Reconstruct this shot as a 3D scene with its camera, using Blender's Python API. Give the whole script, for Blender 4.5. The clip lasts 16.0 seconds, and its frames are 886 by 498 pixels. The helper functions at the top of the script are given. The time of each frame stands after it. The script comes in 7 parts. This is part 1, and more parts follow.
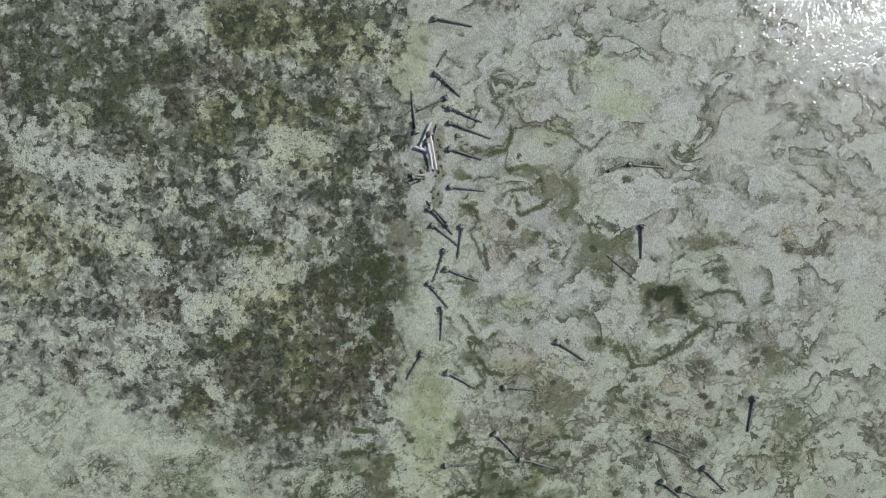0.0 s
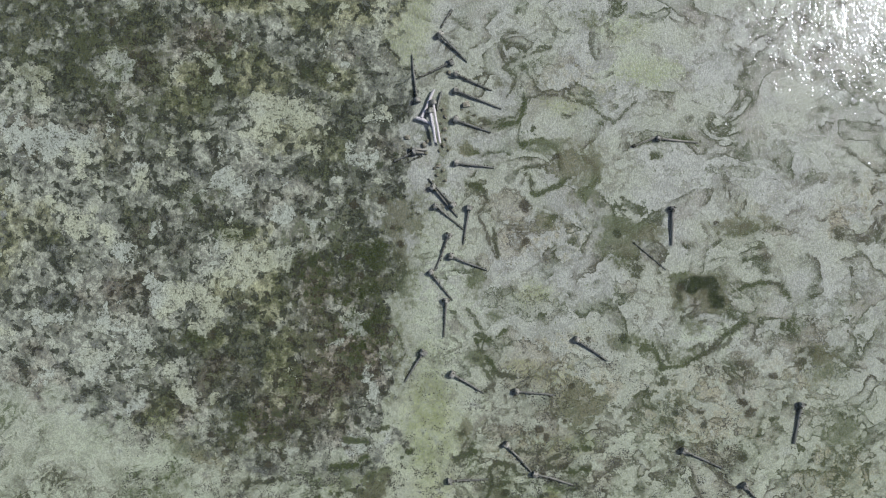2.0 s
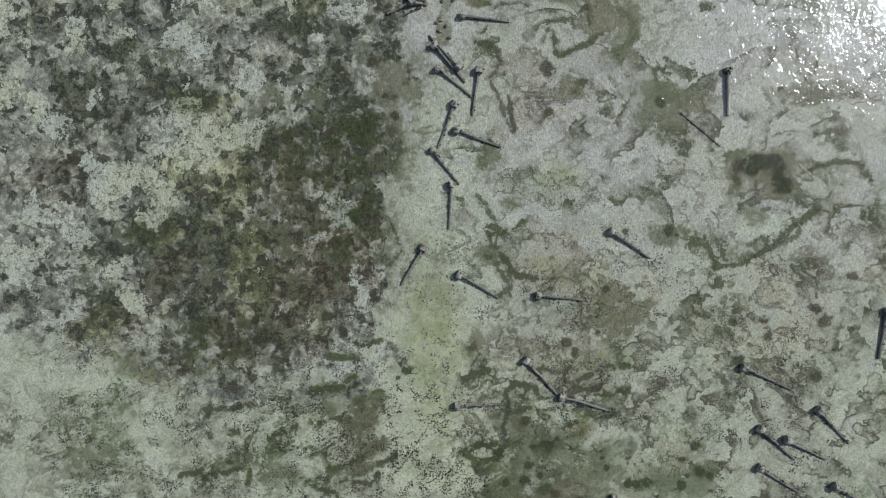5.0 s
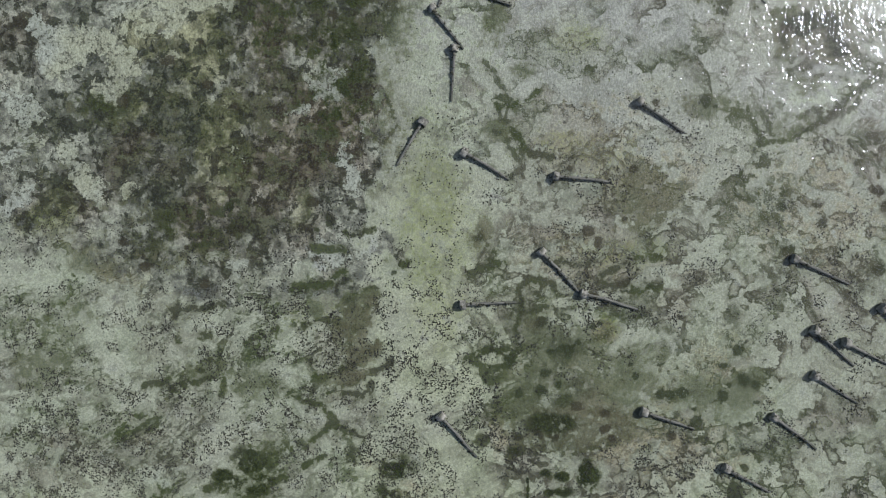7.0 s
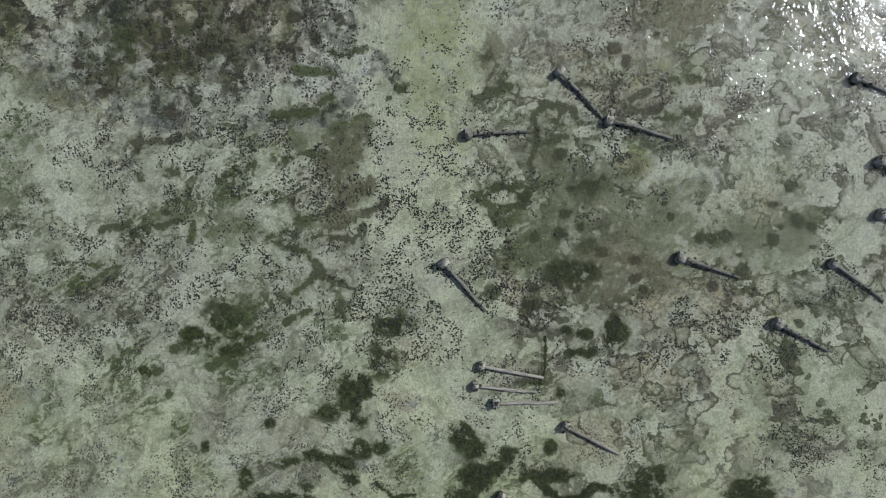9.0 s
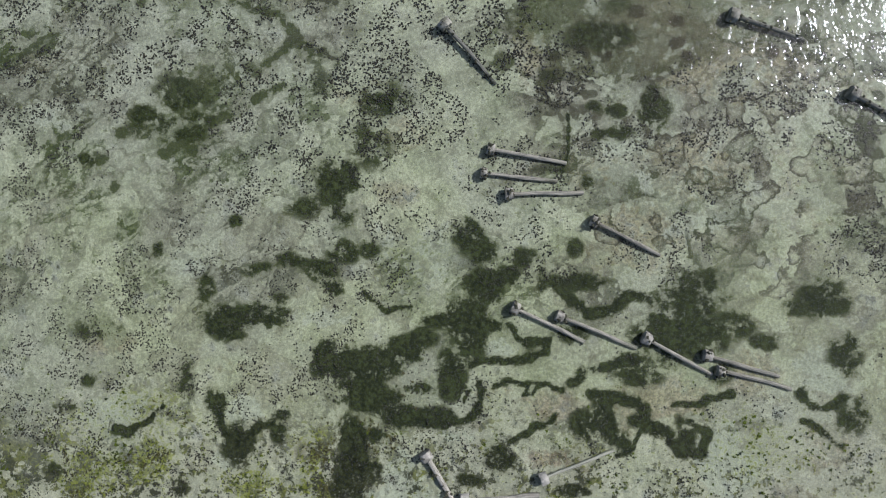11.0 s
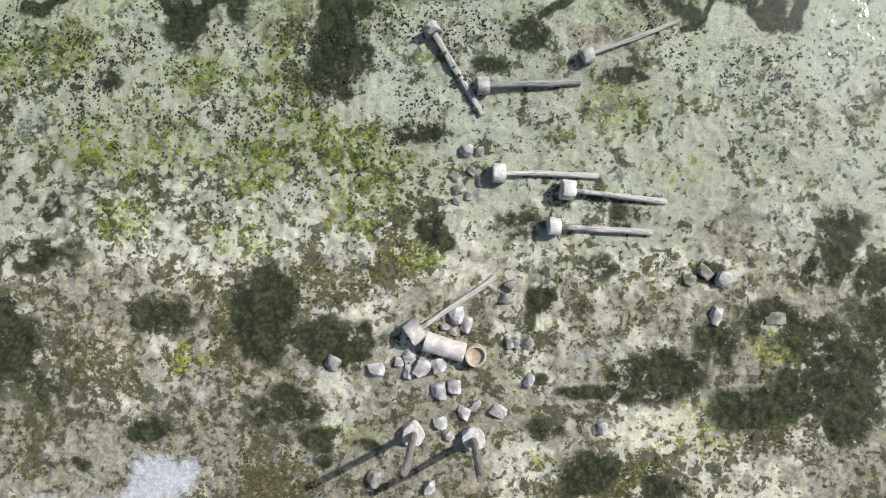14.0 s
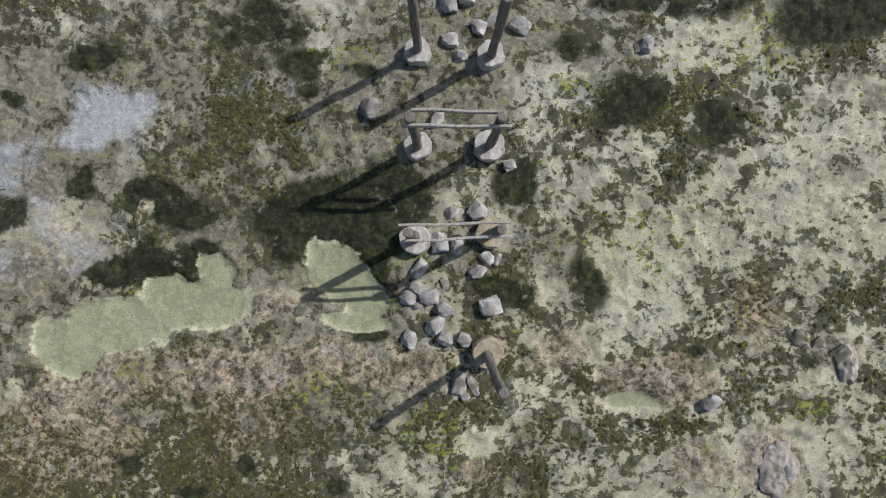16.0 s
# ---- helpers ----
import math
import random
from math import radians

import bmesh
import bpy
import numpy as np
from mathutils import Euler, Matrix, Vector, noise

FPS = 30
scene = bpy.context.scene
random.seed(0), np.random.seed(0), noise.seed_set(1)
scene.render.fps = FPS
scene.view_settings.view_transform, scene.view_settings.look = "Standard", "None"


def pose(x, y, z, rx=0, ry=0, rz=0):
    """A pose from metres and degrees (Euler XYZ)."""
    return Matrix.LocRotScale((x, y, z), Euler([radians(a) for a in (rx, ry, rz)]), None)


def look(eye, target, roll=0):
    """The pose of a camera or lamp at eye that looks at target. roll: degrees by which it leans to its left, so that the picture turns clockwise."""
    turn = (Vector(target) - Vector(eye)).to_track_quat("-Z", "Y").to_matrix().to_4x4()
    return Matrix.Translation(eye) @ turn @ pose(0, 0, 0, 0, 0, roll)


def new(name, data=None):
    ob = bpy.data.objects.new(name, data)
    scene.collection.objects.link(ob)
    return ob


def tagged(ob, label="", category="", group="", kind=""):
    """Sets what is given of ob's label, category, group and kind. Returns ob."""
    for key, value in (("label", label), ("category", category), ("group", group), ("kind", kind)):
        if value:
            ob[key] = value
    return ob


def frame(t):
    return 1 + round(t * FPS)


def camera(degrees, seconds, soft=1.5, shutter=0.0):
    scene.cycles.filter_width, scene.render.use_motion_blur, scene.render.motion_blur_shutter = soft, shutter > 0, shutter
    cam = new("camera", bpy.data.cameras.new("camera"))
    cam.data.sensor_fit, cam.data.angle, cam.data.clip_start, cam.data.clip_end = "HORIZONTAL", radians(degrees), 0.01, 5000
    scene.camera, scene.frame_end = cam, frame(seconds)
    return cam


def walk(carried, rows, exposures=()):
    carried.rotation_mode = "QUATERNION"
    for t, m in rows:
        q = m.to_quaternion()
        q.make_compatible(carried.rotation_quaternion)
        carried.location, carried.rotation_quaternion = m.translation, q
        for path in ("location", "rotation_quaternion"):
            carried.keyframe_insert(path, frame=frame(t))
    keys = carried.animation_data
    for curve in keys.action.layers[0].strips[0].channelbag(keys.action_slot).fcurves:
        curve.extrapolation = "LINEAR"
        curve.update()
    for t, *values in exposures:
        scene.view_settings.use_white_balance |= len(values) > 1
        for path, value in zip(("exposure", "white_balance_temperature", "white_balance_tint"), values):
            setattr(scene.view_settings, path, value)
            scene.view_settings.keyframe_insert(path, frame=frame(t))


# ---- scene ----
cam = camera(73.7, 16.0, soft=1.1)
PATH = [
    (0, -0.033, 61.222, 60.638, -1.582, -0.789, 1.208),
    (0.5, 0.001, 60.803, 58.918, -1.152, -0.708, 1.312),
    (1, -0.054, 60.252, 57.097, -0.816, -0.680, 1.377),
    (1.5, -0.107, 59.473, 55.235, -0.560, -0.685, 1.410),
    (2, -0.157, 58.464, 53.506, -0.371, -0.708, 1.415),
    (2.5, -0.199, 57.109, 51.678, -0.237, -0.736, 1.397),
    (3, -0.207, 55.605, 50.069, -0.146, -0.759, 1.361),
    (5.5, -0.055, 46.841, 42.140, -0.021, -0.590, 1.018),
    (6, 0.023, 44.906, 40.677, -0.010, -0.485, 0.938),
    (6.5, 0.120, 42.731, 39.165, 0.009, -0.357, 0.860),
    (7, 0.237, 40.592, 37.786, 0.040, -0.211, 0.785),
    (7.5, 0.337, 38.147, 36.370, 0.085, -0.050, 0.714),
    (8, 0.446, 35.783, 35.078, 0.147, 0.120, 0.648),
    (8.5, 0.522, 33.109, 33.744, 0.226, 0.295, 0.589),
    (9, 0.603, 30.540, 32.525, 0.322, 0.469, 0.535),
    (11.5, 0.869, 16.611, 25.497, 0.983, 1.135, 0.345),
    (12, 0.821, 13.896, 24.432, 1.124, 1.195, 0.315),
    (12.5, 0.743, 10.955, 23.274, 1.255, 1.223, 0.284),
    (13, 0.648, 8.201, 22.284, 1.368, 1.218, 0.249),
    (13.5, 0.557, 5.198, 21.047, 1.454, 1.180, 0.208),
    (14, 0.463, 2.414, 20.036, 1.504, 1.113, 0.157),
    (14.5, 0.342, -0.552, 19.042, 1.506, 1.018, 0.094),
    (15, 0.223, -3.292, 18.091, 1.451, 0.903, 0.014),
    (15.5, 0.089, -6.237, 17.123, 1.324, 0.775, -0.086),
    (16, -0.037, -8.944, 16.259, 1.114, 0.645, -0.211),
]
walk(cam, [(t, pose(*place)) for t, *place in PATH],
     exposures=[(0, 0.03), (3, 0.05), (5.5, -0.06), (7, -0.12), (9, -0.18), (11.5, -0.06), (12.5, -0.03), (13, 0.06), (13.5, 0.27), (14, 0.34), (14.5, 0.07), (15, -0.09), (15.5, -0.18), (16, -0.34)])

# ---- daylight ----
SUN_UP, SUN_ROUND = 44.0, 62.0
world = bpy.data.worlds.new("daylight")
scene.world = world
world.use_nodes = True
sky = world.node_tree.nodes.new("ShaderNodeTexSky")
sky.sky_type = "NISHITA"
sky.sun_disc = False
sky.sun_elevation = radians(SUN_UP)
sky.sun_rotation = radians(SUN_ROUND)
sky.dust_density = 2.0
world.node_tree.links.new(sky.outputs[0], world.node_tree.nodes["Background"].inputs[0])
world.node_tree.nodes["Background"].inputs[1].default_value = 0.11
sun = new("sun", bpy.data.lights.new("sun", "SUN"))
sun.data.energy = 4.2
sun.data.angle = radians(0.5)
sun.data.color = (1.0, 0.98, 0.95)
sun_way = Vector((math.sin(radians(SUN_ROUND)) * math.cos(radians(SUN_UP)),
                  math.cos(radians(SUN_ROUND)) * math.cos(radians(SUN_UP)), math.sin(radians(SUN_UP))))
sun.matrix_world = look(sun_way * 100, (0, 0, 0))


# ---- materials ----
class Graph:
    """A material's nodes, written as short expressions."""

    def __init__(self, name):
        self.mat = bpy.data.materials.new(name)
        self.mat.use_nodes = True
        self.tree = self.mat.node_tree
        self.out = self.tree.nodes["Material Output"]
        self.bsdf = self.tree.nodes["Principled BSDF"]
        self.coords = self.tree.nodes.new("ShaderNodeTexCoord").outputs["Object"]

    def put(self, socket, value):
        if isinstance(value, bpy.types.NodeSocket):
            self.tree.links.new(value, socket)
        elif isinstance(value, tuple) and len(value) == 3 and socket.type == "RGBA":
            socket.default_value = (*value, 1)
        else:
            socket.default_value = value

    def math(self, op, a, b=0.0, c=0.0, clamp=False):
        n = self.tree.nodes.new("ShaderNodeMath")
        n.operation, n.use_clamp = op, clamp
        for s, v in zip(n.inputs, (a, b, c)):
            self.put(s, v)
        return n.outputs[0]

    def add(self, *terms):
        total = terms[0]
        for term in terms[1:]:
            total = self.math("ADD", total, term)
        return total

    def swing(self, n, gain):
        """A noise's swing about its middle, times gain."""
        return self.math("MULTIPLY_ADD", n, gain, -0.5 * gain)

    def ramp(self, v, lo, hi, a=0.0, b=1.0):
        n = self.tree.nodes.new("ShaderNodeMapRange")
        n.interpolation_type = "SMOOTHSTEP"
        for s, x in zip(n.inputs, (v, lo, hi, a, b)):
            self.put(s, x)
        return n.outputs[0]

    def noise(self, scale, detail=5.0, rough=0.6, warp=0.0, stretch=None, at=(0, 0, 0), turn=0.0):
        m = self.tree.nodes.new("ShaderNodeMapping")
        self.put(m.inputs[0], self.coords)
        m.inputs["Location"].default_value = at
        if turn:
            m.vector_type = "TEXTURE"
            m.inputs["Rotation"].default_value = (0, 0, turn)
        m.inputs["Scale"].default_value = stretch or (1, 1, 1)
        n = self.tree.nodes.new("ShaderNodeTexNoise")
        self.put(n.inputs["Vector"], m.outputs[0])
        n.inputs["Scale"].default_value = scale
        n.inputs["Detail"].default_value = detail
        n.inputs["Roughness"].default_value = rough
        n.inputs["Distortion"].default_value = warp
        return n.outputs[0]

    def read(self, name):
        n = self.tree.nodes.new("ShaderNodeAttribute")
        n.attribute_name = name
        return n.outputs["Fac"]

    def chance(self):
        return self.tree.nodes.new("ShaderNodeObjectInfo").outputs["Random"]

    def island(self):
        return self.tree.nodes.new("ShaderNodeNewGeometry").outputs["Random Per Island"]

    def mix(self, f, a, b, blend="MIX"):
        n = self.tree.nodes.new("ShaderNodeMix")
        n.data_type, n.blend_type = "RGBA", blend
        self.put(n.inputs[0], f)
        self.put(n.inputs[6], a)
        self.put(n.inputs[7], b)
        return n.outputs[2]

    def bump(self, height, strength, distance):
        n = self.tree.nodes.new("ShaderNodeBump")
        n.inputs["Strength"].default_value = strength
        n.inputs["Distance"].default_value = distance
        self.put(n.inputs["Height"], height)
        return n.outputs[0]

    def finish(self, colour, rough, normal=None, gloss=0.5):
        self.put(self.bsdf.inputs["Base Color"], colour)
        self.put(self.bsdf.inputs["Roughness"], rough)
        self.put(self.bsdf.inputs["Specular IOR Level"], gloss)
        if normal:
            self.put(self.bsdf.inputs["Normal"], normal)
        return self.mat


def make_seabed():
    g = Graph("seabed")
    mul = lambda a, b: g.math("MULTIPLY", a, b)
    inv = lambda a: g.math("SUBTRACT", 1.0, a)
    big = g.noise(0.13, 5, 0.55)
    patch = g.noise(0.6, 9, 0.62, 0.3)
    mid = g.noise(2.2, 8, 0.62, 0.25, at=(5, 3, 0))
    small = g.noise(6.5, 6, 0.65, at=(1, 9, 0))
    grain = g.noise(24, 4, 0.7)
    hue = g.noise(0.11, 4, 0.55, at=(31, 17, 0))
    cloud = g.noise(0.3, 7, 0.58, 0.4, at=(19, 23, 0))
    dark, brown, green = g.read("dark"), g.read("brown"), g.read("green")
    pale, white, pool = g.read("pale"), g.read("white"), g.read("pool")
    lines, rocky, north = g.read("lines"), g.read("rocky"), g.read("north")
    turf, reach, smudge, streak = g.read("turf"), g.read("reach"), g.read("smudge"), g.read("slant")
    south = inv(north)
    bank = g.ramp(g.add(g.read("bank"), g.swing(patch, 1.3), g.swing(mid, 0.7)), 0.3, 0.7)

    def lip(v, level, wide):
        """A crisp edge at the level that fades behind it."""
        return mul(g.ramp(v, level, level + 0.007), g.ramp(v, level + 0.25 * wide, level + wide, 1.0, 0.0))

    # sand, its tone drifting slowly; warmer where it falls dry
    wet = g.mix(g.ramp(patch, 0.36, 0.64), (0.345, 0.35, 0.335), (0.45, 0.455, 0.435))
    near = g.mix(g.ramp(patch, 0.36, 0.64), (0.36, 0.385, 0.315), (0.475, 0.495, 0.41))
    near = g.mix(g.read("inner"), g.mix(g.ramp(patch, 0.36, 0.64), (0.375, 0.405, 0.28), (0.48, 0.505, 0.37)), near)
    wet = g.mix(reach, near, wet)
    wet = g.mix(g.ramp(big, 0.42, 0.6, 0.0, 0.7), wet, (0.385, 0.40, 0.335))
    wet = g.mix(mul(south, 0.7), wet, g.mix(g.ramp(patch, 0.36, 0.64), (0.375, 0.375, 0.305), (0.485, 0.48, 0.405)))
    dry = g.mix(g.ramp(mid, 0.35, 0.65), (0.39, 0.38, 0.305), (0.50, 0.485, 0.395))
    dry = g.mix(mul(g.read("tan"), 0.75), dry, g.mix(g.ramp(mid, 0.35, 0.65), (0.31, 0.29, 0.205), (0.44, 0.415, 0.305)))
    c = g.mix(g.read("wet"), dry, wet)
    c = g.mix(mul(g.ramp(g.add(green, g.swing(patch, 0.8)), 0.1, 0.8, 0.0, 0.6), north), c, g.mix(g.ramp(patch, 0.4, 0.6), (0.33, 0.36, 0.21), (0.44, 0.46, 0.30)))

    # soft silt, violet-grey or green-grey
    silt = g.add(cloud, g.swing(mid, 0.22), g.math("MULTIPLY_ADD", smudge, 0.16, -0.08))
    soft = g.math("MAXIMUM", g.ramp(silt, 0.55, 0.63, 0.0, 0.8), mul(g.ramp(silt, 0.535, 0.555), g.ramp(silt, 0.56, 0.63, 1.15, 0.3)))
    tone = g.mix(g.ramp(hue, 0.45, 0.55), (0.60, 0.57, 0.55), (0.58, 0.62, 0.53))
    c = g.mix(mul(soft, g.ramp(smudge, 0.0, 1.0, 0.12, 0.55)), c, tone, "MULTIPLY")

    # silt sheets: each ends in a crisp dark lip and fades behind it
    fray = g.add(g.swing(mid, 0.11), g.swing(small, 0.05))
    sheet = g.add(g.noise(0.16, 4, 0.5, 0.9, at=(11, 4, 0), stretch=(0.95, 1.05, 1)), fray)
    sheet2 = g.add(g.noise(0.3, 4, 0.52, 0.7, at=(2, 31, 0), stretch=(0.92, 1.08, 1)), fray)
    slant = g.add(g.noise(0.42, 3.5, 0.55, 0.3, stretch=(1.6, 0.8, 1), at=(8, 13, 0), turn=0.6), fray, fray)
    part1 = g.ramp(g.noise(0.17, 4, 0.6, at=(17, 27, 0)), 0.46, 0.59)
    part2 = g.ramp(g.noise(0.21, 4, 0.6, at=(7, 7, 0)), 0.44, 0.57)
    part3 = mul(g.ramp(g.noise(0.15, 4, 0.6, at=(41, 2, 0)), 0.38, 0.53), streak)
    tint = g.mix(g.ramp(g.noise(0.2, 4, at=(3, 51, 0)), 0.4, 0.6), (0.265, 0.24, 0.21), (0.215, 0.238, 0.185))
    f1 = mul(g.ramp(sheet, 0.505, 0.52), g.ramp(sheet, 0.54, 0.68, 1.0, 0.35))
    c = g.mix(mul(mul(f1, lines), g.ramp(part2, 0.0, 1.0, 0.06, 0.6)), c, tint)
    f2 = mul(g.ramp(sheet2, 0.54, 0.555), g.ramp(sheet2, 0.58, 0.7, 1.0, 0.3))
    c = g.mix(mul(mul(f2, lines), g.ramp(part1, 0.0, 1.0, 0.06, 0.55)), c, g.mix(part2, (0.24, 0.225, 0.19), (0.195, 0.215, 0.165)))
    rim = g.math("MAXIMUM", mul(part2, lip(sheet, 0.503, 0.075)), mul(part1, lip(sheet2, 0.538, 0.1)))
    sheet3 = g.add(g.noise(0.62, 4, 0.5, 0.15, at=(23, 5, 0), stretch=(0.95, 1.05, 1)), fray)
    part4 = mul(g.ramp(g.add(g.noise(0.12, 5, 0.6, at=(9, 37, 0)), g.swing(patch, 0.25)), 0.41, 0.5), g.math("MULTIPLY_ADD", reach, -0.6, 1.0))
    f3 = mul(g.ramp(sheet3, 0.55, 0.565), g.ramp(sheet3, 0.58, 0.68, 1.0, 0.2))
    c = g.mix(mul(mul(f3, lines), mul(part4, 0.6)), c, g.mix(part1, (0.23, 0.215, 0.17), (0.17, 0.195, 0.13)))
    rim = g.math("MAXIMUM", rim, mul(part4, lip(sheet3, 0.545, 0.08)))
    rim = mul(rim, lines)
    rim = mul(rim, g.ramp(g.add(patch, g.swing(mid, 0.6)), 0.34, 0.52, 0.3, 1.0))
    seam = g.add(g.read("seam"), g.swing(patch, 0.5), g.swing(mid, 0.9), g.swing(small, 0.4))
    c = g.mix(g.ramp(seam, 0.3, 0.8, 0.0, 0.35), c, (0.2, 0.2, 0.155))
    rim = g.math("MAXIMUM", rim, g.ramp(seam, 0.78, 0.88, 0.0, 0.9))
    # the larger sheets
    layer = g.add(g.read("silt"), g.swing(patch, 1.5), g.swing(mid, 1.5), g.swing(small, 0.7))
    c = g.mix(mul(g.ramp(layer, 0.36, 0.42), mul(g.ramp(layer, 0.45, 0.95, 0.5, 0.3), inv(bank))), c, g.mix(g.ramp(hue, 0.45, 0.55), (0.262, 0.238, 0.19), (0.215, 0.233, 0.175)))
    rim = g.math("MAXIMUM", rim, mul(mul(g.ramp(layer, 0.35, 0.39), g.ramp(layer, 0.44, 0.58, 0.85, 0.0)), g.ramp(cloud, 0.42, 0.52, 0.35, 1.0)))
    # slanting drifts of weed with pale middles
    trail = mul(part3, g.math("MAXIMUM", lip(slant, 0.535, 0.15), mul(lip(slant, 0.44, 0.07), 0.85)))
    trail = mul(trail, g.ramp(g.add(cloud, g.swing(mid, 0.5)), 0.42, 0.54, 0.25, 1.0))
    c = g.mix(mul(trail, 0.92), c, g.mix(g.ramp(hue, 0.44, 0.56), (0.075, 0.08, 0.052), (0.06, 0.082, 0.026)))

    # brown silt on the flat
    fb = g.ramp(g.add(brown, g.swing(mid, 2.2), g.swing(patch, 1.8)), 0.2, 0.8)
    c = g.mix(mul(mul(fb, mul(north, inv(bank))), 0.6), c, g.mix(g.ramp(g.add(small, g.swing(mid, 0.7)), 0.36, 0.64), (0.15, 0.122, 0.072), (0.36, 0.315, 0.205)))

    # the bank: soft growth in broad clouds, pale crust with ragged rims over it
    shade = g.add(g.math("MULTIPLY", dark, 0.31), g.math("MULTIPLY", pale, -0.25), g.swing(patch, 1.5), g.swing(cloud, 1.7), g.swing(mid, 1.6), g.swing(small, 1.1), 0.2)
    mossy = g.ramp(g.add(green, g.swing(patch, 0.9), g.swing(cloud, 0.6)), 0.2, 0.62)
    warm = g.ramp(g.add(mul(brown, 0.38), g.swing(hue, 1.6), g.swing(patch, 0.5), 0.12), 0.15, 0.55)
    lit = g.mix(warm, (0.345, 0.355, 0.31), (0.36, 0.335, 0.287))
    lit = g.mix(mossy, lit, (0.325, 0.325, 0.225))
    deep = g.mix(warm, (0.094, 0.1, 0.08), (0.115, 0.098, 0.075))
    deep = g.mix(mossy, deep, (0.066, 0.074, 0.034))
    cover = g.mix(g.ramp(shade, -0.06, 0.62), lit, deep)
    knots = g.ramp(g.add(g.noise(1.1, 8, 0.62, 0.5, at=(14, 4, 0)), g.math("MULTIPLY", dark, 0.05), g.swing(cloud, 0.35)), 0.525, 0.575, 0.0, 0.88)
    cover = g.mix(knots, cover, g.mix(warm, (0.038, 0.043, 0.028), (0.045, 0.037, 0.025)))
    cover = g.mix(0.72, cover, g.mix(g.ramp(g.add(g.noise(1.7, 8, 0.66, 0.4, at=(44, 21, 0)), g.swing(small, 0.35)), 0.38, 0.62), (0.22, 0.22, 0.22), (0.74, 0.74, 0.73)), "OVERLAY")
    mott = g.add(g.noise(0.3, 9, 0.6, 0.3, at=(21, 8, 0)), g.swing(mid, 0.2), g.swing(small, 0.12), g.math("MULTIPLY", pale, 0.17), g.math("MULTIPLY", dark, -0.035))
    crust = g.mix(g.ramp(mid, 0.4, 0.6), g.mix(g.ramp(hue, 0.42, 0.56), (0.39, 0.40, 0.315), (0.365, 0.385, 0.35)), g.mix(g.ramp(hue, 0.42, 0.56), (0.46, 0.475, 0.38), (0.45, 0.475, 0.435)))
    crust = g.mix(mul(mossy, 0.4), crust, (0.40, 0.42, 0.31))
    crust = g.mix(g.ramp(g.add(g.noise(5.5, 5, 0.7, at=(12, 40, 0)), g.swing(mid, 0.9)), 0.38, 0.43, 0.85, 0.0), crust, (0.065, 0.068, 0.046))
    cover = g.mix(mul(g.ramp(mott, 0.588, 0.598), 0.85), cover, crust)
    cover = g.mix(mul(lip(g.math("SUBTRACT", 1.18, mott), 0.585, 0.035), g.ramp(cloud, 0.4, 0.55, 0.25, 0.75)), cover, (0.075, 0.078, 0.055))
    c = g.mix(bank, c, cover)

    # clean sand
    fp = g.ramp(g.add(pale, g.swing(patch, 2.4), g.swing(mid, 2.6)), 0.35, 0.6)
    c = g.mix(mul(mul(fp, inv(bank)), 0.8), c, g.mix(g.read("wet"), (0.49, 0.47, 0.35), (0.43, 0.46, 0.375)))

    # drier mud towards the pier: a soft dark film, then ragged turf
    film = g.add(g.noise(0.24, 7, 0.62, 0.5, at=(13, 2, 0)), g.swing(mid, 0.4), g.swing(small, 0.2), g.math("MULTIPLY", g.read("film"), 0.09), g.math("MULTIPLY", brown, 0.05), g.math("MULTIPLY", pale, -0.1))
    c = g.mix(mul(g.ramp(film, 0.54, 0.62, 0.0, 0.8), south), c, g.mix(g.ramp(g.add(small, g.swing(patch, 0.8)), 0.38, 0.62), (0.125, 0.112, 0.08), (0.225, 0.205, 0.15)))
    clump = g.add(g.noise(3.6, 6, 0.68, 0.4, at=(33, 12, 0)), g.swing(small, 0.25), g.swing(g.noise(1.25, 4, 0.6, at=(3, 71, 0)), 0.75), g.math("MULTIPLY_ADD", turf, 0.26, -0.13))
    ft = mul(g.ramp(clump, 0.53, 0.575), south)
    leaf = g.mix(g.ramp(patch, 0.4, 0.6), (0.05, 0.044, 0.028), (0.046, 0.05, 0.02))
    leaf = g.mix(g.ramp(g.add(small, g.swing(clump, -0.8)), 0.4, 0.62), leaf, (0.13, 0.12, 0.066))
    moss = g.mix(g.ramp(g.add(g.noise(1.1, 5, 0.6, at=(6, 61, 0)), g.swing(small, 0.5)), 0.47, 0.6), (0.03, 0.034, 0.014), (0.125, 0.135, 0.032))
    leaf = g.mix(g.read("wet"), leaf, moss)
    c = g.mix(mul(ft, 0.9), c, leaf)
    worm = g.math("ABSOLUTE", g.swing(g.add(g.noise(1.25, 6, 0.62, 0.8, at=(51, 9, 0)), g.swing(small, 0.12)), 1.0))
    reef = mul(south, g.ramp(g.add(brown, rocky, g.swing(mid, 1.4), g.swing(patch, 1.4)), 0.4, 0.8))
    crusty = g.mix(g.ramp(worm, 0.02, 0.075), g.mix(g.ramp(small, 0.4, 0.6), (0.30, 0.235, 0.165), (0.46, 0.375, 0.285)), g.mix(g.ramp(g.add(grain, g.swing(small, 0.8)), 0.42, 0.6), (0.05, 0.042, 0.022), (0.15, 0.13, 0.075)))
    c = g.mix(mul(reef, 0.8), c, crusty)
    rust = mul(south, g.ramp(g.add(brown, g.swing(mid, 2.2), g.swing(patch, 1.4)), 0.45, 0.85))
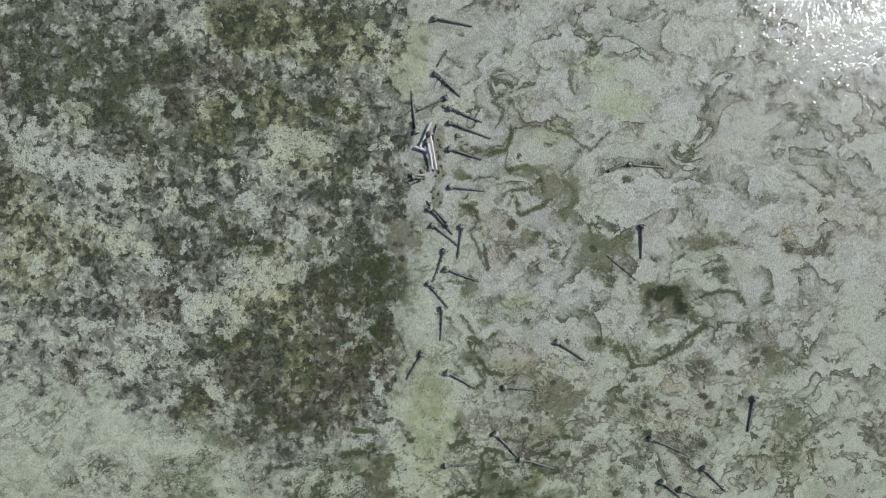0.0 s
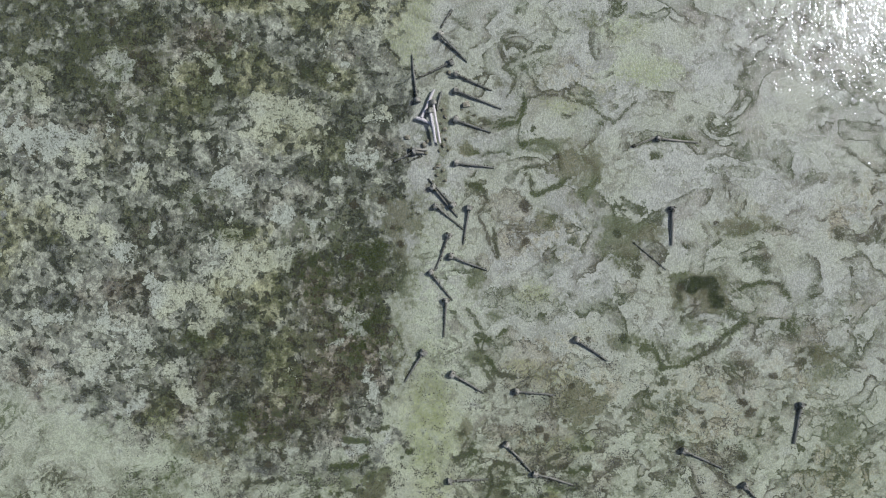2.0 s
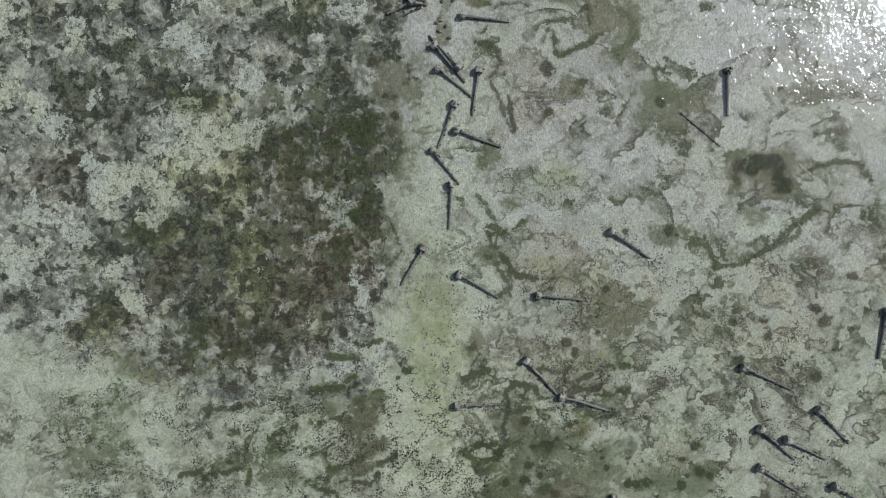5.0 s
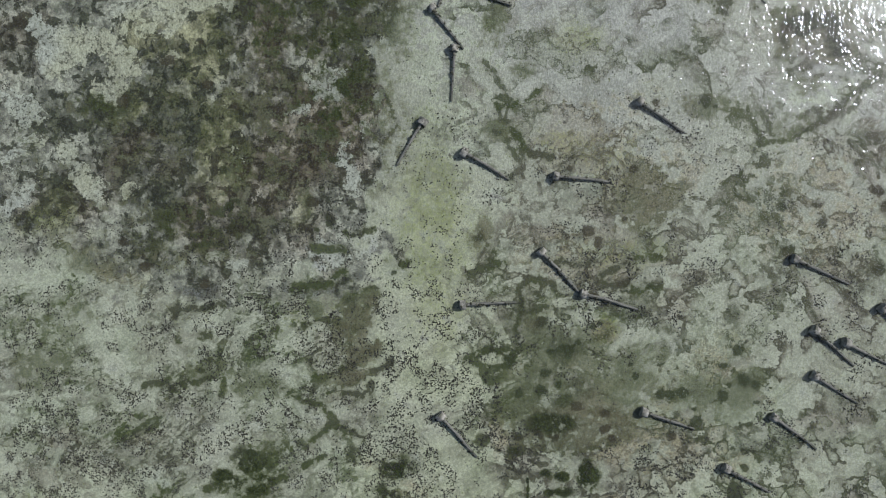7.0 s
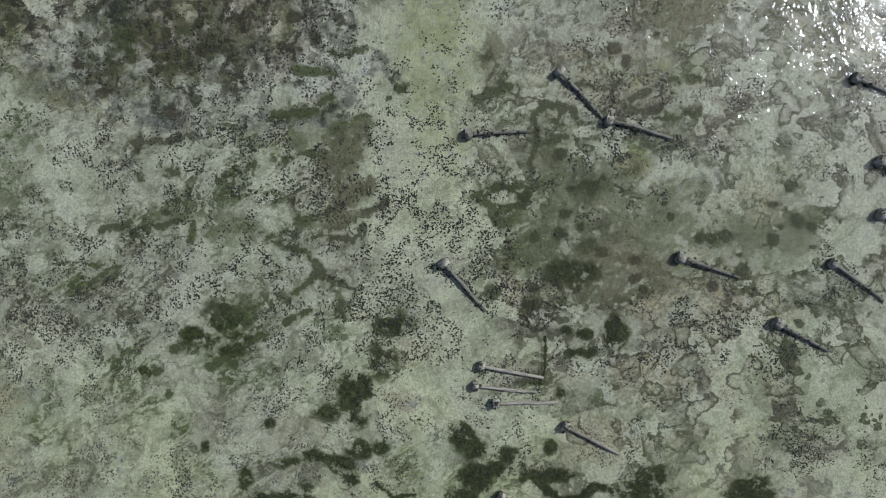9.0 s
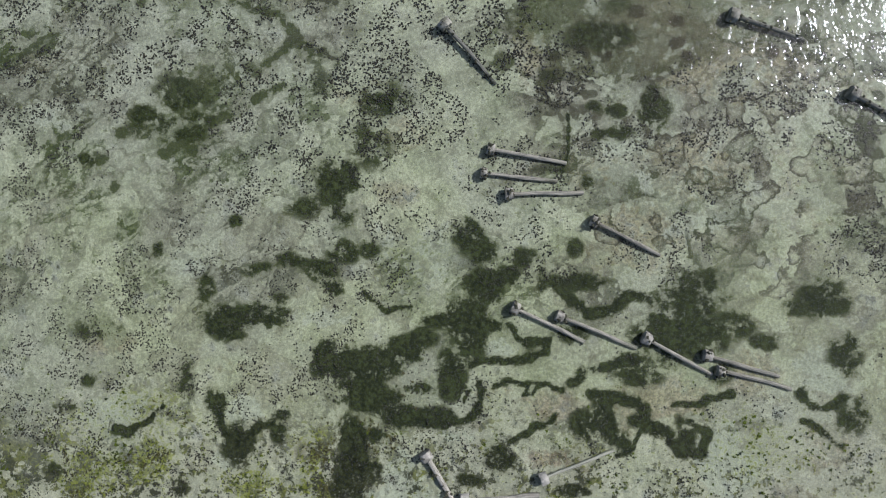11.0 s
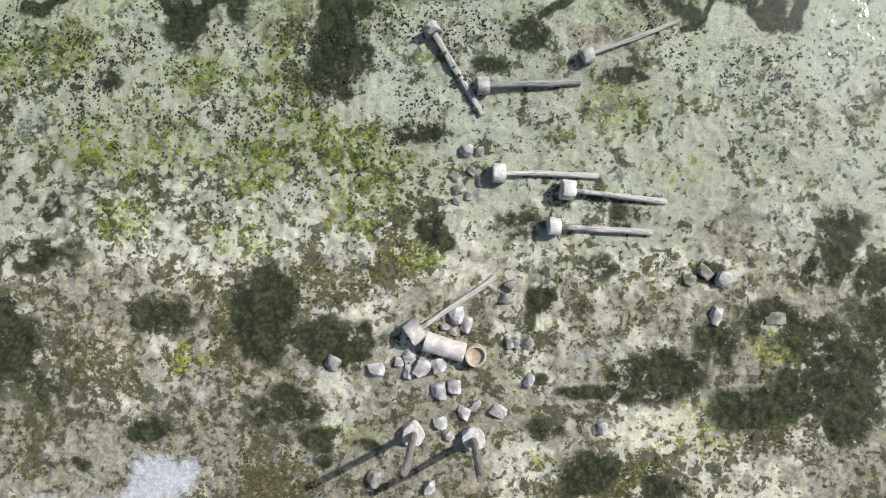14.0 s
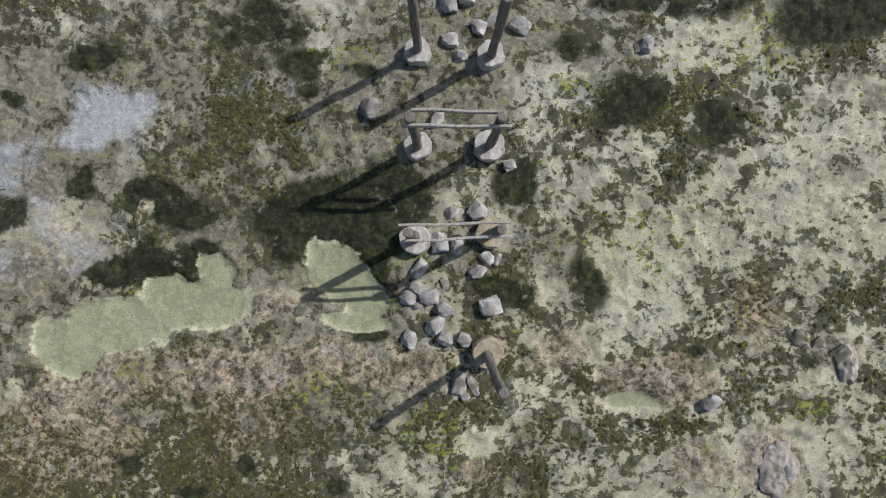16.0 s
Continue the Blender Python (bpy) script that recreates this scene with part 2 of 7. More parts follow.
    c = g.mix(mul(rust, 0.2), c, g.mix(g.ramp(g.add(small, g.swing(mid, 0.8)), 0.42, 0.6), (0.085, 0.065, 0.042), (0.39, 0.31, 0.23)))
    # crusty ledges
    fr = g.ramp(g.add(rocky, g.swing(mid, 2.8), g.swing(small, 1.6)), 0.45, 0.85)
    c = g.mix(mul(fr, 0.5), c, g.mix(g.ramp(g.add(small, g.swing(mid, 1.0)), 0.38, 0.6), (0.11, 0.085, 0.06), (0.42, 0.365, 0.30)))
    # green film in the shallows
    fg = g.ramp(g.add(green, g.swing(small, 4.6), g.swing(mid, 2.6), g.swing(grain, 1.6)), 0.58, 0.8)
    c = g.mix(mul(mul(fg, inv(bank)), g.math("MULTIPLY_ADD", north, -0.3, 0.8)), c, g.mix(g.ramp(small, 0.4, 0.6), (0.035, 0.045, 0.010), g.mix(north, (0.235, 0.265, 0.035), (0.19, 0.225, 0.065))))
    c = g.mix(g.ramp(g.add(white, g.swing(patch, 2.2), g.swing(mid, 1.8), g.swing(small, 0.8)), 0.1, 0.95, 0.0, 0.9), c, (0.40, 0.41, 0.44))

    # olive clumps with a grey-green halo
    tuft = g.add(g.read("olive"), g.swing(patch, 1.4), g.swing(mid, 2.4), g.swing(small, 1.3))
    tuft = g.add(tuft, g.ramp(g.read("olive"), 0.0, 0.12, -1.0, 0.0))
    c = g.mix(g.ramp(tuft, 0.1, 0.34, 0.0, 0.5), c, (0.185, 0.2, 0.135))
    c = g.mix(g.ramp(tuft, 0.42, 0.6, 0.0, 0.85), c, g.mix(g.ramp(g.add(hue, g.swing(mid, 0.5)), 0.44, 0.56), (0.052, 0.056, 0.034), (0.045, 0.06, 0.018)))
    # rims, then dense dark weed and a few painted shade marks over all
    c = g.mix(mul(rim, 0.9), c, g.mix(g.ramp(hue, 0.44, 0.56), (0.066, 0.063, 0.043), (0.05, 0.062, 0.026)))
    mat = g.add(dark, g.swing(patch, 2.6), g.swing(mid, 2.8), g.swing(small, 1.7), g.math("MULTIPLY", bank, -0.7), mul(g.math("MULTIPLY_ADD", south, 0.45, 0.55), g.swing(g.noise(1.3, 7, 0.68, 0.3, at=(27, 45, 0)), 2.4)))
    c = g.mix(mul(g.ramp(mat, 0.0, 0.55, 0.0, 0.6), g.ramp(dark, 0.02, 0.35)), c, g.mix(north, (0.1, 0.102, 0.06), (0.1, 0.115, 0.052)))
    fd = mul(g.ramp(mat, 0.28, 0.74), g.ramp(dark, 0.1, 0.6, 0.3, 1.0))
    bed = g.mix(g.ramp(g.add(small, g.swing(mid, 0.6), g.swing(patch, 0.4)), 0.4, 0.72), (0.012, 0.018, 0.005), (0.046, 0.06, 0.018))
    bed = g.mix(g.ramp(south, 0.5, 1.0), bed, g.mix(g.ramp(g.add(small, g.swing(mid, 0.6), g.swing(patch, 0.4)), 0.4, 0.72), (0.011, 0.0145, 0.005), (0.042, 0.05, 0.018)))
    spots = g.add(g.read("spots"), g.swing(mid, 2.6), g.swing(small, 1.4))
    dots = g.math("MAXIMUM", g.ramp(spots, 0.52, 0.75), mul(mul(g.ramp(spots, 0.3, 0.4), g.ramp(spots, 0.42, 0.54, 1.0, 0.0)), 0.5))
    sparse = mul(g.ramp(dark, 0.65, 1.0, 1.0, 0.0), g.read("deeper"))
    fd = mul(fd, g.math("MULTIPLY_ADD", sparse, -0.45, 1.0))
    bed = g.mix(sparse, bed, g.mix(g.ramp(hue, 0.45, 0.55), (0.17, 0.155, 0.115), (0.15, 0.165, 0.115)))
    c = g.mix(mul(fd, 0.95), c, bed)
    c = g.mix(mul(dots, 0.85), c, g.mix(g.ramp(hue, 0.45, 0.55), (0.05, 0.044, 0.028), (0.036, 0.046, 0.02)))

    # still pools over green mud
    c = g.mix(g.ramp(g.add(pool, g.swing(mid, 0.7), g.swing(small, 0.5), g.swing(patch, 0.9)), 0.36, 0.56), c, g.mix(g.ramp(patch, 0.35, 0.65), (0.415, 0.415, 0.28), (0.485, 0.48, 0.335)))

    # specks and grain
    c = g.mix(g.ramp(g.add(grain, g.swing(patch, -0.25)), 0.29, 0.37, 0.6, 0.0), c, (0.07, 0.07, 0.05))
    c = g.mix(g.add(0.32, mul(south, -0.08)), c, g.mix(g.ramp(g.add(small, g.swing(mid, 0.4)), 0.41, 0.6), (0.24, 0.24, 0.24), (0.76, 0.76, 0.76)), "OVERLAY")
    c = g.mix(0.35, c, g.mix(g.ramp(grain, 0.3, 0.7), (0.25, 0.25, 0.25), (0.75, 0.75, 0.75)), "OVERLAY")
    # fine streaks of light from the rippled water, painted into the bed's colour
    ripples = g.noise(6, 4, 0.65, 0.3, stretch=(1.6, 0.55, 1), at=(9, 9, 0))
    c = g.mix(mul(north, g.math("MULTIPLY_ADD", reach, 0.28, 0.14)), c, g.mix(g.ramp(ripples, 0.36, 0.66), (0.3, 0.3, 0.3), (0.74, 0.74, 0.74)), "OVERLAY")
    height = g.add(g.swing(small, 1.0), g.swing(grain, 0.4), g.math("MULTIPLY", ft, 0.35), g.math("MULTIPLY", fd, 0.3))
    return g.finish(c, 0.85, g.bump(height, 0.6, 0.06), 0.25)


def make_water():
    """A clear thin sheet: see-through, with the sky and the sun mirrored on its ripples."""
    g = Graph("water")
    t = g.tree
    swell = g.noise(0.5, 2, 0.5, 0.3, stretch=(1.0, 0.7, 1))
    wave = g.noise(1.2, 2, 0.5, 0.3, stretch=(1.2, 0.85, 1), at=(3, 1, 0))
    ripple = g.noise(2.8, 2, 0.55, 0.2, stretch=(1.4, 0.8, 1))
    where = t.nodes.new("ShaderNodeSeparateXYZ")
    g.put(where.inputs[0], g.coords)
    calm = g.ramp(where.outputs[1], 0.0, 30.0, 0.25, 1.0)
    height = g.add(g.math("MULTIPLY", swell, 0.05), g.math("MULTIPLY", wave, 0.07), g.math("MULTIPLY", ripple, 0.03), g.math("MULTIPLY", g.noise(15, 1, 0.5, stretch=(1.5, 0.6, 1), at=(6, 2, 0)), 0.0025))
    height = g.math("MULTIPLY", height, calm)
    normal = g.bump(height, 1.0, 1.0)
    clear = t.nodes.new("ShaderNodeBsdfTransparent")
    clear.inputs[0].default_value = (0.95, 0.975, 0.955, 1)
    gloss = t.nodes.new("ShaderNodeBsdfGlossy")
    gloss.inputs["Roughness"].default_value = 0.07
    gloss.inputs[0].default_value = (0.62, 0.66, 0.78, 1)
    g.put(gloss.inputs["Normal"], normal)
    facing = t.nodes.new("ShaderNodeFresnel")
    facing.inputs["IOR"].default_value = 1.333
    both = t.nodes.new("ShaderNodeMixShader")
    g.put(both.inputs[0], facing.outputs[0])
    g.put(both.inputs[1], clear.outputs[0])
    haze = t.nodes.new("ShaderNodeBsdfGlossy")
    haze.inputs["Roughness"].default_value = 0.36
    haze.inputs[0].default_value = (0.88, 0.90, 1.0, 1)
    two = t.nodes.new("ShaderNodeMixShader")
    two.inputs[0].default_value = 0.2
    g.put(two.inputs[1], gloss.outputs[0])
    g.put(two.inputs[2], haze.outputs[0])
    g.put(both.inputs[2], two.outputs[0])
    g.put(g.out.inputs[0], both.outputs[0])
    t.nodes.remove(g.bsdf)
    return g.mat


def make_wood(name, low, high, worn, gloss, algae=0.0):
    g = Graph(name)
    fibre = g.noise(9, 7, 0.65, 0.2, stretch=(3, 3, 0.22))
    blotch = g.noise(2.2, 5, 0.6, stretch=(1, 1, 0.5))
    crack = g.noise(16, 3, 0.5, 0.5, stretch=(2, 2, 0.07))
    c = g.mix(g.ramp(fibre, 0.33, 0.67), low, high)
    c = g.mix(g.ramp(blotch, 0.45, 0.65, 0.0, 0.8), c, worn)
    c = g.mix(g.ramp(crack, 0.34, 0.42, 0.8, 0.0), c, (0.03, 0.028, 0.025))
    c = g.mix(g.math("MULTIPLY", g.chance(), 0.3), c, low)
    if algae:
        # the end that lies deeper is stained with dark slime
        where = g.tree.nodes.new("ShaderNodeSeparateXYZ")
        g.put(where.inputs[0], g.coords)
        slime = g.add(g.swing(g.noise(1.6, 5, 0.65, at=(7, 2, 0), stretch=(1.5, 1.5, 1)), 3.0), g.swing(g.chance(), 1.2), g.math("MULTIPLY", where.outputs[2], -0.42), 0.75)
        c = g.mix(g.ramp(slime, 0.0, 0.8, 0.0, algae), c, g.mix(g.ramp(fibre, 0.4, 0.6), (0.045, 0.042, 0.034), (0.11, 0.105, 0.085)))
    return g.finish(c, 0.8, g.bump(g.add(fibre, g.math("MULTIPLY", crack, 0.7)), 0.6, 0.02), gloss)


def make_stone(name, low, high, stain):
    g = Graph(name)
    blotch = g.noise(3.2, 7, 0.65)
    pits = g.noise(17, 5, 0.7)
    moss = g.noise(1.7, 5, 0.6, at=(4, 4, 4))
    c = g.mix(g.ramp(blotch, 0.35, 0.65), low, high)
    c = g.mix(g.ramp(moss, 0.5, 0.66, 0.0, 0.75), c, stain)
    c = g.mix(g.ramp(pits, 0.3, 0.42, 0.7, 0.0), c, (0.07, 0.065, 0.055))
    c = g.mix(g.math("MULTIPLY", g.chance(), 0.35), c, low)
    return g.finish(c, 0.88, g.bump(g.add(blotch, g.math("MULTIPLY", pits, 0.8)), 0.8, 0.04), 0.25)


def make_speckled(name, low, high, rough):
    g = Graph(name)
    c = g.mix(g.island(), low, high)
    c = g.mix(g.ramp(g.noise(30, 3), 0.4, 0.6, 0.0, 0.5), c, low)
    return g.finish(c, rough, None, 0.3)


SEABED = make_seabed()
WATER = make_water()
WOOD_DRY = make_wood("bleached_wood", (0.26, 0.24, 0.215), (0.58, 0.56, 0.52), (0.42, 0.385, 0.335), 0.3, 0.9)
WOOD_WET = make_wood("sodden_wood", (0.075, 0.079, 0.072), (0.21, 0.212, 0.195), (0.12, 0.125, 0.105), 0.3)
WOOD_BEAM = make_wood("bleached_plank", (0.26, 0.24, 0.215), (0.58, 0.56, 0.52), (0.42, 0.385, 0.335), 0.3)
WOOD_POST = make_wood("grey_post_wood", (0.10, 0.09, 0.082), (0.30, 0.28, 0.26), (0.18, 0.16, 0.135), 0.3)
WOOD_HEAPED = make_wood("silvered_wood", (0.30, 0.29, 0.30), (0.66, 0.64, 0.66), (0.46, 0.44, 0.45), 0.4)
WOOD_HALF = make_wood("silted_wood", (0.14, 0.14, 0.13), (0.40, 0.385, 0.345), (0.25, 0.245, 0.205), 0.3, 0.5)
WOOD_AGROUND = make_wood("aground_wood", (0.19, 0.18, 0.165), (0.50, 0.485, 0.45), (0.36, 0.335, 0.29), 0.3, 0.35)
WOOD_GREY = make_wood("grey_wood", (0.13, 0.127, 0.12), (0.40, 0.385, 0.36), (0.24, 0.225, 0.2), 0.3, 0.5)
WOOD_SILTED = make_wood("pale_silted_wood", (0.25, 0.255, 0.22), (0.42, 0.425, 0.375), (0.33, 0.335, 0.28), 0.3)
CONCRETE_GREY = make_stone("grey_concrete", (0.25, 0.245, 0.23), (0.50, 0.485, 0.46), (0.15, 0.145, 0.115))
CONCRETE = make_stone("weathered_concrete", (0.40, 0.38, 0.355), (0.64, 0.615, 0.585), (0.27, 0.235, 0.185))
CONCRETE_WET = make_stone("slimy_concrete", (0.11, 0.112, 0.1), (0.34, 0.335, 0.305), (0.07, 0.075, 0.055))
CONCRETE_HALF = make_stone("silted_concrete", (0.17, 0.167, 0.155), (0.40, 0.39, 0.365), (0.09, 0.09, 0.075))
CONCRETE_OCHRE = make_stone("ochre_concrete", (0.33, 0.275, 0.2), (0.52, 0.46, 0.36), (0.36, 0.26, 0.15))
STONE = make_stone("pale_stone", (0.29, 0.28, 0.275), (0.60, 0.585, 0.58), (0.20, 0.185, 0.16))
STONE_GREY = make_stone("grey_stone", (0.17, 0.165, 0.15), (0.40, 0.385, 0.36), (0.12, 0.115, 0.085))
STONE_DARK = make_stone("weedy_stone", (0.15, 0.14, 0.115), (0.35, 0.33, 0.28), (0.1, 0.1, 0.06))
LEDGE = make_stone("flaking_reef_rock", (0.30, 0.265, 0.23), (0.57, 0.53, 0.49), (0.17, 0.15, 0.11))
WEED_GROWTH = make_speckled("clinging_weed", (0.025, 0.027, 0.018), (0.1, 0.1, 0.075), 0.9)
CONCRETE_PINK = make_stone("pinkish_concrete", (0.43, 0.39, 0.355), (0.6, 0.555, 0.515), (0.38, 0.335, 0.295))
SNAIL = make_speckled("black_shell", (0.02, 0.02, 0.018), (0.085, 0.08, 0.065), 0.6)
TUFT_GREEN = make_speckled("green_weed", (0.018, 0.028, 0.006), (0.16, 0.21, 0.015), 0.85)
TUFT = make_speckled("turf_weed", (0.04, 0.036, 0.016), (0.15, 0.14, 0.05), 0.9)


# ---- the flat: one sheet, fine where it is passed low, coarse out to the horizon ----
WATER_LEVEL = -0.05


def steps(*spans):
    """Grid lines: (from, to, step) one after the other."""
    return np.unique(np.round(np.concatenate([np.arange(a, b + 1e-6, s) for a, b, s in spans]), 4))


GX = steps((-3000, -200, 700), (-200, -80, 30), (-80, -50, 0.8), (-50, -24, 0.32), (-24, -14, 0.16), (-14, 14, 0.08), (14, 24, 0.16), (24, 50, 0.32), (50, 80, 0.8), (80, 200, 30), (200, 3000, 700))
GY = steps((-3000, -200, 700), (-200, -56, 24), (-56, -24, 0.8), (-24, 8, 0.08), (8, 30, 0.14), (30, 100, 0.26), (100, 130, 0.8), (130, 220, 30), (220, 3020, 700))
XX, YY = np.meshgrid(GX, GY)


def lattice(seed):
    return np.random.RandomState(seed).rand(256, 256)


def clouds(x, y, freq, octaves, seed, rough=0.5):
    """Fractal value noise, about 0 to 1."""
    total, weight, amp = np.zeros_like(x), 0.0, 1.0
    for o in range(octaves):
        g = lattice(seed + o)
        ca, sa = math.cos(0.6 + 1.1 * o + seed), math.sin(0.6 + 1.1 * o + seed)
        u, v = (x * ca - y * sa) * freq + 17.3 * o, (x * sa + y * ca) * freq + 5.1 * o
        iu, iv = np.floor(u).astype(int), np.floor(v).astype(int)
        fu, fv = u - iu, v - iv
        fu, fv = fu * fu * (3 - 2 * fu), fv * fv * (3 - 2 * fv)
        a, b, c, d = iu & 255, (iu + 1) & 255, iv & 255, (iv + 1) & 255
        total += amp * ((g[c, a] * (1 - fu) + g[c, b] * fu) * (1 - fv) + (g[d, a] * (1 - fu) + g[d, b] * fu) * fv)
        weight, amp, freq = weight + amp, amp * rough, freq * 2.03
    return total / weight


def smooth(v, lo, hi):
    u = np.clip((v - lo) / (hi - lo), 0, 1)
    return u * u * (3 - 2 * u)


WARP_X = (clouds(XX, YY, 0.45, 4, 10) - 0.5) * 3.4 + (clouds(XX, YY, 2.2, 3, 20) - 0.5) * 1.1
WARP_Y = (clouds(XX, YY, 0.45, 4, 30) - 0.5) * 3.4 + (clouds(XX, YY, 2.2, 3, 40) - 0.5) * 1.1
FIELDS = {name: np.zeros_like(XX) for name in ("dark", "brown", "green", "pale", "white", "pool", "rocky", "seam", "silt", "spots", "olive")}


def patch(kind, x, y, rx, ry, strength):
    """A ragged oval of one kind of cover, at x, y, with its half axes."""
    reach = 1.9 * max(rx, ry) + 1
    i0, i1 = np.searchsorted(GX, (x - reach, x + reach))
    j0, j1 = np.searchsorted(GY, (y - reach, y + reach))
    part_of = (slice(j0, j1), slice(i0, i1))
    bend = min(0.7, 0.35 * min(rx, ry))
    u = (XX[part_of] + bend * WARP_X[part_of] - x) / rx
    v = (YY[part_of] + bend * WARP_Y[part_of] - y) / ry
    value = strength * (1 - smooth(np.sqrt(u * u + v * v), 0.4, 1.4))
    FIELDS[kind][part_of] = np.maximum(FIELDS[kind][part_of], value)


def dark(x, y, rx, ry, s):
    grown = 1.28 if y > 6 else 1.12
    patch("dark", x, y, grown * rx, grown * ry, s)


def brown(*a): patch("brown", *a)
def green(*a): patch("green", *a)
def pale(*a): patch("pale", *a)
def white(*a): patch("white", *a)
def pool(*a): patch("pool", *a)
def rocky(*a): patch("rocky", *a)
def silt(*a): patch("silt", *a)
def clump(*a): patch("olive", *a)


def olive(width, *ends):
    """A soft strip of olive weed that edges a sheet of silt."""
    ribbon(0.22 + 0.9 * width, *ends, kind="olive")


def seam(width, *ends):
    """The dark lip of a silt sheet, winding through the given places."""
    ribbon(0.75 + 0.2 * width, *ends, kind="seam")


def ribbon(width, *ends, kind="dark"):
    """A winding strip of dark weed through the given places."""
    for (x0, y0), (x1, y1) in zip(ends, ends[1:]):
        i0, i1 = np.searchsorted(GX, (min(x0, x1) - 2, max(x0, x1) + 2))
        j0, j1 = np.searchsorted(GY, (min(y0, y1) - 2, max(y0, y1) + 2))
        part_of = (slice(j0, j1), slice(i0, i1))
        px, py = XX[part_of] + 0.24 * WARP_X[part_of], YY[part_of] + 0.24 * WARP_Y[part_of]
        dx, dy = x1 - x0, y1 - y0
        along = np.clip(((px - x0) * dx + (py - y0) * dy) / (dx * dx + dy * dy), 0, 1)
        off = np.hypot(px - x0 - along * dx, py - y0 - along * dy)
        near = 1.05 - 1.05 * smooth(off, 0.1 * width, 1.5 * width) if kind == "dark" else np.clip(1 - off / width, 0, 1)
        FIELDS[kind][part_of] = np.maximum(FIELDS[kind][part_of], near)



# weed and shade-dark mats, far north
dark(-36.8, 76.5, 7.0, 5.8, 0.75)
dark(-30.6, 75.5, 7.0, 5.8, 0.80)
dark(-26.6, 71.1, 7.5, 4.6, 0.70)
dark(-40.8, 79.2, 5.2, 4.1, 0.70)
dark(-35.1, 80.5, 4.6, 2.9, 0.60)
dark(-20.4, 76.4, 4.6, 2.9, 0.60)
dark(-10.0, 70.3, 4.1, 4.1, 0.60)
dark(-12.3, 73.7, 4.6, 3.5, 0.55)
dark(-7.5, 60.6, 5.2, 3.5, 0.60)
dark(-9.2, 55.4, 5.8, 4.6, 0.85)
dark(-6.8, 50.7, 2.9, 4.1, 0.90)
dark(-11.9, 47.7, 8.1, 4.1, 0.70)
dark(-16.5, 44.1, 8.7, 4.6, 0.60)
dark(-19.5, 49.9, 5.2, 2.9, 0.50)
dark(-24.1, 47.5, 4.1, 2.9, 0.50)
dark(-18.5, 59.3, 2.6, 0.9, 0.90)
dark(-24.7, 56.8, 4.6, 3.5, 0.45)
dark(-28.8, 62.5, 3.5, 2.9, 0.45)
dark(-17.0, 81.0, 7.0, 2.9, 0.60)
dark(-9.1, 83.7, 4.6, 1.5, 0.70)
dark(-42.5, 82.0, 5.8, 2.9, 0.60)
dark(24.7, 55.4, 1.3, 0.9, 0.90)
dark(23.2, 55.9, 1.5, 0.6, 0.85)
dark(18.1, 60.0, 2.3, 0.7, 0.60)
dark(17.2, 50.0, 1.7, 0.8, 0.50)
dark(13.8, 65.7, 1.3, 1.7, 0.60)
dark(11.4, 67.4, 1.7, 0.9, 0.50)
dark(12.9, 79.5, 1.3, 0.7, 0.50)
green(-40.8, 58.7, 5.2, 6.4, 0.55)
green(-43.0, 65.0, 3.5, 3.5, 0.50)
green(-18.2, 82.1, 6.4, 3.5, 0.90)
green(-10.1, 80.0, 5.8, 3.5, 0.70)
green(-3.2, 78.5, 2.9, 5.2, 0.55)
green(-13.4, 68.5, 4.6, 2.9, 0.50)
green(-0.2, 40.9, 3.5, 3.5, 0.50)
green(19.4, 74.5, 4.1, 1.7, 0.45)
green(16.4, 78.4, 3.5, 1.7, 0.40)
green(-22.0, 73.5, 4.1, 2.9, 0.50)
brown(-12.0, 50.1, 10.5, 7.0, 0.60)
brown(-18.3, 42.9, 8.7, 5.2, 0.70)
brown(-24.3, 75.7, 7.0, 4.6, 0.50)
brown(9.3, 59.8, 4.6, 2.9, 0.45)
brown(13.8, 45.2, 4.6, 2.6, 0.50)
brown(24.5, 43.7, 7.0, 4.1, 0.45)
brown(37.1, 37.9, 5.2, 2.3, 0.50)
brown(33.2, 47.4, 4.1, 2.9, 0.40)
brown(42.6, 64.0, 5.2, 3.5, 0.50)
brown(13.0, 73.8, 5.2, 2.3, 0.35)
brown(28.6, 61.4, 3.5, 2.3, 0.35)
pale(-17.6, 56.9, 4.1, 2.9, 0.80)
pale(-40.2, 70.8, 4.6, 3.5, 0.70)
pale(-15.1, 69.1, 3.5, 2.3, 0.80)
pale(-22.4, 52.2, 2.9, 2.3, 0.80)
pale(-29.3, 57.8, 1.7, 2.3, 0.60)
pale(-27.0, 47.4, 2.9, 2.3, 0.70)
pale(-29.2, 73.9, 1.7, 1.7, 0.70)
pale(0.2, 52.6, 3.5, 11.6, 0.50)
pale(24.8, 50.8, 3.5, 1.7, 0.60)
pale(17.6, 75.0, 4.6, 1.7, 0.50)
pale(-32.2, 61.8, 2.3, 2.9, 0.50)
pale(-32.7, 46.7, 2.9, 2.3, 0.50)
pale(19.4, 74.5, 3.5, 1.0, 0.70)
pale(15.8, 79.0, 2.9, 1.0, 0.60)
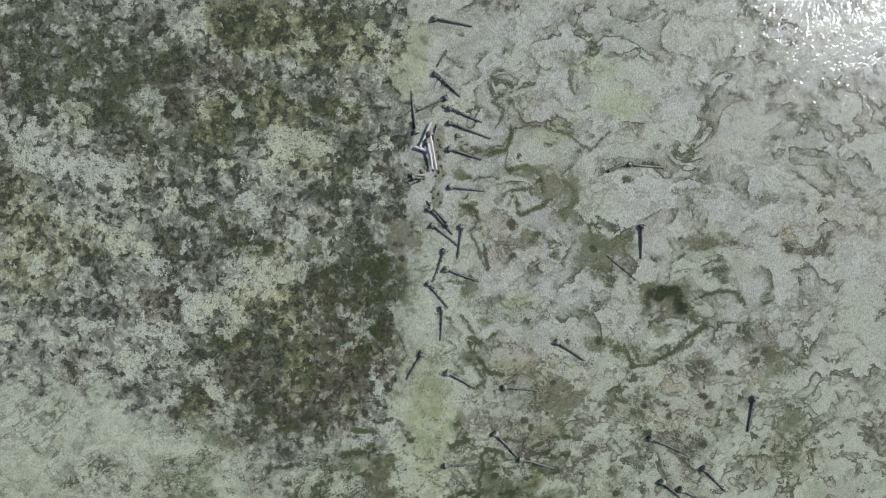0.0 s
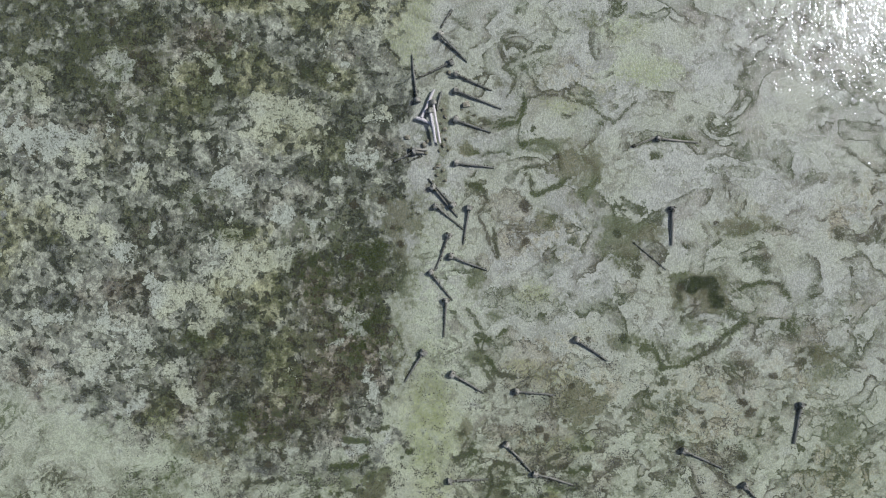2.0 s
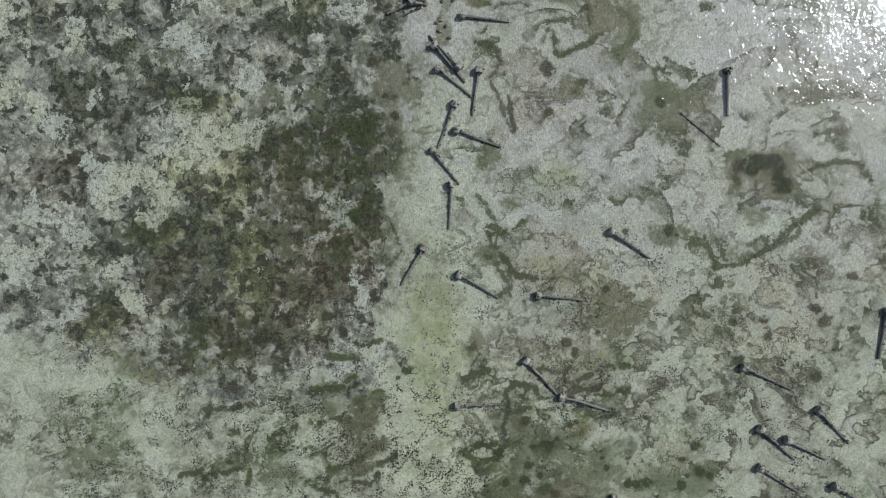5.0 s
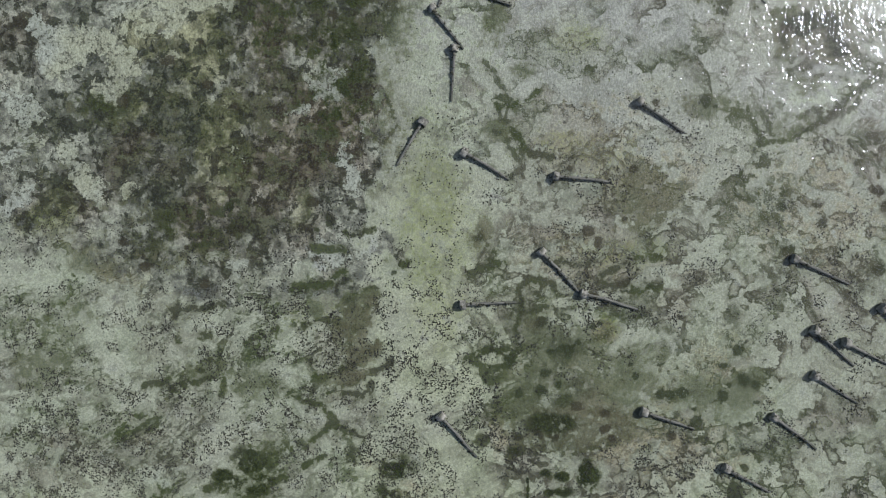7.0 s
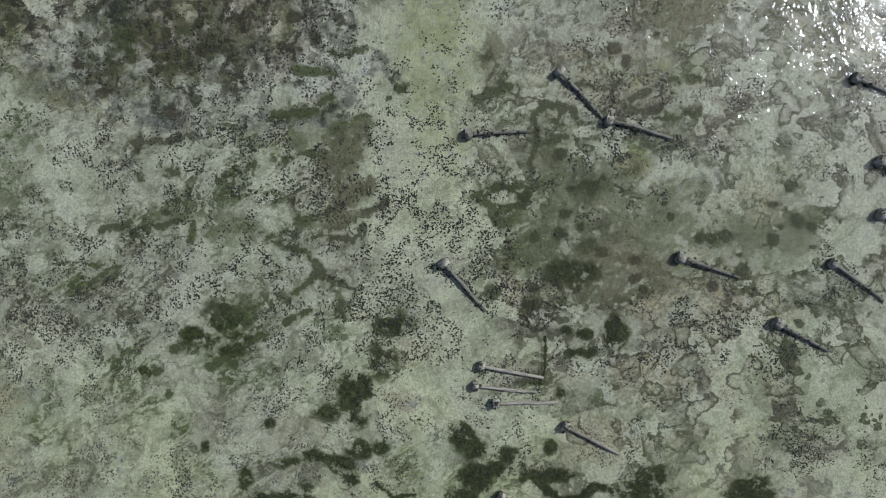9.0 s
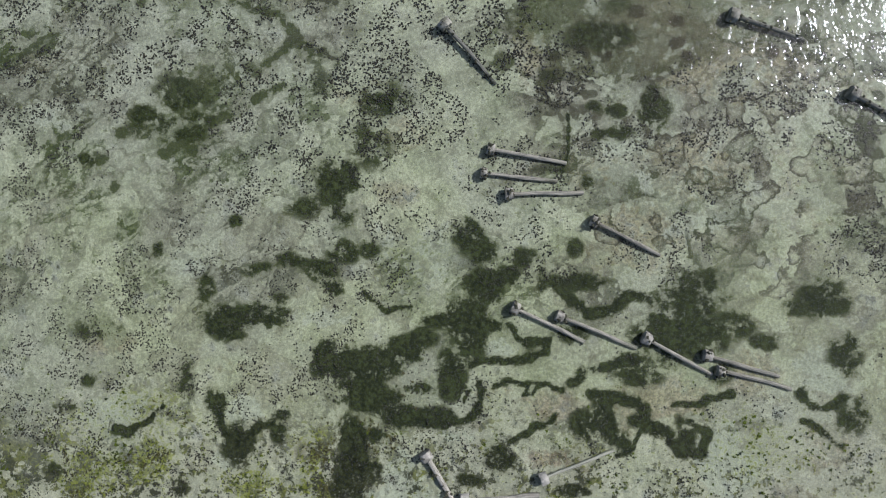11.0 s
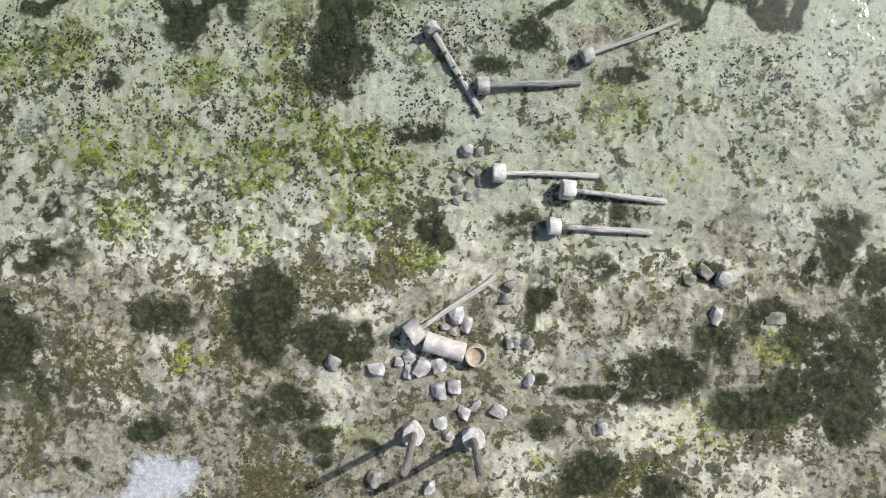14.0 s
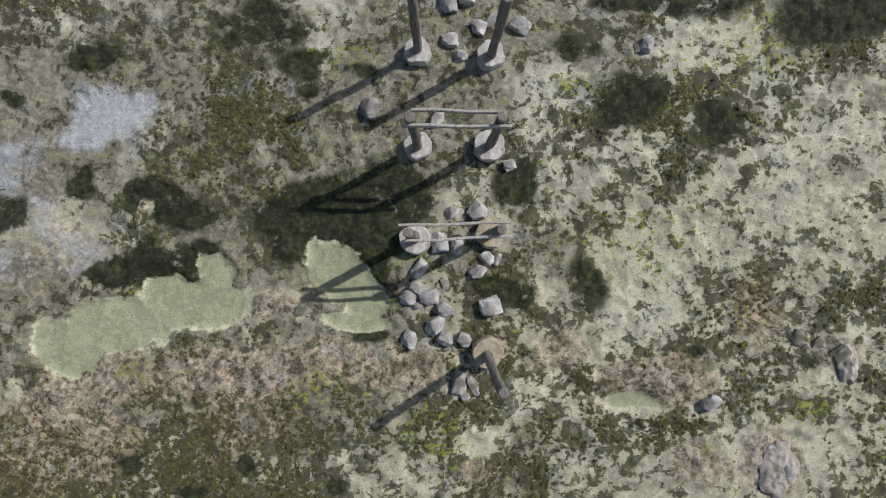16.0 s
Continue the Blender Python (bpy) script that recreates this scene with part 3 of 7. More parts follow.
# the mats beside the line of piles
dark(-7.9, 51.7, 2.9, 4.0, 0.85)
dark(-11.4, 49.2, 3.6, 2.9, 0.60)
dark(-16.1, 44.4, 4.3, 3.3, 0.60)
dark(-9.9, 44.5, 4.0, 2.5, 0.55)
dark(-17.1, 40.4, 2.2, 1.4, 0.70)
dark(-5.7, 53.6, 0.9, 2.5, 0.90)
dark(-5.7, 49.2, 1.4, 1.8, 0.70)
dark(-26.2, 46.8, 2.2, 2.2, 0.60)
dark(-23.3, 44.3, 1.4, 1.3, 0.60)
dark(13.6, 44.1, 2.0, 1.6, 0.50)
dark(8.3, 33.5, 2.2, 1.8, 0.60)
dark(6.5, 31.3, 2.2, 1.4, 0.70)
dark(7.6, 29.7, 2.2, 1.0, 0.85)
dark(10.2, 29.2, 2.2, 1.4, 0.60)
dark(11.9, 32.1, 2.2, 2.2, 0.55)
dark(17.0, 31.5, 1.8, 1.4, 0.50)
dark(19.9, 32.2, 0.9, 0.9, 0.70)
dark(-2.5, 26.5, 0.7, 0.7, 0.60)
dark(-4.7, 33.7, 1.3, 0.5, 0.70)
dark(-5.3, 32.6, 0.7, 0.4, 0.60)
dark(-4.8, 37.2, 1.1, 0.5, 0.60)
dark(3.7, 48.1, 0.6, 0.3, 0.80)
dark(2.7, 41.8, 0.4, 0.7, 0.70)
brown(-11.8, 46.3, 7.2, 5.4, 0.70)
brown(-17.1, 41.5, 5.1, 2.5, 0.80)
brown(-19.6, 38.9, 3.3, 0.9, 0.70)
brown(9.9, 47.3, 4.0, 1.8, 0.45)
brown(8.3, 31.4, 5.1, 3.6, 0.50)
brown(14.9, 28.6, 4.3, 2.9, 0.45)
green(-0.2, 44.6, 2.5, 3.3, 0.50)
green(-0.5, 40.3, 2.5, 2.5, 0.55)
green(-25.8, 42.1, 2.2, 1.1, 0.60)
green(10.8, 35.7, 1.1, 0.9, 0.70)
green(6.8, 36.4, 2.2, 1.4, 0.30)
green(-7.7, 36.2, 3.3, 1.1, 0.35)
pale(-8.1, 39.5, 1.8, 1.1, 0.90)
pale(3.8, 43.6, 2.2, 1.4, 0.40)
pale(-0.9, 47.5, 1.8, 2.2, 0.50)
pale(-23.9, 38.2, 2.2, 1.1, 0.70)
pale(-25.6, 30.2, 3.3, 2.2, 0.50)
pale(-22.4, 34.9, 2.9, 1.4, 0.50)
pale(-7.1, 51.7, 0.8, 0.8, 0.80)
pale(-6.8, 49.9, 0.5, 0.5, 0.90)
pale(-26.9, 47.9, 1.1, 1.8, 0.80)
pale(18.7, 40.9, 2.2, 1.4, 0.50)
pale(-9.0, 31.5, 2.2, 2.2, 0.30)
dark(9.6, 26.1, 0.5, 0.5, 0.90)
dark(7.2, 26.3, 0.3, 0.2, 0.90)
dark(8.3, 32.1, 1.9, 1.6, 0.60)
dark(8.0, 29.6, 2.2, 1.6, 0.60)
dark(5.2, 30.5, 1.2, 1.2, 0.50)
dark(8.6, 33.8, 1.6, 1.1, 0.55)
dark(-4.2, 34.0, 0.9, 0.5, 0.70)
dark(-5.4, 35.2, 0.5, 0.4, 0.70)
dark(-4.8, 37.2, 0.9, 0.4, 0.60)
dark(-4.5, 36.2, 0.4, 0.9, 0.60)
dark(-14.5, 32.8, 1.2, 0.4, 0.60)
dark(-11.6, 31.6, 1.9, 0.8, 0.40)
dark(-9.4, 27.9, 1.9, 0.4, 0.50)
dark(-12.2, 25.0, 1.9, 0.5, 0.50)
dark(19.4, 31.5, 0.9, 0.9, 0.60)
brown(-24.9, 22.3, 2.2, 1.1, 0.70)
dark(-18.0, 41.2, 4.7, 1.9, 0.60)
dark(-21.7, 39.9, 2.2, 1.2, 0.50)
dark(-10.5, 41.6, 2.8, 1.2, 0.50)
dark(-13.8, 32.5, 0.8, 0.3, 0.60)
dark(-4.8, 32.3, 0.9, 0.4, 0.60)
dark(2.9, 41.8, 0.4, 0.4, 0.60)
dark(3.0, 28.4, 0.4, 0.4, 0.60)
dark(8.3, 31.1, 0.9, 0.6, 0.80)
brown(16.4, 22.8, 4.7, 3.1, 0.30)
brown(-3.2, 26.7, 1.2, 0.9, 0.50)
brown(4.9, 29.9, 1.2, 1.6, 0.40)
brown(12.7, 24.7, 1.9, 1.2, 0.30)
pale(8.6, 24.6, 1.6, 0.5, 0.60)
pale(12.7, 21.6, 2.5, 1.6, 0.50)
pale(17.9, 35.2, 1.9, 1.2, 0.40)
pale(3.3, 31.4, 0.9, 1.2, 0.50)
pale(-17.8, 26.5, 3.4, 2.2, 0.30)
pale(-1.6, 19.6, 1.9, 1.9, 0.40)
pale(21.9, 31.6, 1.6, 0.6, 0.50)
# the dark weed beds and their winding edges
dark(-4.7, 22.6, 0.61, 0.84, 1.00)
dark(-4.0, 23.1, 0.42, 0.70, 0.80)
dark(-4.3, 21.3, 0.47, 0.58, 0.70)
dark(-6.0, 21.7, 0.93, 0.47, 0.55)
dark(-3.1, 19.8, 0.47, 0.33, 0.70)
dark(-4.3, 19.7, 0.65, 0.42, 0.70)
dark(-5.4, 18.8, 0.70, 0.51, 0.80)
dark(-6.7, 19.2, 0.70, 0.37, 0.70)
dark(-4.7, 18.0, 0.51, 0.33, 0.80)
dark(-5.0, 14.6, 0.61, 0.79, 0.95)
dark(-3.5, 14.1, 1.12, 0.79, 1.05)
dark(-2.4, 14.7, 0.79, 0.61, 1.00)
dark(-1.4, 15.2, 0.79, 0.51, 0.95)
dark(-0.5, 15.7, 0.61, 0.37, 0.90)
dark(0.3, 16.5, 0.70, 0.33, 0.90)
dark(1.5, 15.6, 0.51, 0.56, 1.00)
dark(2.4, 16.3, 0.70, 0.28, 0.90)
dark(-2.8, 13.0, 1.07, 0.51, 1.00)
dark(-1.7, 12.4, 0.93, 0.56, 1.00)
dark(-0.4, 12.2, 0.79, 0.51, 1.00)
dark(0.5, 12.1, 0.51, 0.33, 0.80)
dark(-3.8, 10.8, 0.56, 1.21, 1.05)
dark(-3.1, 9.7, 0.51, 0.61, 0.95)
dark(-3.3, 8.5, 0.33, 0.42, 0.70)
dark(-2.6, 11.3, 0.42, 0.33, 0.80)
dark(-0.7, 13.5, 0.61, 0.23, 0.70)
dark(-4.3, 13.0, 0.47, 0.33, 0.60)
dark(-9.7, 16.5, 0.89, 0.70, 1.00)
dark(-8.3, 16.8, 0.70, 0.47, 0.90)
dark(-7.5, 16.6, 0.56, 0.47, 0.85)
dark(-10.5, 17.9, 0.33, 0.61, 0.70)
dark(-9.2, 15.8, 0.56, 0.23, 0.70)
dark(-7.2, 17.4, 0.47, 0.33, 0.60)
dark(-9.1, 21.0, 0.28, 0.23, 0.70)
dark(-12.7, 19.7, 0.23, 0.33, 0.70)
dark(-8.1, 18.8, 0.70, 0.28, 0.60)
dark(1.4, 20.3, 0.61, 0.61, 0.95)
dark(2.1, 19.7, 0.56, 0.47, 0.85)
dark(2.1, 18.2, 0.75, 0.61, 1.00)
dark(3.0, 18.6, 0.61, 0.37, 0.85)
dark(3.9, 19.3, 0.56, 0.33, 0.80)
dark(4.8, 18.4, 0.28, 0.56, 0.60)
dark(10.9, 17.7, 0.79, 0.84, 0.60)
dark(11.1, 16.0, 1.07, 0.61, 0.62)
dark(12.3, 18.5, 0.33, 0.51, 0.70)
dark(17.5, 17.6, 1.03, 0.70, 0.95)
dark(16.5, 17.2, 0.70, 0.33, 0.70)
dark(14.9, 15.6, 0.65, 0.33, 0.70)
dark(10.0, 16.7, 0.47, 0.28, 0.70)
dark(13.0, 17.7, 0.47, 0.28, 0.50)
dark(7.8, 12.1, 0.47, 0.93, 0.95)
dark(8.3, 11.2, 0.61, 0.37, 0.85)
dark(9.1, 12.1, 0.37, 0.28, 0.80)
dark(7.8, 13.0, 0.37, 0.33, 0.80)
dark(11.3, 11.1, 0.37, 0.61, 0.80)
dark(6.5, 19.8, 0.33, 0.37, 0.80)
dark(2.8, 10.1, 0.51, 0.33, 0.90)
dark(6.3, 8.8, 0.70, 0.23, 0.80)
dark(1.7, 9.2, 0.51, 0.23, 0.60)
dark(11.3, 12.0, 0.37, 0.33, 0.60)
dark(6.9, 23.0, 0.28, 0.28, 0.60)
dark(-8.7, 10.8, 0.51, 0.51, 1.00)
dark(-7.1, 11.3, 0.33, 0.42, 0.90)
dark(-10.0, 12.8, 0.42, 0.42, 0.80)
dark(-16.9, 12.4, 0.56, 0.23, 0.50)
dark(-15.3, 15.9, 1.17, 0.51, 0.50)
dark(-15.9, 13.6, 0.33, 0.28, 0.60)
dark(-0.7, 6.8, 0.98, 0.23, 0.60)
dark(-17.4, 9.6, 0.47, 0.33, 0.50)
dark(-13.3, 4.4, 0.23, 0.33, 0.80)
ribbon(0.30, (5.4, 18.3), (6.1, 17.5), (7.0, 16.8), (8.0, 16.9), (8.8, 17.7), (9.8, 17.6))
ribbon(0.21, (1.7, 14.8), (3.3, 14.8), (4.8, 15.2), (5.0, 15.9), (4.0, 15.8))
ribbon(0.21, (3.0, 16.6), (3.6, 15.9), (4.2, 15.6))
ribbon(0.19, (2.1, 13.8), (2.3, 13.0), (2.1, 12.2), (1.3, 11.8), (0.3, 11.7))
ribbon(0.16, (2.7, 13.5), (3.4, 13.9), (5.0, 13.7), (5.8, 13.3))
ribbon(0.12, (4.3, 13.7), (4.1, 13.2), (4.5, 13.1), (4.7, 13.5))
ribbon(0.16, (5.6, 12.1), (4.6, 11.6), (3.7, 11.0))
ribbon(0.28, (6.3, 13.7), (6.8, 14.4), (7.9, 14.7), (9.3, 15.0))
ribbon(0.33, (7.3, 13.3), (8.6, 13.2), (9.5, 12.8), (9.7, 11.9), (10.6, 11.4))
ribbon(0.21, (10.6, 11.4), (11.1, 10.6), (12.1, 10.7), (12.2, 11.6), (11.4, 11.9))
ribbon(0.16, (10.9, 12.8), (11.8, 12.8), (12.6, 13.3), (13.5, 13.3))
ribbon(0.21, (16.4, 13.4), (16.9, 12.7), (17.8, 12.8), (18.4, 13.3))
ribbon(0.19, (16.4, 12.1), (17.3, 11.7), (18.3, 11.0))
ribbon(0.23, (-10.2, 12.7), (-9.5, 11.3), (-8.7, 10.9), (-7.6, 11.7), (-6.8, 12.3))
ribbon(0.16, (-14.7, 11.5), (-13.4, 11.4), (-12.4, 12.2))
ribbon(0.12, (5.8, 23.4), (6.1, 24.3), (6.0, 25.8))
ribbon(0.16, (1.0, 13.9), (1.6, 13.5), (1.4, 12.8))
ribbon(0.14, (-3.1, 17.7), (-2.2, 17.0), (-1.0, 17.0))
ribbon(0.16, (8.3, 10.7), (9.1, 11.0), (9.4, 11.7))
pale(13.2, 10.8, 1.40, 1.63, 0.90)
pale(17.6, 14.5, 1.03, 1.12, 1.00)
pale(3.0, 15.4, 0.98, 0.51, 0.80)
pale(-8.5, 12.3, 0.98, 0.65, 0.90)
pale(-11.5, 19.1, 0.93, 0.61, 0.80)
pale(3.7, 20.5, 0.89, 0.84, 0.50)
pale(-0.3, 19.5, 1.40, 1.07, 0.80)
pale(-14.8, 11.9, 1.40, 0.61, 0.80)
pale(-5.0, 16.5, 1.40, 0.47, 0.70)
pale(7.7, 14.0, 0.79, 0.47, 0.40)
pale(1.2, 12.8, 0.56, 0.56, 0.60)
pale(11.4, 22.4, 2.57, 1.63, 0.40)
pale(-1.6, 9.7, 1.40, 1.40, 0.70)
brown(-14.8, 15.3, 1.40, 0.70, 0.60)
brown(-2.2, 22.2, 1.63, 0.93, 0.50)
brown(8.9, 19.5, 2.57, 1.07, 0.50)
brown(4.4, 12.7, 1.40, 0.61, 0.55)
brown(10.2, 13.1, 1.07, 0.70, 0.50)
brown(-8.8, 14.4, 1.40, 0.70, 0.35)
brown(8.9, 21.4, 1.40, 0.70, 0.40)
green(-15.2, 9.6, 2.9, 1.2, 0.80)
green(-13.2, 9.9, 1.9, 1.2, 0.90)
green(-8.3, 8.9, 1.0, 0.7, 0.90)
green(-17.4, 6.8, 1.9, 1.2, 0.80)
green(5.6, 7.9, 1.2, 1.0, 0.80)
green(-10.7, 6.7, 3.6, 1.5, 0.70)
green(-15.2, 11.5, 2.4, 1.0, 0.40)
green(-1.2, 19.3, 1.9, 1.5, 0.40)
green(-5.5, 8.2, 1.5, 1.5, 0.60)
green(14.0, 11.2, 2.9, 1.5, 0.40)
dark(-11.7, 25.3, 1.36, 0.58, 0.60)
dark(-13.3, 25.7, 0.58, 0.39, 0.70)
dark(-3.0, 24.6, 0.88, 0.97, 0.45)
dark(-2.0, 26.5, 0.68, 0.54, 0.50)
dark(-5.3, 27.2, 0.73, 0.73, 0.50)
dark(-16.0, 23.7, 0.39, 0.29, 0.70)
dark(11.1, 15.9, 1.71, 0.97, 0.80)
dark(11.4, 17.6, 0.97, 1.22, 0.75)
dark(13.6, 16.4, 0.97, 0.58, 0.70)
dark(9.3, 14.2, 0.97, 0.49, 0.70)
dark(7.1, 11.8, 0.58, 0.58, 0.80)
dark(12.9, 14.2, 0.58, 0.39, 0.60)
dark(18.6, 15.2, 0.63, 0.73, 0.80)
dark(18.8, 12.4, 0.73, 0.73, 0.60)
dark(6.1, 16.1, 0.73, 0.34, 0.80)
dark(1.5, 16.3, 0.73, 1.22, 0.90)
dark(0.8, 14.1, 0.58, 0.97, 0.90)
dark(6.4, 18.3, 1.22, 0.34, 0.80)
brown(10.0, 13.0, 2.68, 1.36, 0.85)
brown(5.6, 12.6, 1.71, 0.88, 0.70)
brown(8.3, 12.0, 1.46, 0.73, 0.60)
brown(14.1, 14.1, 1.95, 1.12, 0.60)
brown(17.7, 10.9, 1.46, 1.22, 0.50)
brown(5.2, 10.3, 1.46, 0.73, 0.60)
brown(2.7, 13.2, 1.22, 0.63, 0.50)
brown(-1.8, 25.0, 1.46, 0.97, 0.50)
brown(9.8, 21.0, 2.68, 1.46, 0.60)
brown(6.8, 23.5, 1.46, 0.97, 0.40)
brown(8.9, 33.6, 0.81, 0.75, 0.90)
brown(14.9, 28.4, 2.80, 1.55, 0.60)
brown(11.8, 23.4, 2.80, 1.55, 0.60)
brown(18.9, 27.2, 1.87, 1.24, 0.50)
# olive rims and clumps on the middle flat
olive(0.27, (-3.7, 37.9), (-4.5, 37.7), (-5.3, 37.4), (-5.8, 37.0))
olive(0.40, (-4.3, 37.0), (-4.7, 36.0), (-5.5, 34.8), (-5.6, 34.2))
olive(0.23, (-8.4, 35.5), (-7.7, 35.8), (-6.5, 35.7), (-5.8, 35.5))
olive(0.30, (-3.8, 34.2), (-4.8, 33.5), (-5.8, 33.1), (-6.6, 32.6), (-7.5, 32.3))
olive(0.23, (-2.8, 33.2), (-4.4, 32.3), (-5.8, 31.8), (-6.8, 31.4))
olive(0.20, (-5.8, 31.3), (-4.4, 31.1), (-3.8, 31.8), (-3.9, 31.1), (-4.9, 30.8))
olive(0.20, (2.1, 33.7), (3.3, 34.1), (5.0, 33.9), (5.1, 33.3), (4.0, 32.9), (2.6, 32.6), (3.3, 32.1), (4.3, 32.4))
olive(0.27, (3.6, 34.1), (2.6, 33.9), (2.1, 33.4), (3.0, 32.9))
olive(0.23, (5.4, 38.3), (5.8, 38.8), (6.6, 38.7), (7.6, 38.2), (8.0, 37.7))
olive(0.17, (5.4, 38.3), (5.6, 36.6), (5.1, 35.3))
olive(0.27, (5.8, 36.6), (6.6, 36.5), (7.1, 36.7))
olive(0.20, (7.9, 39.7), (9.3, 39.7), (10.3, 40.2))
olive(0.20, (10.6, 39.2), (12.6, 40.1), (14.2, 40.3))
olive(0.20, (10.3, 38.7), (12.0, 38.2), (14.2, 38.2))
olive(0.30, (2.2, 39.0), (3.2, 39.6), (4.2, 39.7))
olive(0.30, (-12.0, 27.2), (-11.1, 27.4), (-10.1, 27.5))
olive(0.30, (-12.4, 24.0), (-11.4, 24.7), (-10.1, 25.5), (-9.8, 25.7))
olive(0.27, (-12.1, 26.3), (-11.1, 25.7))
olive(0.20, (-15.6, 31.9), (-14.5, 32.2), (-13.7, 32.7), (-13.9, 33.0), (-14.4, 33.2))
olive(0.17, (-13.7, 32.7), (-13.5, 31.7), (-13.7, 31.0))
olive(0.23, (-16.9, 31.5), (-15.9, 31.7))
olive(0.20, (-18.6, 31.6), (-17.9, 31.8), (-17.1, 32.0))
olive(0.27, (-16.6, 36.9), (-16.8, 36.2))
olive(0.17, (-17.0, 36.6), (-14.9, 36.7), (-13.9, 37.1))
olive(0.23, (-12.2, 34.4), (-11.5, 34.8), (-10.5, 34.9), (-10.2, 35.4))
olive(0.20, (-9.2, 37.8), (-7.9, 38.0), (-6.9, 38.2), (-6.0, 38.9))
olive(0.20, (-7.9, 40.5), (-7.2, 40.4), (-5.9, 40.4))
olive(0.20, (-5.9, 41.7), (-4.2, 41.8))
olive(0.17, (-2.8, 39.6), (-2.2, 39.4))
olive(0.20, (-9.8, 31.4), (-8.8, 30.9), (-7.1, 30.4), (-6.4, 29.1))
olive(0.20, (-8.1, 28.1), (-6.8, 29.1), (-6.1, 28.8), (-4.4, 28.4))
olive(0.20, (-7.1, 27.1), (-8.4, 26.4))
clump(5.8, 34.3, 0.40, 0.30, 0.90)
clump(7.5, 34.0, 0.34, 0.30, 0.90)
clump(6.0, 33.1, 0.47, 0.34, 0.90)
clump(6.0, 31.9, 0.40, 0.34, 0.90)
clump(5.3, 31.6, 0.34, 0.27, 0.90)
clump(6.2, 31.3, 0.47, 0.34, 0.90)
clump(8.2, 32.0, 0.60, 0.40, 0.90)
clump(8.4, 31.3, 0.40, 0.30, 0.90)
clump(7.2, 29.9, 0.67, 0.47, 0.90)
clump(8.4, 29.6, 0.67, 0.40, 0.90)
clump(5.0, 30.2, 0.84, 0.54, 0.80)
clump(3.0, 28.4, 0.54, 0.40, 0.90)
clump(-2.4, 26.6, 0.47, 0.54, 0.90)
clump(7.4, 26.1, 0.27, 0.23, 0.90)
clump(8.3, 26.1, 0.27, 0.23, 0.90)
clump(9.6, 26.4, 0.40, 0.84, 0.90)
clump(5.5, 27.7, 0.34, 0.40, 0.90)
clump(9.1, 27.6, 0.27, 0.23, 0.90)
clump(10.2, 27.9, 0.27, 0.23, 0.90)
clump(11.4, 30.3, 0.54, 0.40, 0.80)
clump(-13.6, 25.6, 0.54, 0.54, 0.90)
clump(-13.3, 24.8, 0.40, 0.27, 0.90)
clump(-11.2, 24.2, 0.34, 0.34, 0.90)
clump(-14.5, 25.0, 0.27, 0.27, 0.90)
clump(-15.5, 23.9, 0.40, 0.34, 0.90)
clump(-14.8, 22.6, 0.27, 0.40, 0.90)
clump(-16.6, 34.7, 0.34, 0.34, 0.80)
clump(-14.9, 34.9, 0.60, 0.40, 0.70)
clump(-8.0, 33.3, 0.40, 0.23, 0.80)
silt(-11.0, 32.4, 1.68, 1.51, 0.60)
silt(-9.1, 27.9, 1.51, 1.01, 0.60)
silt(-23.0, 32.9, 2.01, 1.34, 0.60)
silt(-24.6, 28.5, 2.01, 0.87, 0.50)
silt(-7.1, 31.3, 1.34, 0.67, 0.50)
silt(3.3, 34.9, 1.34, 0.84, 0.50)
silt(6.3, 37.7, 1.34, 0.84, 0.60)
pale(-7.7, 39.4, 1.27, 1.01, 1.00)
pale(-4.6, 48.7, 0.74, 0.60, 1.00)
pale(-6.8, 50.0, 0.54, 0.54, 1.00)
pale(-21.8, 41.2, 0.80, 0.47, 0.90)
pale(-14.3, 40.0, 0.60, 0.40, 0.90)
pale(-5.3, 44.6, 0.67, 2.01, 0.70)
green(-13.7, 46.9, 2.01, 4.02, 0.75)
green(-24.8, 42.7, 1.68, 1.68, 0.95)
green(-20.0, 49.5, 1.68, 1.34, 0.70)
green(-8.9, 42.9, 1.01, 2.01, 0.50)
# rims and clumps on the sand beside the outer piles
olive(0.19, (5.2, 69.3), (7.1, 69.6), (7.8, 71.1), (7.6, 72.1))
olive(0.19, (17.8, 68.0), (19.3, 68.5), (21.2, 68.6), (24.1, 68.4))
olive(0.24, (7.7, 67.7), (9.6, 68.3), (10.6, 67.3), (11.1, 65.9))
olive(0.24, (8.2, 64.9), (8.7, 63.2), (10.7, 64.0), (12.1, 65.0))
olive(0.29, (13.0, 66.9), (14.5, 66.0), (14.5, 64.5), (13.1, 63.5), (13.6, 62.8))
olive(0.19, (16.1, 60.7), (17.5, 61.0), (18.0, 59.6))
olive(0.24, (21.5, 56.0), (22.5, 56.5), (23.5, 55.6), (24.5, 54.7), (25.4, 54.4))
olive(0.19, (27.4, 55.2), (29.8, 55.8), (31.3, 55.5), (32.3, 54.4))
olive(0.19, (20.7, 47.8), (23.2, 48.1), (25.5, 49.9), (27.4, 51.8), (28.4, 52.3))
olive(0.19, (33.4, 49.5), (35.3, 49.1), (36.8, 49.6))
olive(0.14, (19.7, 50.2), (20.2, 48.8), (21.2, 47.8))
olive(0.19, (2.5, 64.2), (3.9, 63.8), (4.4, 62.8))
olive(0.19, (5.0, 60.0), (5.5, 57.6))
olive(0.19, (3.8, 49.8), (5.7, 50.4), (6.2, 50.9))
olive(0.19, (4.8, 48.4), (5.8, 47.0), (7.2, 46.6))
clump(10.7, 61.3, 0.67, 0.38, 0.80)
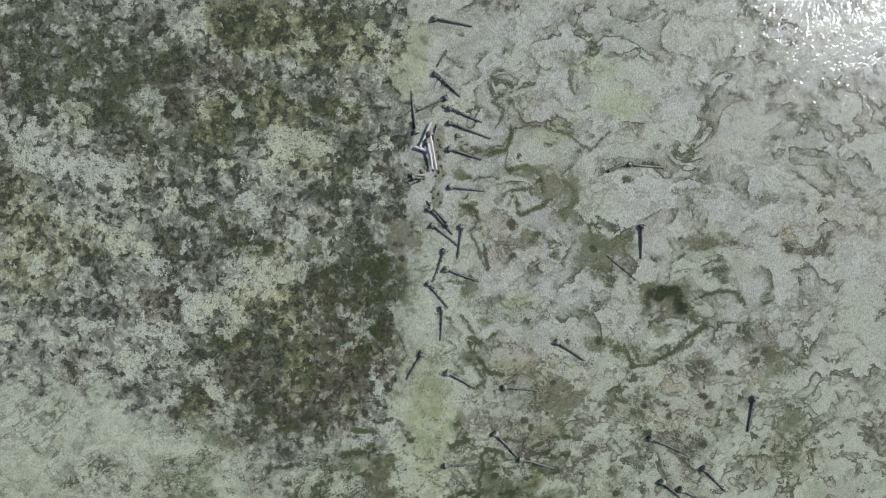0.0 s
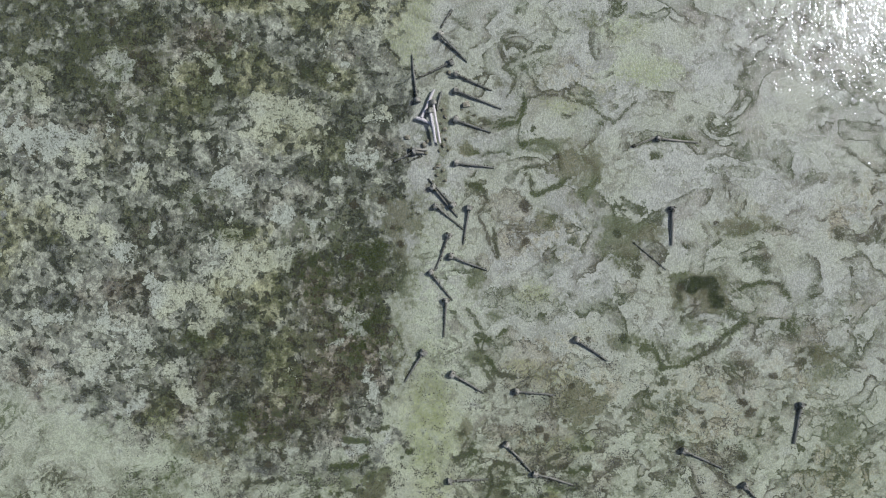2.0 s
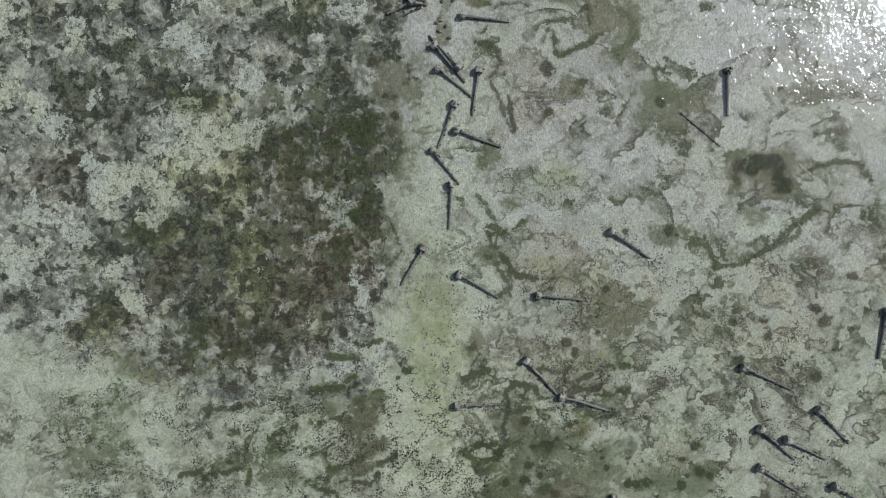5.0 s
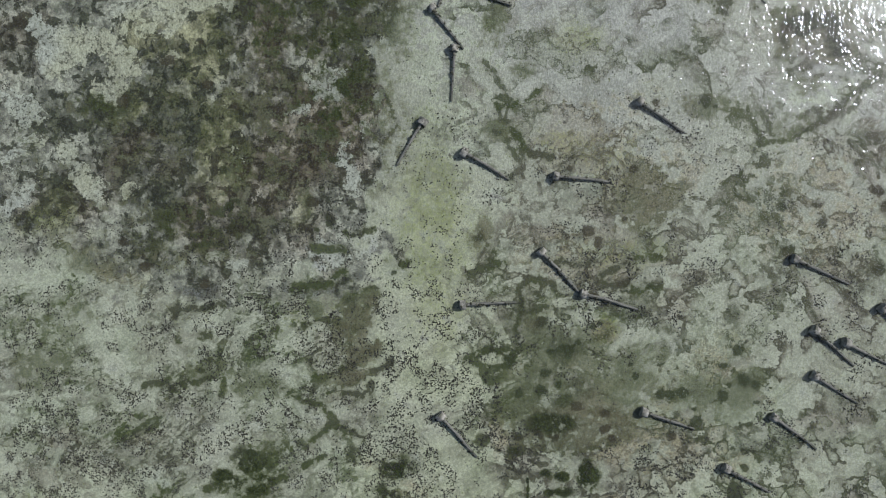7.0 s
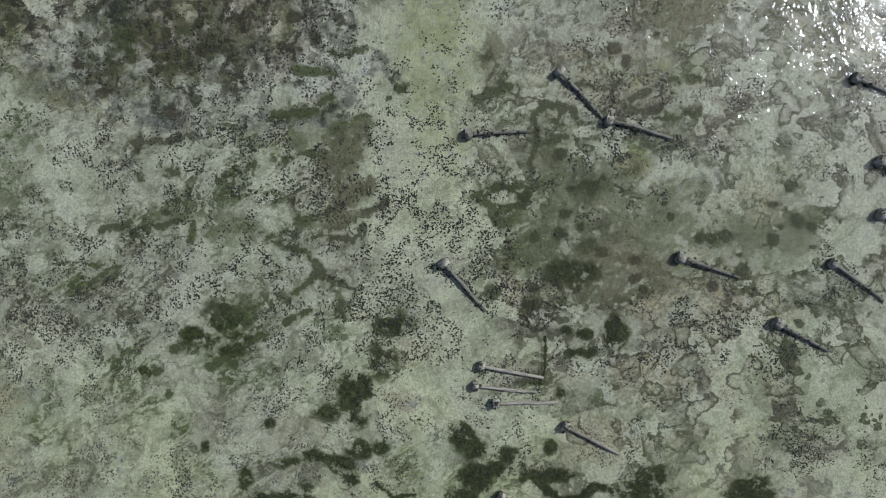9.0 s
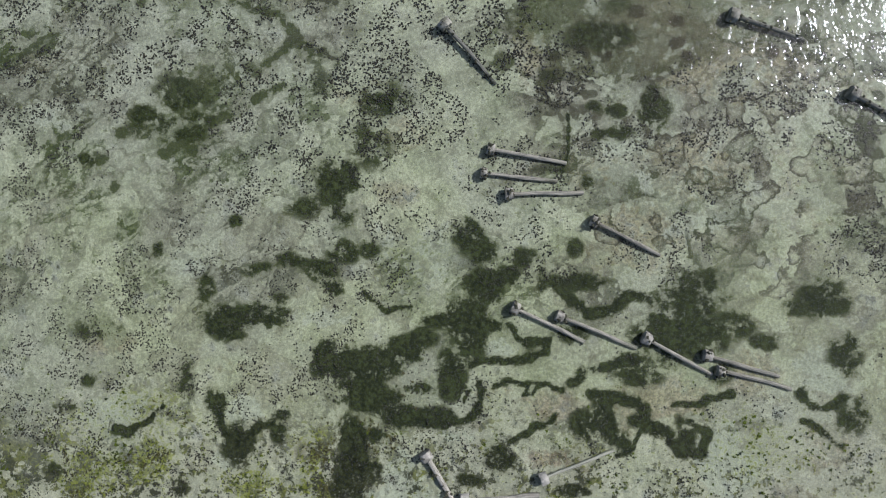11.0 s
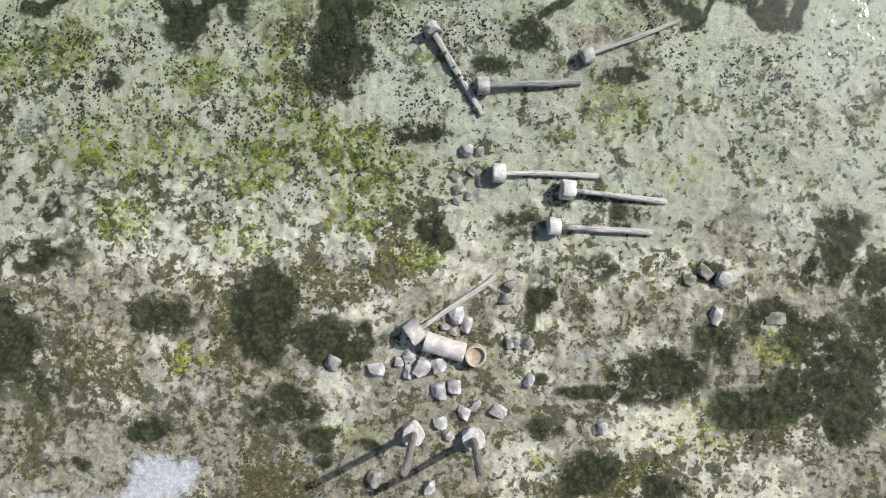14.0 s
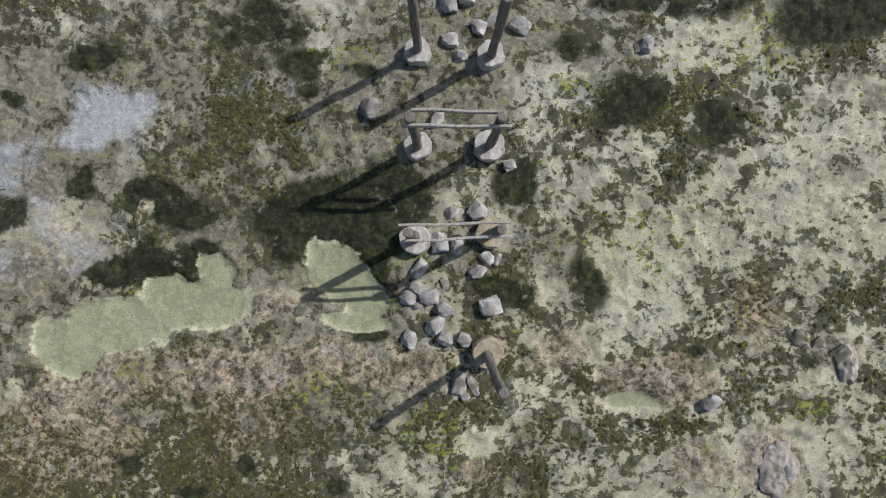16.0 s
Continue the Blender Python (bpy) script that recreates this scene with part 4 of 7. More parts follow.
clump(10.0, 60.6, 0.48, 0.38, 0.80)
clump(17.0, 60.3, 1.15, 0.48, 0.80)
clump(18.1, 56.9, 0.96, 1.44, 0.70)
clump(17.1, 57.9, 1.44, 0.48, 0.80)
clump(25.4, 55.2, 1.15, 0.77, 0.70)
clump(28.2, 60.6, 1.91, 0.77, 0.80)
clump(31.1, 60.9, 0.67, 0.38, 0.80)
clump(34.4, 49.1, 1.72, 0.96, 0.60)
clump(32.3, 51.5, 1.15, 1.15, 0.60)
clump(37.0, 60.3, 0.77, 0.96, 0.70)
clump(2.9, 67.1, 0.77, 0.38, 0.80)
clump(11.5, 70.5, 0.67, 0.29, 0.80)
clump(19.8, 67.1, 0.67, 0.38, 0.80)
clump(19.2, 49.7, 1.05, 0.96, 0.60)
clump(10.8, 58.2, 0.48, 0.96, 0.60)
clump(3.2, 55.1, 0.38, 0.67, 0.70)
silt(13.6, 44.3, 2.15, 1.91, 0.70)
silt(9.1, 48.0, 2.39, 1.68, 0.60)
silt(34.3, 50.5, 2.87, 2.39, 0.60)
silt(36.6, 38.9, 1.91, 2.39, 0.60)
silt(11.2, 39.9, 3.83, 1.44, 0.50)
pale(7.5, -3.0, 1.31, 0.65, 0.80)
pale(5.4, -8.6, 0.98, 0.82, 0.80)
pale(11.6, -4.5, 0.98, 0.82, 0.70)
pale(10.8, -10.6, 0.65, 0.65, 0.60)
# the shallows round the stones
dark(-8.9, 10.8, 0.6, 0.9, 0.90)
dark(-4.0, 9.4, 0.8, 1.0, 0.80)
dark(3.1, 10.2, 0.6, 0.5, 0.85)
dark(6.1, 8.9, 0.8, 0.2, 0.80)
dark(1.4, 9.3, 0.4, 0.3, 0.80)
dark(-0.8, 6.9, 1.2, 0.3, 0.60)
dark(-0.2, 3.3, 0.6, 0.5, 0.80)
dark(2.7, 3.8, 0.8, 0.5, 0.50)
dark(-13.4, 4.3, 0.4, 0.4, 0.80)
dark(-14.9, -0.4, 1.4, 1.2, 0.75)
dark(-9.6, 0.7, 1.4, 0.6, 0.60)
dark(-5.7, 1.1, 1.0, 1.2, 1.00)
dark(14.5, 1.8, 0.6, 0.8, 0.60)
dark(13.5, -0.8, 1.5, 1.0, 0.6)
dark(5.2, 2.4, 0.8, 0.4, 0.50)
dark(3.5, 1.4, 0.5, 0.5, 0.90)
dark(-11.4, 13.7, 0.4, 0.8, 0.50)
dark(6.8, -1.4, 1.2, 0.6, 0.60)
dark(6.2, 4.2, 0.6, 0.5, 0.50)
dark(12.8, 2.2, 1.0, 0.6, 0.60)
dark(-12.1, 4.9, 1.2, 0.6, 0.30)
dark(-14.2, 2.7, 1.8, 0.6, 0.45)
dark(-5.2, -2.5, 1.2, 0.6, 0.70)
dark(-11.6, 8.8, 0.5, 0.4, 0.50)
green(-8.5, 9.0, 1.2, 0.8, 0.80)
green(-13.4, 10.0, 1.8, 0.8, 0.80)
green(-6.6, 6.1, 1.8, 1.2, 0.90)
green(-2.6, 6.1, 2.2, 1.2, 0.80)
green(-11.1, 4.1, 1.2, 0.8, 0.70)
green(-0.8, 2.7, 1.0, 0.6, 0.90)
green(5.7, 7.6, 1.4, 0.8, 0.70)
green(11.2, -0.2, 1.0, 0.6, 0.90)
green(-2.8, 4.1, 1.2, 0.8, 0.60)
green(-12.9, 12.1, 2.4, 1.2, 0.60)
green(-5.7, 10.6, 1.2, 1.2, 0.50)
green(8.0, 5.8, 1.2, 0.8, 0.50)
green(-8.6, -0.7, 1.2, 0.6, 0.50)
pale(1.2, 7.2, 1.0, 0.6, 0.90)
pale(-0.8, 8.6, 1.4, 1.2, 0.80)
pale(13.0, 9.6, 1.4, 1.2, 0.80)
pale(-8.7, 12.3, 1.2, 0.7, 1.00)
pale(-14.7, 12.1, 1.8, 0.8, 0.80)
pale(3.3, 6.0, 1.2, 0.4, 0.50)
pale(6.4, 3.4, 1.2, 0.6, 0.50)
pale(0.5, 2.1, 1.2, 0.8, 0.60)
pale(9.0, 1.2, 0.6, 0.8, 0.60)
pale(-8.0, 1.7, 1.2, 0.8, 0.50)
pale(-3.2, 8.6, 1.2, 0.3, 0.80)
pale(11.4, 2.8, 1.2, 0.8, 0.30)
brown(-10.6, -0.5, 3.2, 1.4, 0.50)
brown(10.0, 5.6, 2.8, 1.2, 0.35)
brown(10.4, 3.4, 2.0, 1.0, 0.35)
brown(-2.6, 2.3, 2.4, 1.0, 0.35)
brown(-14.6, 2.5, 2.0, 1.0, 0.40)
dark(-5.8, 1.0, 0.9, 1.2, 1.00)
dark(-3.7, -0.0, 1.2, 0.6, 0.85)
dark(-5.2, -2.0, 0.8, 0.5, 0.70)
dark(7.7, -1.3, 0.8, 0.7, 0.95)
dark(10.0, -2.5, 1.0, 0.6, 0.85)
dark(12.8, -1.8, 1.2, 0.8, 0.90)
dark(11.0, -2.2, 1.5, 0.5, 0.85)
dark(13.6, -2.4, 0.9, 1.1, 1.00)
dark(13.2, -0.6, 1.1, 0.6, 0.80)
dark(9.3, -0.0, 0.7, 1.1, 0.50)
dark(5.0, -4.4, 0.8, 0.7, 0.80)
dark(7.4, -5.4, 0.5, 0.5, 0.80)
dark(11.1, 0.7, 0.9, 0.5, 0.70)
dark(3.2, 1.2, 0.4, 0.4, 0.90)
dark(-9.8, -3.3, 0.7, 0.4, 0.90)
dark(-0.3, 3.6, 0.6, 0.4, 0.70)
dark(-7.2, -7.7, 0.9, 0.5, 0.90)
dark(5.9, -1.9, 0.8, 0.3, 0.80)
dark(9.0, 2.1, 0.5, 0.3, 0.90)
dark(8.3, 1.9, 0.3, 0.2, 0.80)
dark(-4.1, -3.5, 0.7, 0.4, 0.60)
dark(3.4, -3.1, 0.7, 0.4, 0.60)
dark(-13.4, -1.5, 1.1, 1.1, 0.40)
dark(13.3, 3.2, 0.7, 1.1, 0.60)
dark(-2.6, -0.0, 0.5, 0.5, 0.60)
dark(-10.1, -6.6, 0.3, 0.3, 0.70)
dark(-12.3, -7.7, 0.7, 0.5, 0.60)
white(-9.5, -4.9, 1.2, 0.8, 1.00)
white(-10.0, -5.5, 0.6, 0.5, 1.00)
white(-8.5, -4.6, 0.5, 0.4, 0.90)
white(-13.8, -6.3, 1.1, 0.9, 0.60)
white(-11.8, -6.1, 0.9, 0.7, 0.40)
# the pools and the reef edge
pool(-3.1, -9.2, 0.9, 0.9, 1.00)
pool(-2.5, -9.7, 0.6, 0.6, 1.00)
pool(-7.1, -10.1, 1.7, 0.7, 1.00)
pool(-9.2, -10.7, 1.7, 0.8, 1.00)
pool(-10.7, -11.5, 1.0, 0.8, 1.00)
pool(-6.4, -9.2, 0.4, 0.6, 1.00)
pool(-2.8, -10.6, 0.9, 0.3, 0.80)
pale(4.8, -13.0, 0.9, 0.5, 1.00)
pale(2.3, -12.5, 0.9, 0.7, 0.90)
pale(7.5, -2.7, 1.2, 0.4, 1.00)
pale(4.7, -10.6, 0.9, 1.2, 0.90)
pale(0.9, -14.0, 0.7, 0.6, 0.90)
pale(-11.3, -4.3, 0.8, 0.3, 0.90)
pale(2.5, -9.7, 0.5, 0.5, 0.90)
pale(-12.1, -12.5, 0.3, 0.5, 0.90)
pale(7.7, -14.0, 0.6, 0.6, 0.90)
pale(9.7, -14.0, 1.1, 0.5, 0.80)
pale(11.2, -4.8, 0.8, 1.1, 0.90)
pale(9.3, -5.8, 1.1, 0.8, 0.60)
pale(-0.9, -5.6, 0.5, 0.5, 0.50)
pale(5.5, -5.7, 0.6, 0.5, 0.80)
pale(-8.3, -7.4, 0.3, 0.2, 1.00)
pale(6.6, -3.3, 1.1, 0.5, 0.70)
pale(-4.3, -10.5, 0.5, 0.2, 0.80)
dark(-7.8, -9.1, 1.6, 0.5, 1.00)
dark(-9.3, -9.4, 0.6, 0.3, 0.90)
# dark weed west of the posts, with their shade painted into it
dark(-3.7, -7.7, 1.6, 0.8, 1.00)
dark(-2.5, -8.0, 1.1, 0.8, 1.00)
dark(-1.8, -7.0, 1.2, 0.8, 0.80)
dark(-4.3, -8.3, 0.8, 0.7, 0.90)
dark(1.8, -6.6, 0.6, 0.9, 0.80)
dark(-10.2, -6.9, 0.4, 0.3, 0.80)
dark(-8.3, -6.9, 0.7, 0.3, 0.90)
dark(-7.8, -7.5, 0.4, 0.4, 0.90)
dark(-8.8, -7.3, 0.2, 0.3, 0.80)
# a shadowy spot by the third pair of posts, painted as dark cover
dark(1.2, -9.6, 0.6, 0.3, 0.90)
dark(5.3, -4.3, 0.6, 0.5, 0.95)
dark(7.3, -5.3, 0.7, 0.7, 0.80)
dark(-7.3, -7.8, 0.8, 0.3, 0.80)
dark(-2.1, -8.9, 0.5, 0.8, 0.80)
dark(-8.8, -14.5, 0.4, 0.3, 0.60)
dark(-5.6, -14.6, 0.3, 0.3, 0.70)
dark(-7.1, -15.3, 0.5, 0.2, 0.70)
dark(-2.3, -10.9, 0.6, 0.2, 0.70)
dark(3.7, -9.6, 0.5, 0.8, 0.50)
dark(6.8, -11.4, 0.3, 0.2, 0.60)
dark(-2.5, -3.7, 0.6, 0.2, 0.50)
dark(-3.9, -3.7, 0.6, 0.4, 0.60)
dark(9.6, -11.7, 0.5, 0.3, 0.40)
dark(-9.9, -3.2, 0.8, 0.5, 0.50)
dark(-3.1, -15.1, 0.3, 0.3, 0.60)
brown(-10.6, -14.0, 2.5, 1.6, 0.90)
brown(-6.2, -12.3, 3.4, 0.8, 0.70)
brown(-3.1, -11.7, 2.8, 0.6, 0.70)
brown(8.5, -10.2, 0.9, 1.4, 0.80)
brown(0.8, -14.6, 0.9, 0.4, 0.80)
brown(-5.4, -13.6, 2.5, 1.4, 0.60)
brown(6.2, -12.0, 2.2, 0.9, 0.50)
brown(2.3, -11.7, 1.2, 0.6, 0.50)
brown(-8.6, -3.2, 2.5, 0.9, 0.40)
green(3.5, -4.1, 0.6, 0.3, 0.80)
green(-8.5, -11.9, 0.9, 0.6, 0.40)
green(-8.7, -9.8, 0.5, 0.2, 0.90)
green(-3.7, -12.3, 1.2, 0.6, 0.40)
green(-0.6, -13.6, 1.1, 0.9, 0.60)
green(9.8, -13.1, 0.5, 0.3, 0.80)
green(6.9, -14.1, 0.2, 0.2, 1.00)
green(-1.2, -8.6, 0.9, 0.9, 0.50)
green(-2.8, -3.4, 0.9, 0.6, 0.50)
green(4.7, -8.5, 1.9, 0.9, 0.35)
rocky(-6.2, -11.9, 3.1, 0.7, 0.90)
rocky(-9.0, -11.9, 1.4, 0.7, 0.90)
rocky(-10.6, -12.9, 1.2, 0.8, 0.80)
rocky(-5.0, -10.2, 0.8, 0.5, 1.00)
rocky(-2.5, -11.4, 1.6, 0.5, 0.80)
rocky(-6.1, -9.1, 0.4, 0.6, 0.90)
rocky(5.4, -12.3, 1.9, 0.9, 0.80)
rocky(8.8, -14.5, 0.9, 1.1, 1.00)
rocky(3.1, -11.2, 1.2, 0.6, 0.70)
rocky(6.8, -14.6, 1.2, 0.8, 0.80)
rocky(10.5, -11.4, 0.8, 0.8, 0.60)
rocky(-1.5, -12.3, 1.2, 0.6, 0.50)
rocky(-10.6, -8.4, 1.4, 1.4, 0.60)
# the bank's pale crusts, dark hollows and mossy stretches
pale(-14.9, 69.8, 4.02, 2.11, 0.85)
pale(-11.0, 67.9, 2.39, 1.24, 0.70)
pale(-23.3, 52.4, 2.68, 2.39, 0.85)
pale(-17.9, 55.8, 3.35, 2.39, 0.90)
pale(-16.5, 58.0, 1.91, 1.44, 0.70)
pale(-27.2, 47.7, 2.68, 2.20, 0.80)
pale(-35.3, 70.1, 2.11, 0.77, 0.90)
pale(-29.8, 58.2, 1.15, 1.63, 0.80)
pale(-22.9, 44.7, 1.72, 1.15, 0.80)
pale(-8.3, 52.0, 1.15, 1.24, 0.80)
pale(-7.2, 50.2, 0.77, 0.86, 0.90)
pale(-29.7, 74.3, 1.72, 1.63, 0.70)
pale(-33.8, 46.9, 2.39, 0.77, 0.70)
pale(-14.9, 60.7, 1.72, 1.24, 0.80)
pale(-9.5, 71.8, 0.86, 0.48, 0.90)
pale(-23.5, 73.1, 1.05, 0.67, 0.70)
pale(-9.3, 64.2, 0.96, 0.48, 0.90)
pale(-5.9, 64.1, 0.57, 0.48, 0.90)
pale(-21.5, 67.9, 1.15, 0.67, 0.60)
pale(-33.3, 66.2, 2.87, 1.91, 0.60)
pale(-32.2, 40.5, 3.83, 2.39, 0.55)
pale(-25.6, 39.2, 3.83, 1.44, 0.60)
pale(-33.5, 35.2, 3.83, 1.44, 0.60)
pale(-4.4, 49.7, 0.96, 1.24, 0.70)
pale(-3.5, 52.6, 0.77, 1.91, 0.50)
pale(-8.4, 58.0, 0.77, 0.96, 0.80)
pale(-19.0, 62.7, 1.91, 1.91, 0.60)
pale(-26.2, 64.4, 1.91, 1.44, 0.50)
pale(-28.7, 50.6, 1.91, 1.15, 0.60)
dark(-34.4, 72.8, 2.87, 2.87, 0.70)
dark(-22.0, 70.7, 3.83, 2.11, 0.65)
dark(-25.3, 67.3, 2.87, 1.63, 0.60)
dark(-10.4, 59.8, 2.87, 2.11, 0.70)
dark(-6.5, 57.3, 2.87, 2.39, 0.95)
dark(-7.7, 53.4, 2.39, 1.91, 0.90)
dark(-4.2, 60.7, 1.72, 2.39, 0.70)
dark(-21.4, 61.7, 3.35, 1.91, 0.70)
dark(-26.8, 60.6, 1.91, 1.91, 0.65)
dark(-18.2, 47.4, 3.83, 2.87, 0.70)
dark(-12.0, 47.1, 4.31, 3.35, 0.75)
dark(-15.2, 41.8, 5.26, 2.39, 0.80)
dark(-3.6, 56.4, 1.24, 2.87, 0.80)
dark(-31.0, 71.0, 2.87, 2.39, 0.60)
dark(-17.8, 51.3, 1.91, 1.91, 0.60)
dark(-6.3, 47.7, 2.39, 1.91, 0.60)
dark(-32.6, 56.7, 1.91, 1.24, 0.50)
dark(-10.5, 64.9, 2.39, 1.44, 0.70)
green(-18.8, 73.5, 6.22, 2.39, 0.80)
green(-23.0, 70.7, 2.87, 1.91, 0.60)
green(-10.2, 73.5, 3.35, 1.91, 0.60)
green(-35.5, 59.9, 1.91, 2.87, 0.50)
green(-15.2, 53.0, 2.39, 2.39, 0.35)
green(-17.5, 59.4, 1.91, 0.57, 1.00)
green(-30.5, 66.2, 2.87, 1.91, 0.40)
green(-10.5, 66.8, 2.39, 1.44, 0.50)
brown(-11.9, 45.7, 5.26, 3.35, 0.80)
brown(-17.7, 46.5, 3.35, 2.39, 0.70)
brown(-14.2, 41.3, 5.26, 1.91, 0.70)
brown(-6.5, 55.9, 2.87, 2.87, 0.60)
brown(-22.1, 73.1, 2.87, 1.44, 0.60)
brown(-24.4, 51.1, 1.91, 1.44, 0.30)
green(-15.2, 53.0, 2.87, 2.87, 0.75)
green(-20.6, 49.3, 1.44, 1.44, 0.50)
green(-13.9, 49.5, 1.91, 1.44, 0.50)
green(-19.0, 54.0, 2.33, 2.33, 0.70)
green(-15.6, 58.3, 1.56, 2.33, 0.50)
# olive sand and stains on the flat
green(-0.4, 43.5, 2.39, 4.31, 0.75)
green(-0.5, 47.8, 1.91, 2.39, 0.40)
green(9.0, 54.3, 2.39, 1.15, 0.50)
green(11.1, 46.2, 2.39, 1.91, 0.40)
green(19.1, 74.8, 3.35, 1.44, 0.60)
green(11.4, 71.7, 2.87, 1.24, 0.50)
brown(11.5, 50.0, 4.31, 1.44, 0.40)
brown(9.3, 40.3, 5.26, 2.39, 0.40)
brown(24.8, 40.6, 2.87, 1.91, 0.35)
brown(36.6, 39.4, 2.87, 1.91, 0.50)
brown(37.0, 61.3, 1.44, 2.39, 0.60)
brown(11.6, 66.2, 1.91, 1.44, 0.40)
dark(23.2, 55.6, 1.34, 0.77, 1.00)
dark(25.4, 54.2, 1.15, 1.05, 0.90)
dark(22.0, 54.6, 0.57, 1.24, 0.80)
dark(16.8, 58.8, 1.72, 1.72, 0.55)
dark(16.1, 60.7, 1.44, 0.57, 0.60)
dark(12.0, 66.6, 1.91, 1.44, 0.50)
dark(9.8, 67.8, 1.44, 0.48, 0.70)
dark(14.0, 66.5, 0.57, 1.44, 0.70)
dark(13.3, 63.1, 1.24, 0.67, 0.50)
dark(27.0, 60.8, 2.39, 0.67, 0.55)
dark(30.1, 61.3, 0.96, 0.48, 0.60)
dark(9.5, 61.1, 1.15, 1.24, 0.40)
dark(13.3, 43.8, 1.91, 1.63, 0.50)
dark(22.7, 48.8, 0.96, 0.77, 0.50)
dark(23.6, 51.7, 0.77, 0.57, 0.60)
dark(35.8, 48.6, 1.44, 1.44, 0.40)
dark(37.5, 41.9, 1.24, 1.15, 0.50)
dark(-5.5, 35.2, 0.96, 0.96, 0.70)
dark(-8.0, 41.0, 0.96, 0.48, 0.50)
dark(5.2, 52.3, 0.77, 0.48, 0.50)
dark(3.6, 55.1, 0.67, 1.15, 0.60)
dark(2.4, 67.4, 0.77, 0.57, 0.60)
dark(-6.0, 38.1, 0.96, 0.77, 0.40)
seam(0.43, (1.8, 70.9), (4.7, 69.6), (6.9, 70.1), (8.1, 72.1), (10.9, 72.4), (13.4, 71.7))
seam(0.29, (13.4, 71.7), (15.8, 70.1), (17.7, 71.9))
seam(0.34, (5.9, 72.0), (6.8, 74.0), (5.6, 74.9), (7.0, 75.9), (9.9, 76.7))
seam(0.29, (17.7, 60.8), (18.5, 59.1), (18.3, 56.9))
seam(0.34, (20.7, 50.2), (21.5, 48.3), (23.6, 48.4), (27.0, 50.4), (26.0, 52.0), (24.0, 52.2))
seam(0.29, (3.8, 49.8), (4.3, 47.9), (5.3, 46.0), (4.4, 45.1))
seam(0.29, (2.5, 64.2), (4.4, 62.8), (3.5, 61.4), (5.3, 57.6))
dark(-21.9, 50.0, 2.78, 1.74, 0.85)
dark(-6.2, 51.4, 1.74, 2.09, 0.95)
dark(-16.6, 41.5, 3.82, 1.74, 0.85)
dark(-11.8, 49.6, 2.09, 1.39, 0.70)
dark(-20.5, 46.7, 2.09, 1.04, 0.60)
dark(-7.6, 49.0, 1.39, 1.04, 0.70)
dark(-25.7, 43.8, 0.90, 0.70, 0.60)
dark(-19.0, 42.9, 2.09, 1.04, 0.70)
dark(-12.4, 40.5, 1.04, 0.83, 0.60)
pale(-20.7, 51.2, 1.18, 0.90, 0.90)
pale(-22.7, 44.6, 0.97, 0.90, 0.90)
pale(-6.6, 51.9, 0.70, 0.76, 0.90)
pale(-6.7, 50.2, 0.56, 0.56, 1.00)
pale(-4.8, 48.6, 0.76, 0.56, 0.80)
pale(-4.1, 50.4, 0.42, 1.39, 0.70)
pale(-6.0, 46.9, 0.63, 1.04, 0.70)
pale(-26.1, 48.0, 0.90, 1.39, 0.80)
pale(-26.5, 43.7, 0.76, 0.76, 0.70)
pale(-7.5, 39.9, 1.53, 1.18, 0.90)
pale(-10.3, 39.8, 1.04, 0.70, 0.60)
pale(-17.4, 52.7, 1.04, 0.49, 0.50)
green(-17.0, 50.2, 2.09, 1.04, 0.50)
green(-24.9, 41.8, 1.74, 0.63, 0.60)
green(-0.2, 43.1, 2.09, 3.82, 0.70)
green(0.2, 36.8, 2.09, 2.78, 0.50)
green(8.2, 47.1, 2.09, 1.39, 0.50)
green(12.1, 40.5, 3.82, 1.04, 0.50)
green(-11.5, 26.9, 1.39, 1.04, 0.30)
brown(10.6, 35.4, 0.90, 0.90, 0.90)
brown(11.5, 27.9, 2.09, 1.74, 0.70)
brown(18.1, 34.3, 2.09, 1.74, 0.50)
brown(4.5, 29.2, 1.04, 2.09, 0.60)
brown(13.6, 32.1, 3.13, 2.09, 0.40)
brown(-10.3, 45.1, 3.13, 2.09, 0.60)
brown(21.3, 31.2, 1.39, 1.04, 0.40)
brown(-4.6, 34.7, 1.04, 2.09, 0.30)
dark(6.5, 35.5, 0.90, 0.70, 0.70)
dark(8.3, 34.1, 1.39, 1.04, 0.75)
dark(6.6, 32.7, 0.90, 0.90, 0.70)
dark(9.4, 32.1, 1.25, 0.90, 0.75)
dark(11.5, 32.8, 1.04, 0.70, 0.65)
dark(8.0, 29.6, 1.39, 0.90, 0.70)
dark(5.6, 31.0, 0.90, 0.56, 0.60)
dark(16.7, 31.5, 0.90, 0.70, 0.70)
dark(19.5, 32.2, 0.70, 0.83, 0.70)
dark(14.2, 34.2, 0.76, 0.49, 0.50)
dark(8.1, 26.1, 0.42, 0.28, 1.00)
dark(9.8, 26.1, 0.56, 0.83, 0.90)
dark(8.1, 25.1, 0.83, 0.28, 0.80)
dark(5.2, 27.8, 0.49, 0.42, 0.80)
dark(-2.4, 26.5, 0.56, 0.42, 0.80)
dark(-5.3, 36.8, 0.76, 1.04, 0.75)
dark(-4.6, 34.0, 1.39, 0.35, 0.70)
dark(-6.0, 32.2, 1.04, 0.49, 0.60)
dark(-4.3, 37.5, 0.70, 0.35, 0.70)
dark(-11.5, 26.9, 1.04, 0.83, 0.65)
dark(3.6, 48.4, 0.70, 0.35, 0.70)
dark(2.6, 41.4, 0.56, 0.56, 0.80)
dark(3.0, 41.9, 0.42, 0.70, 0.60)
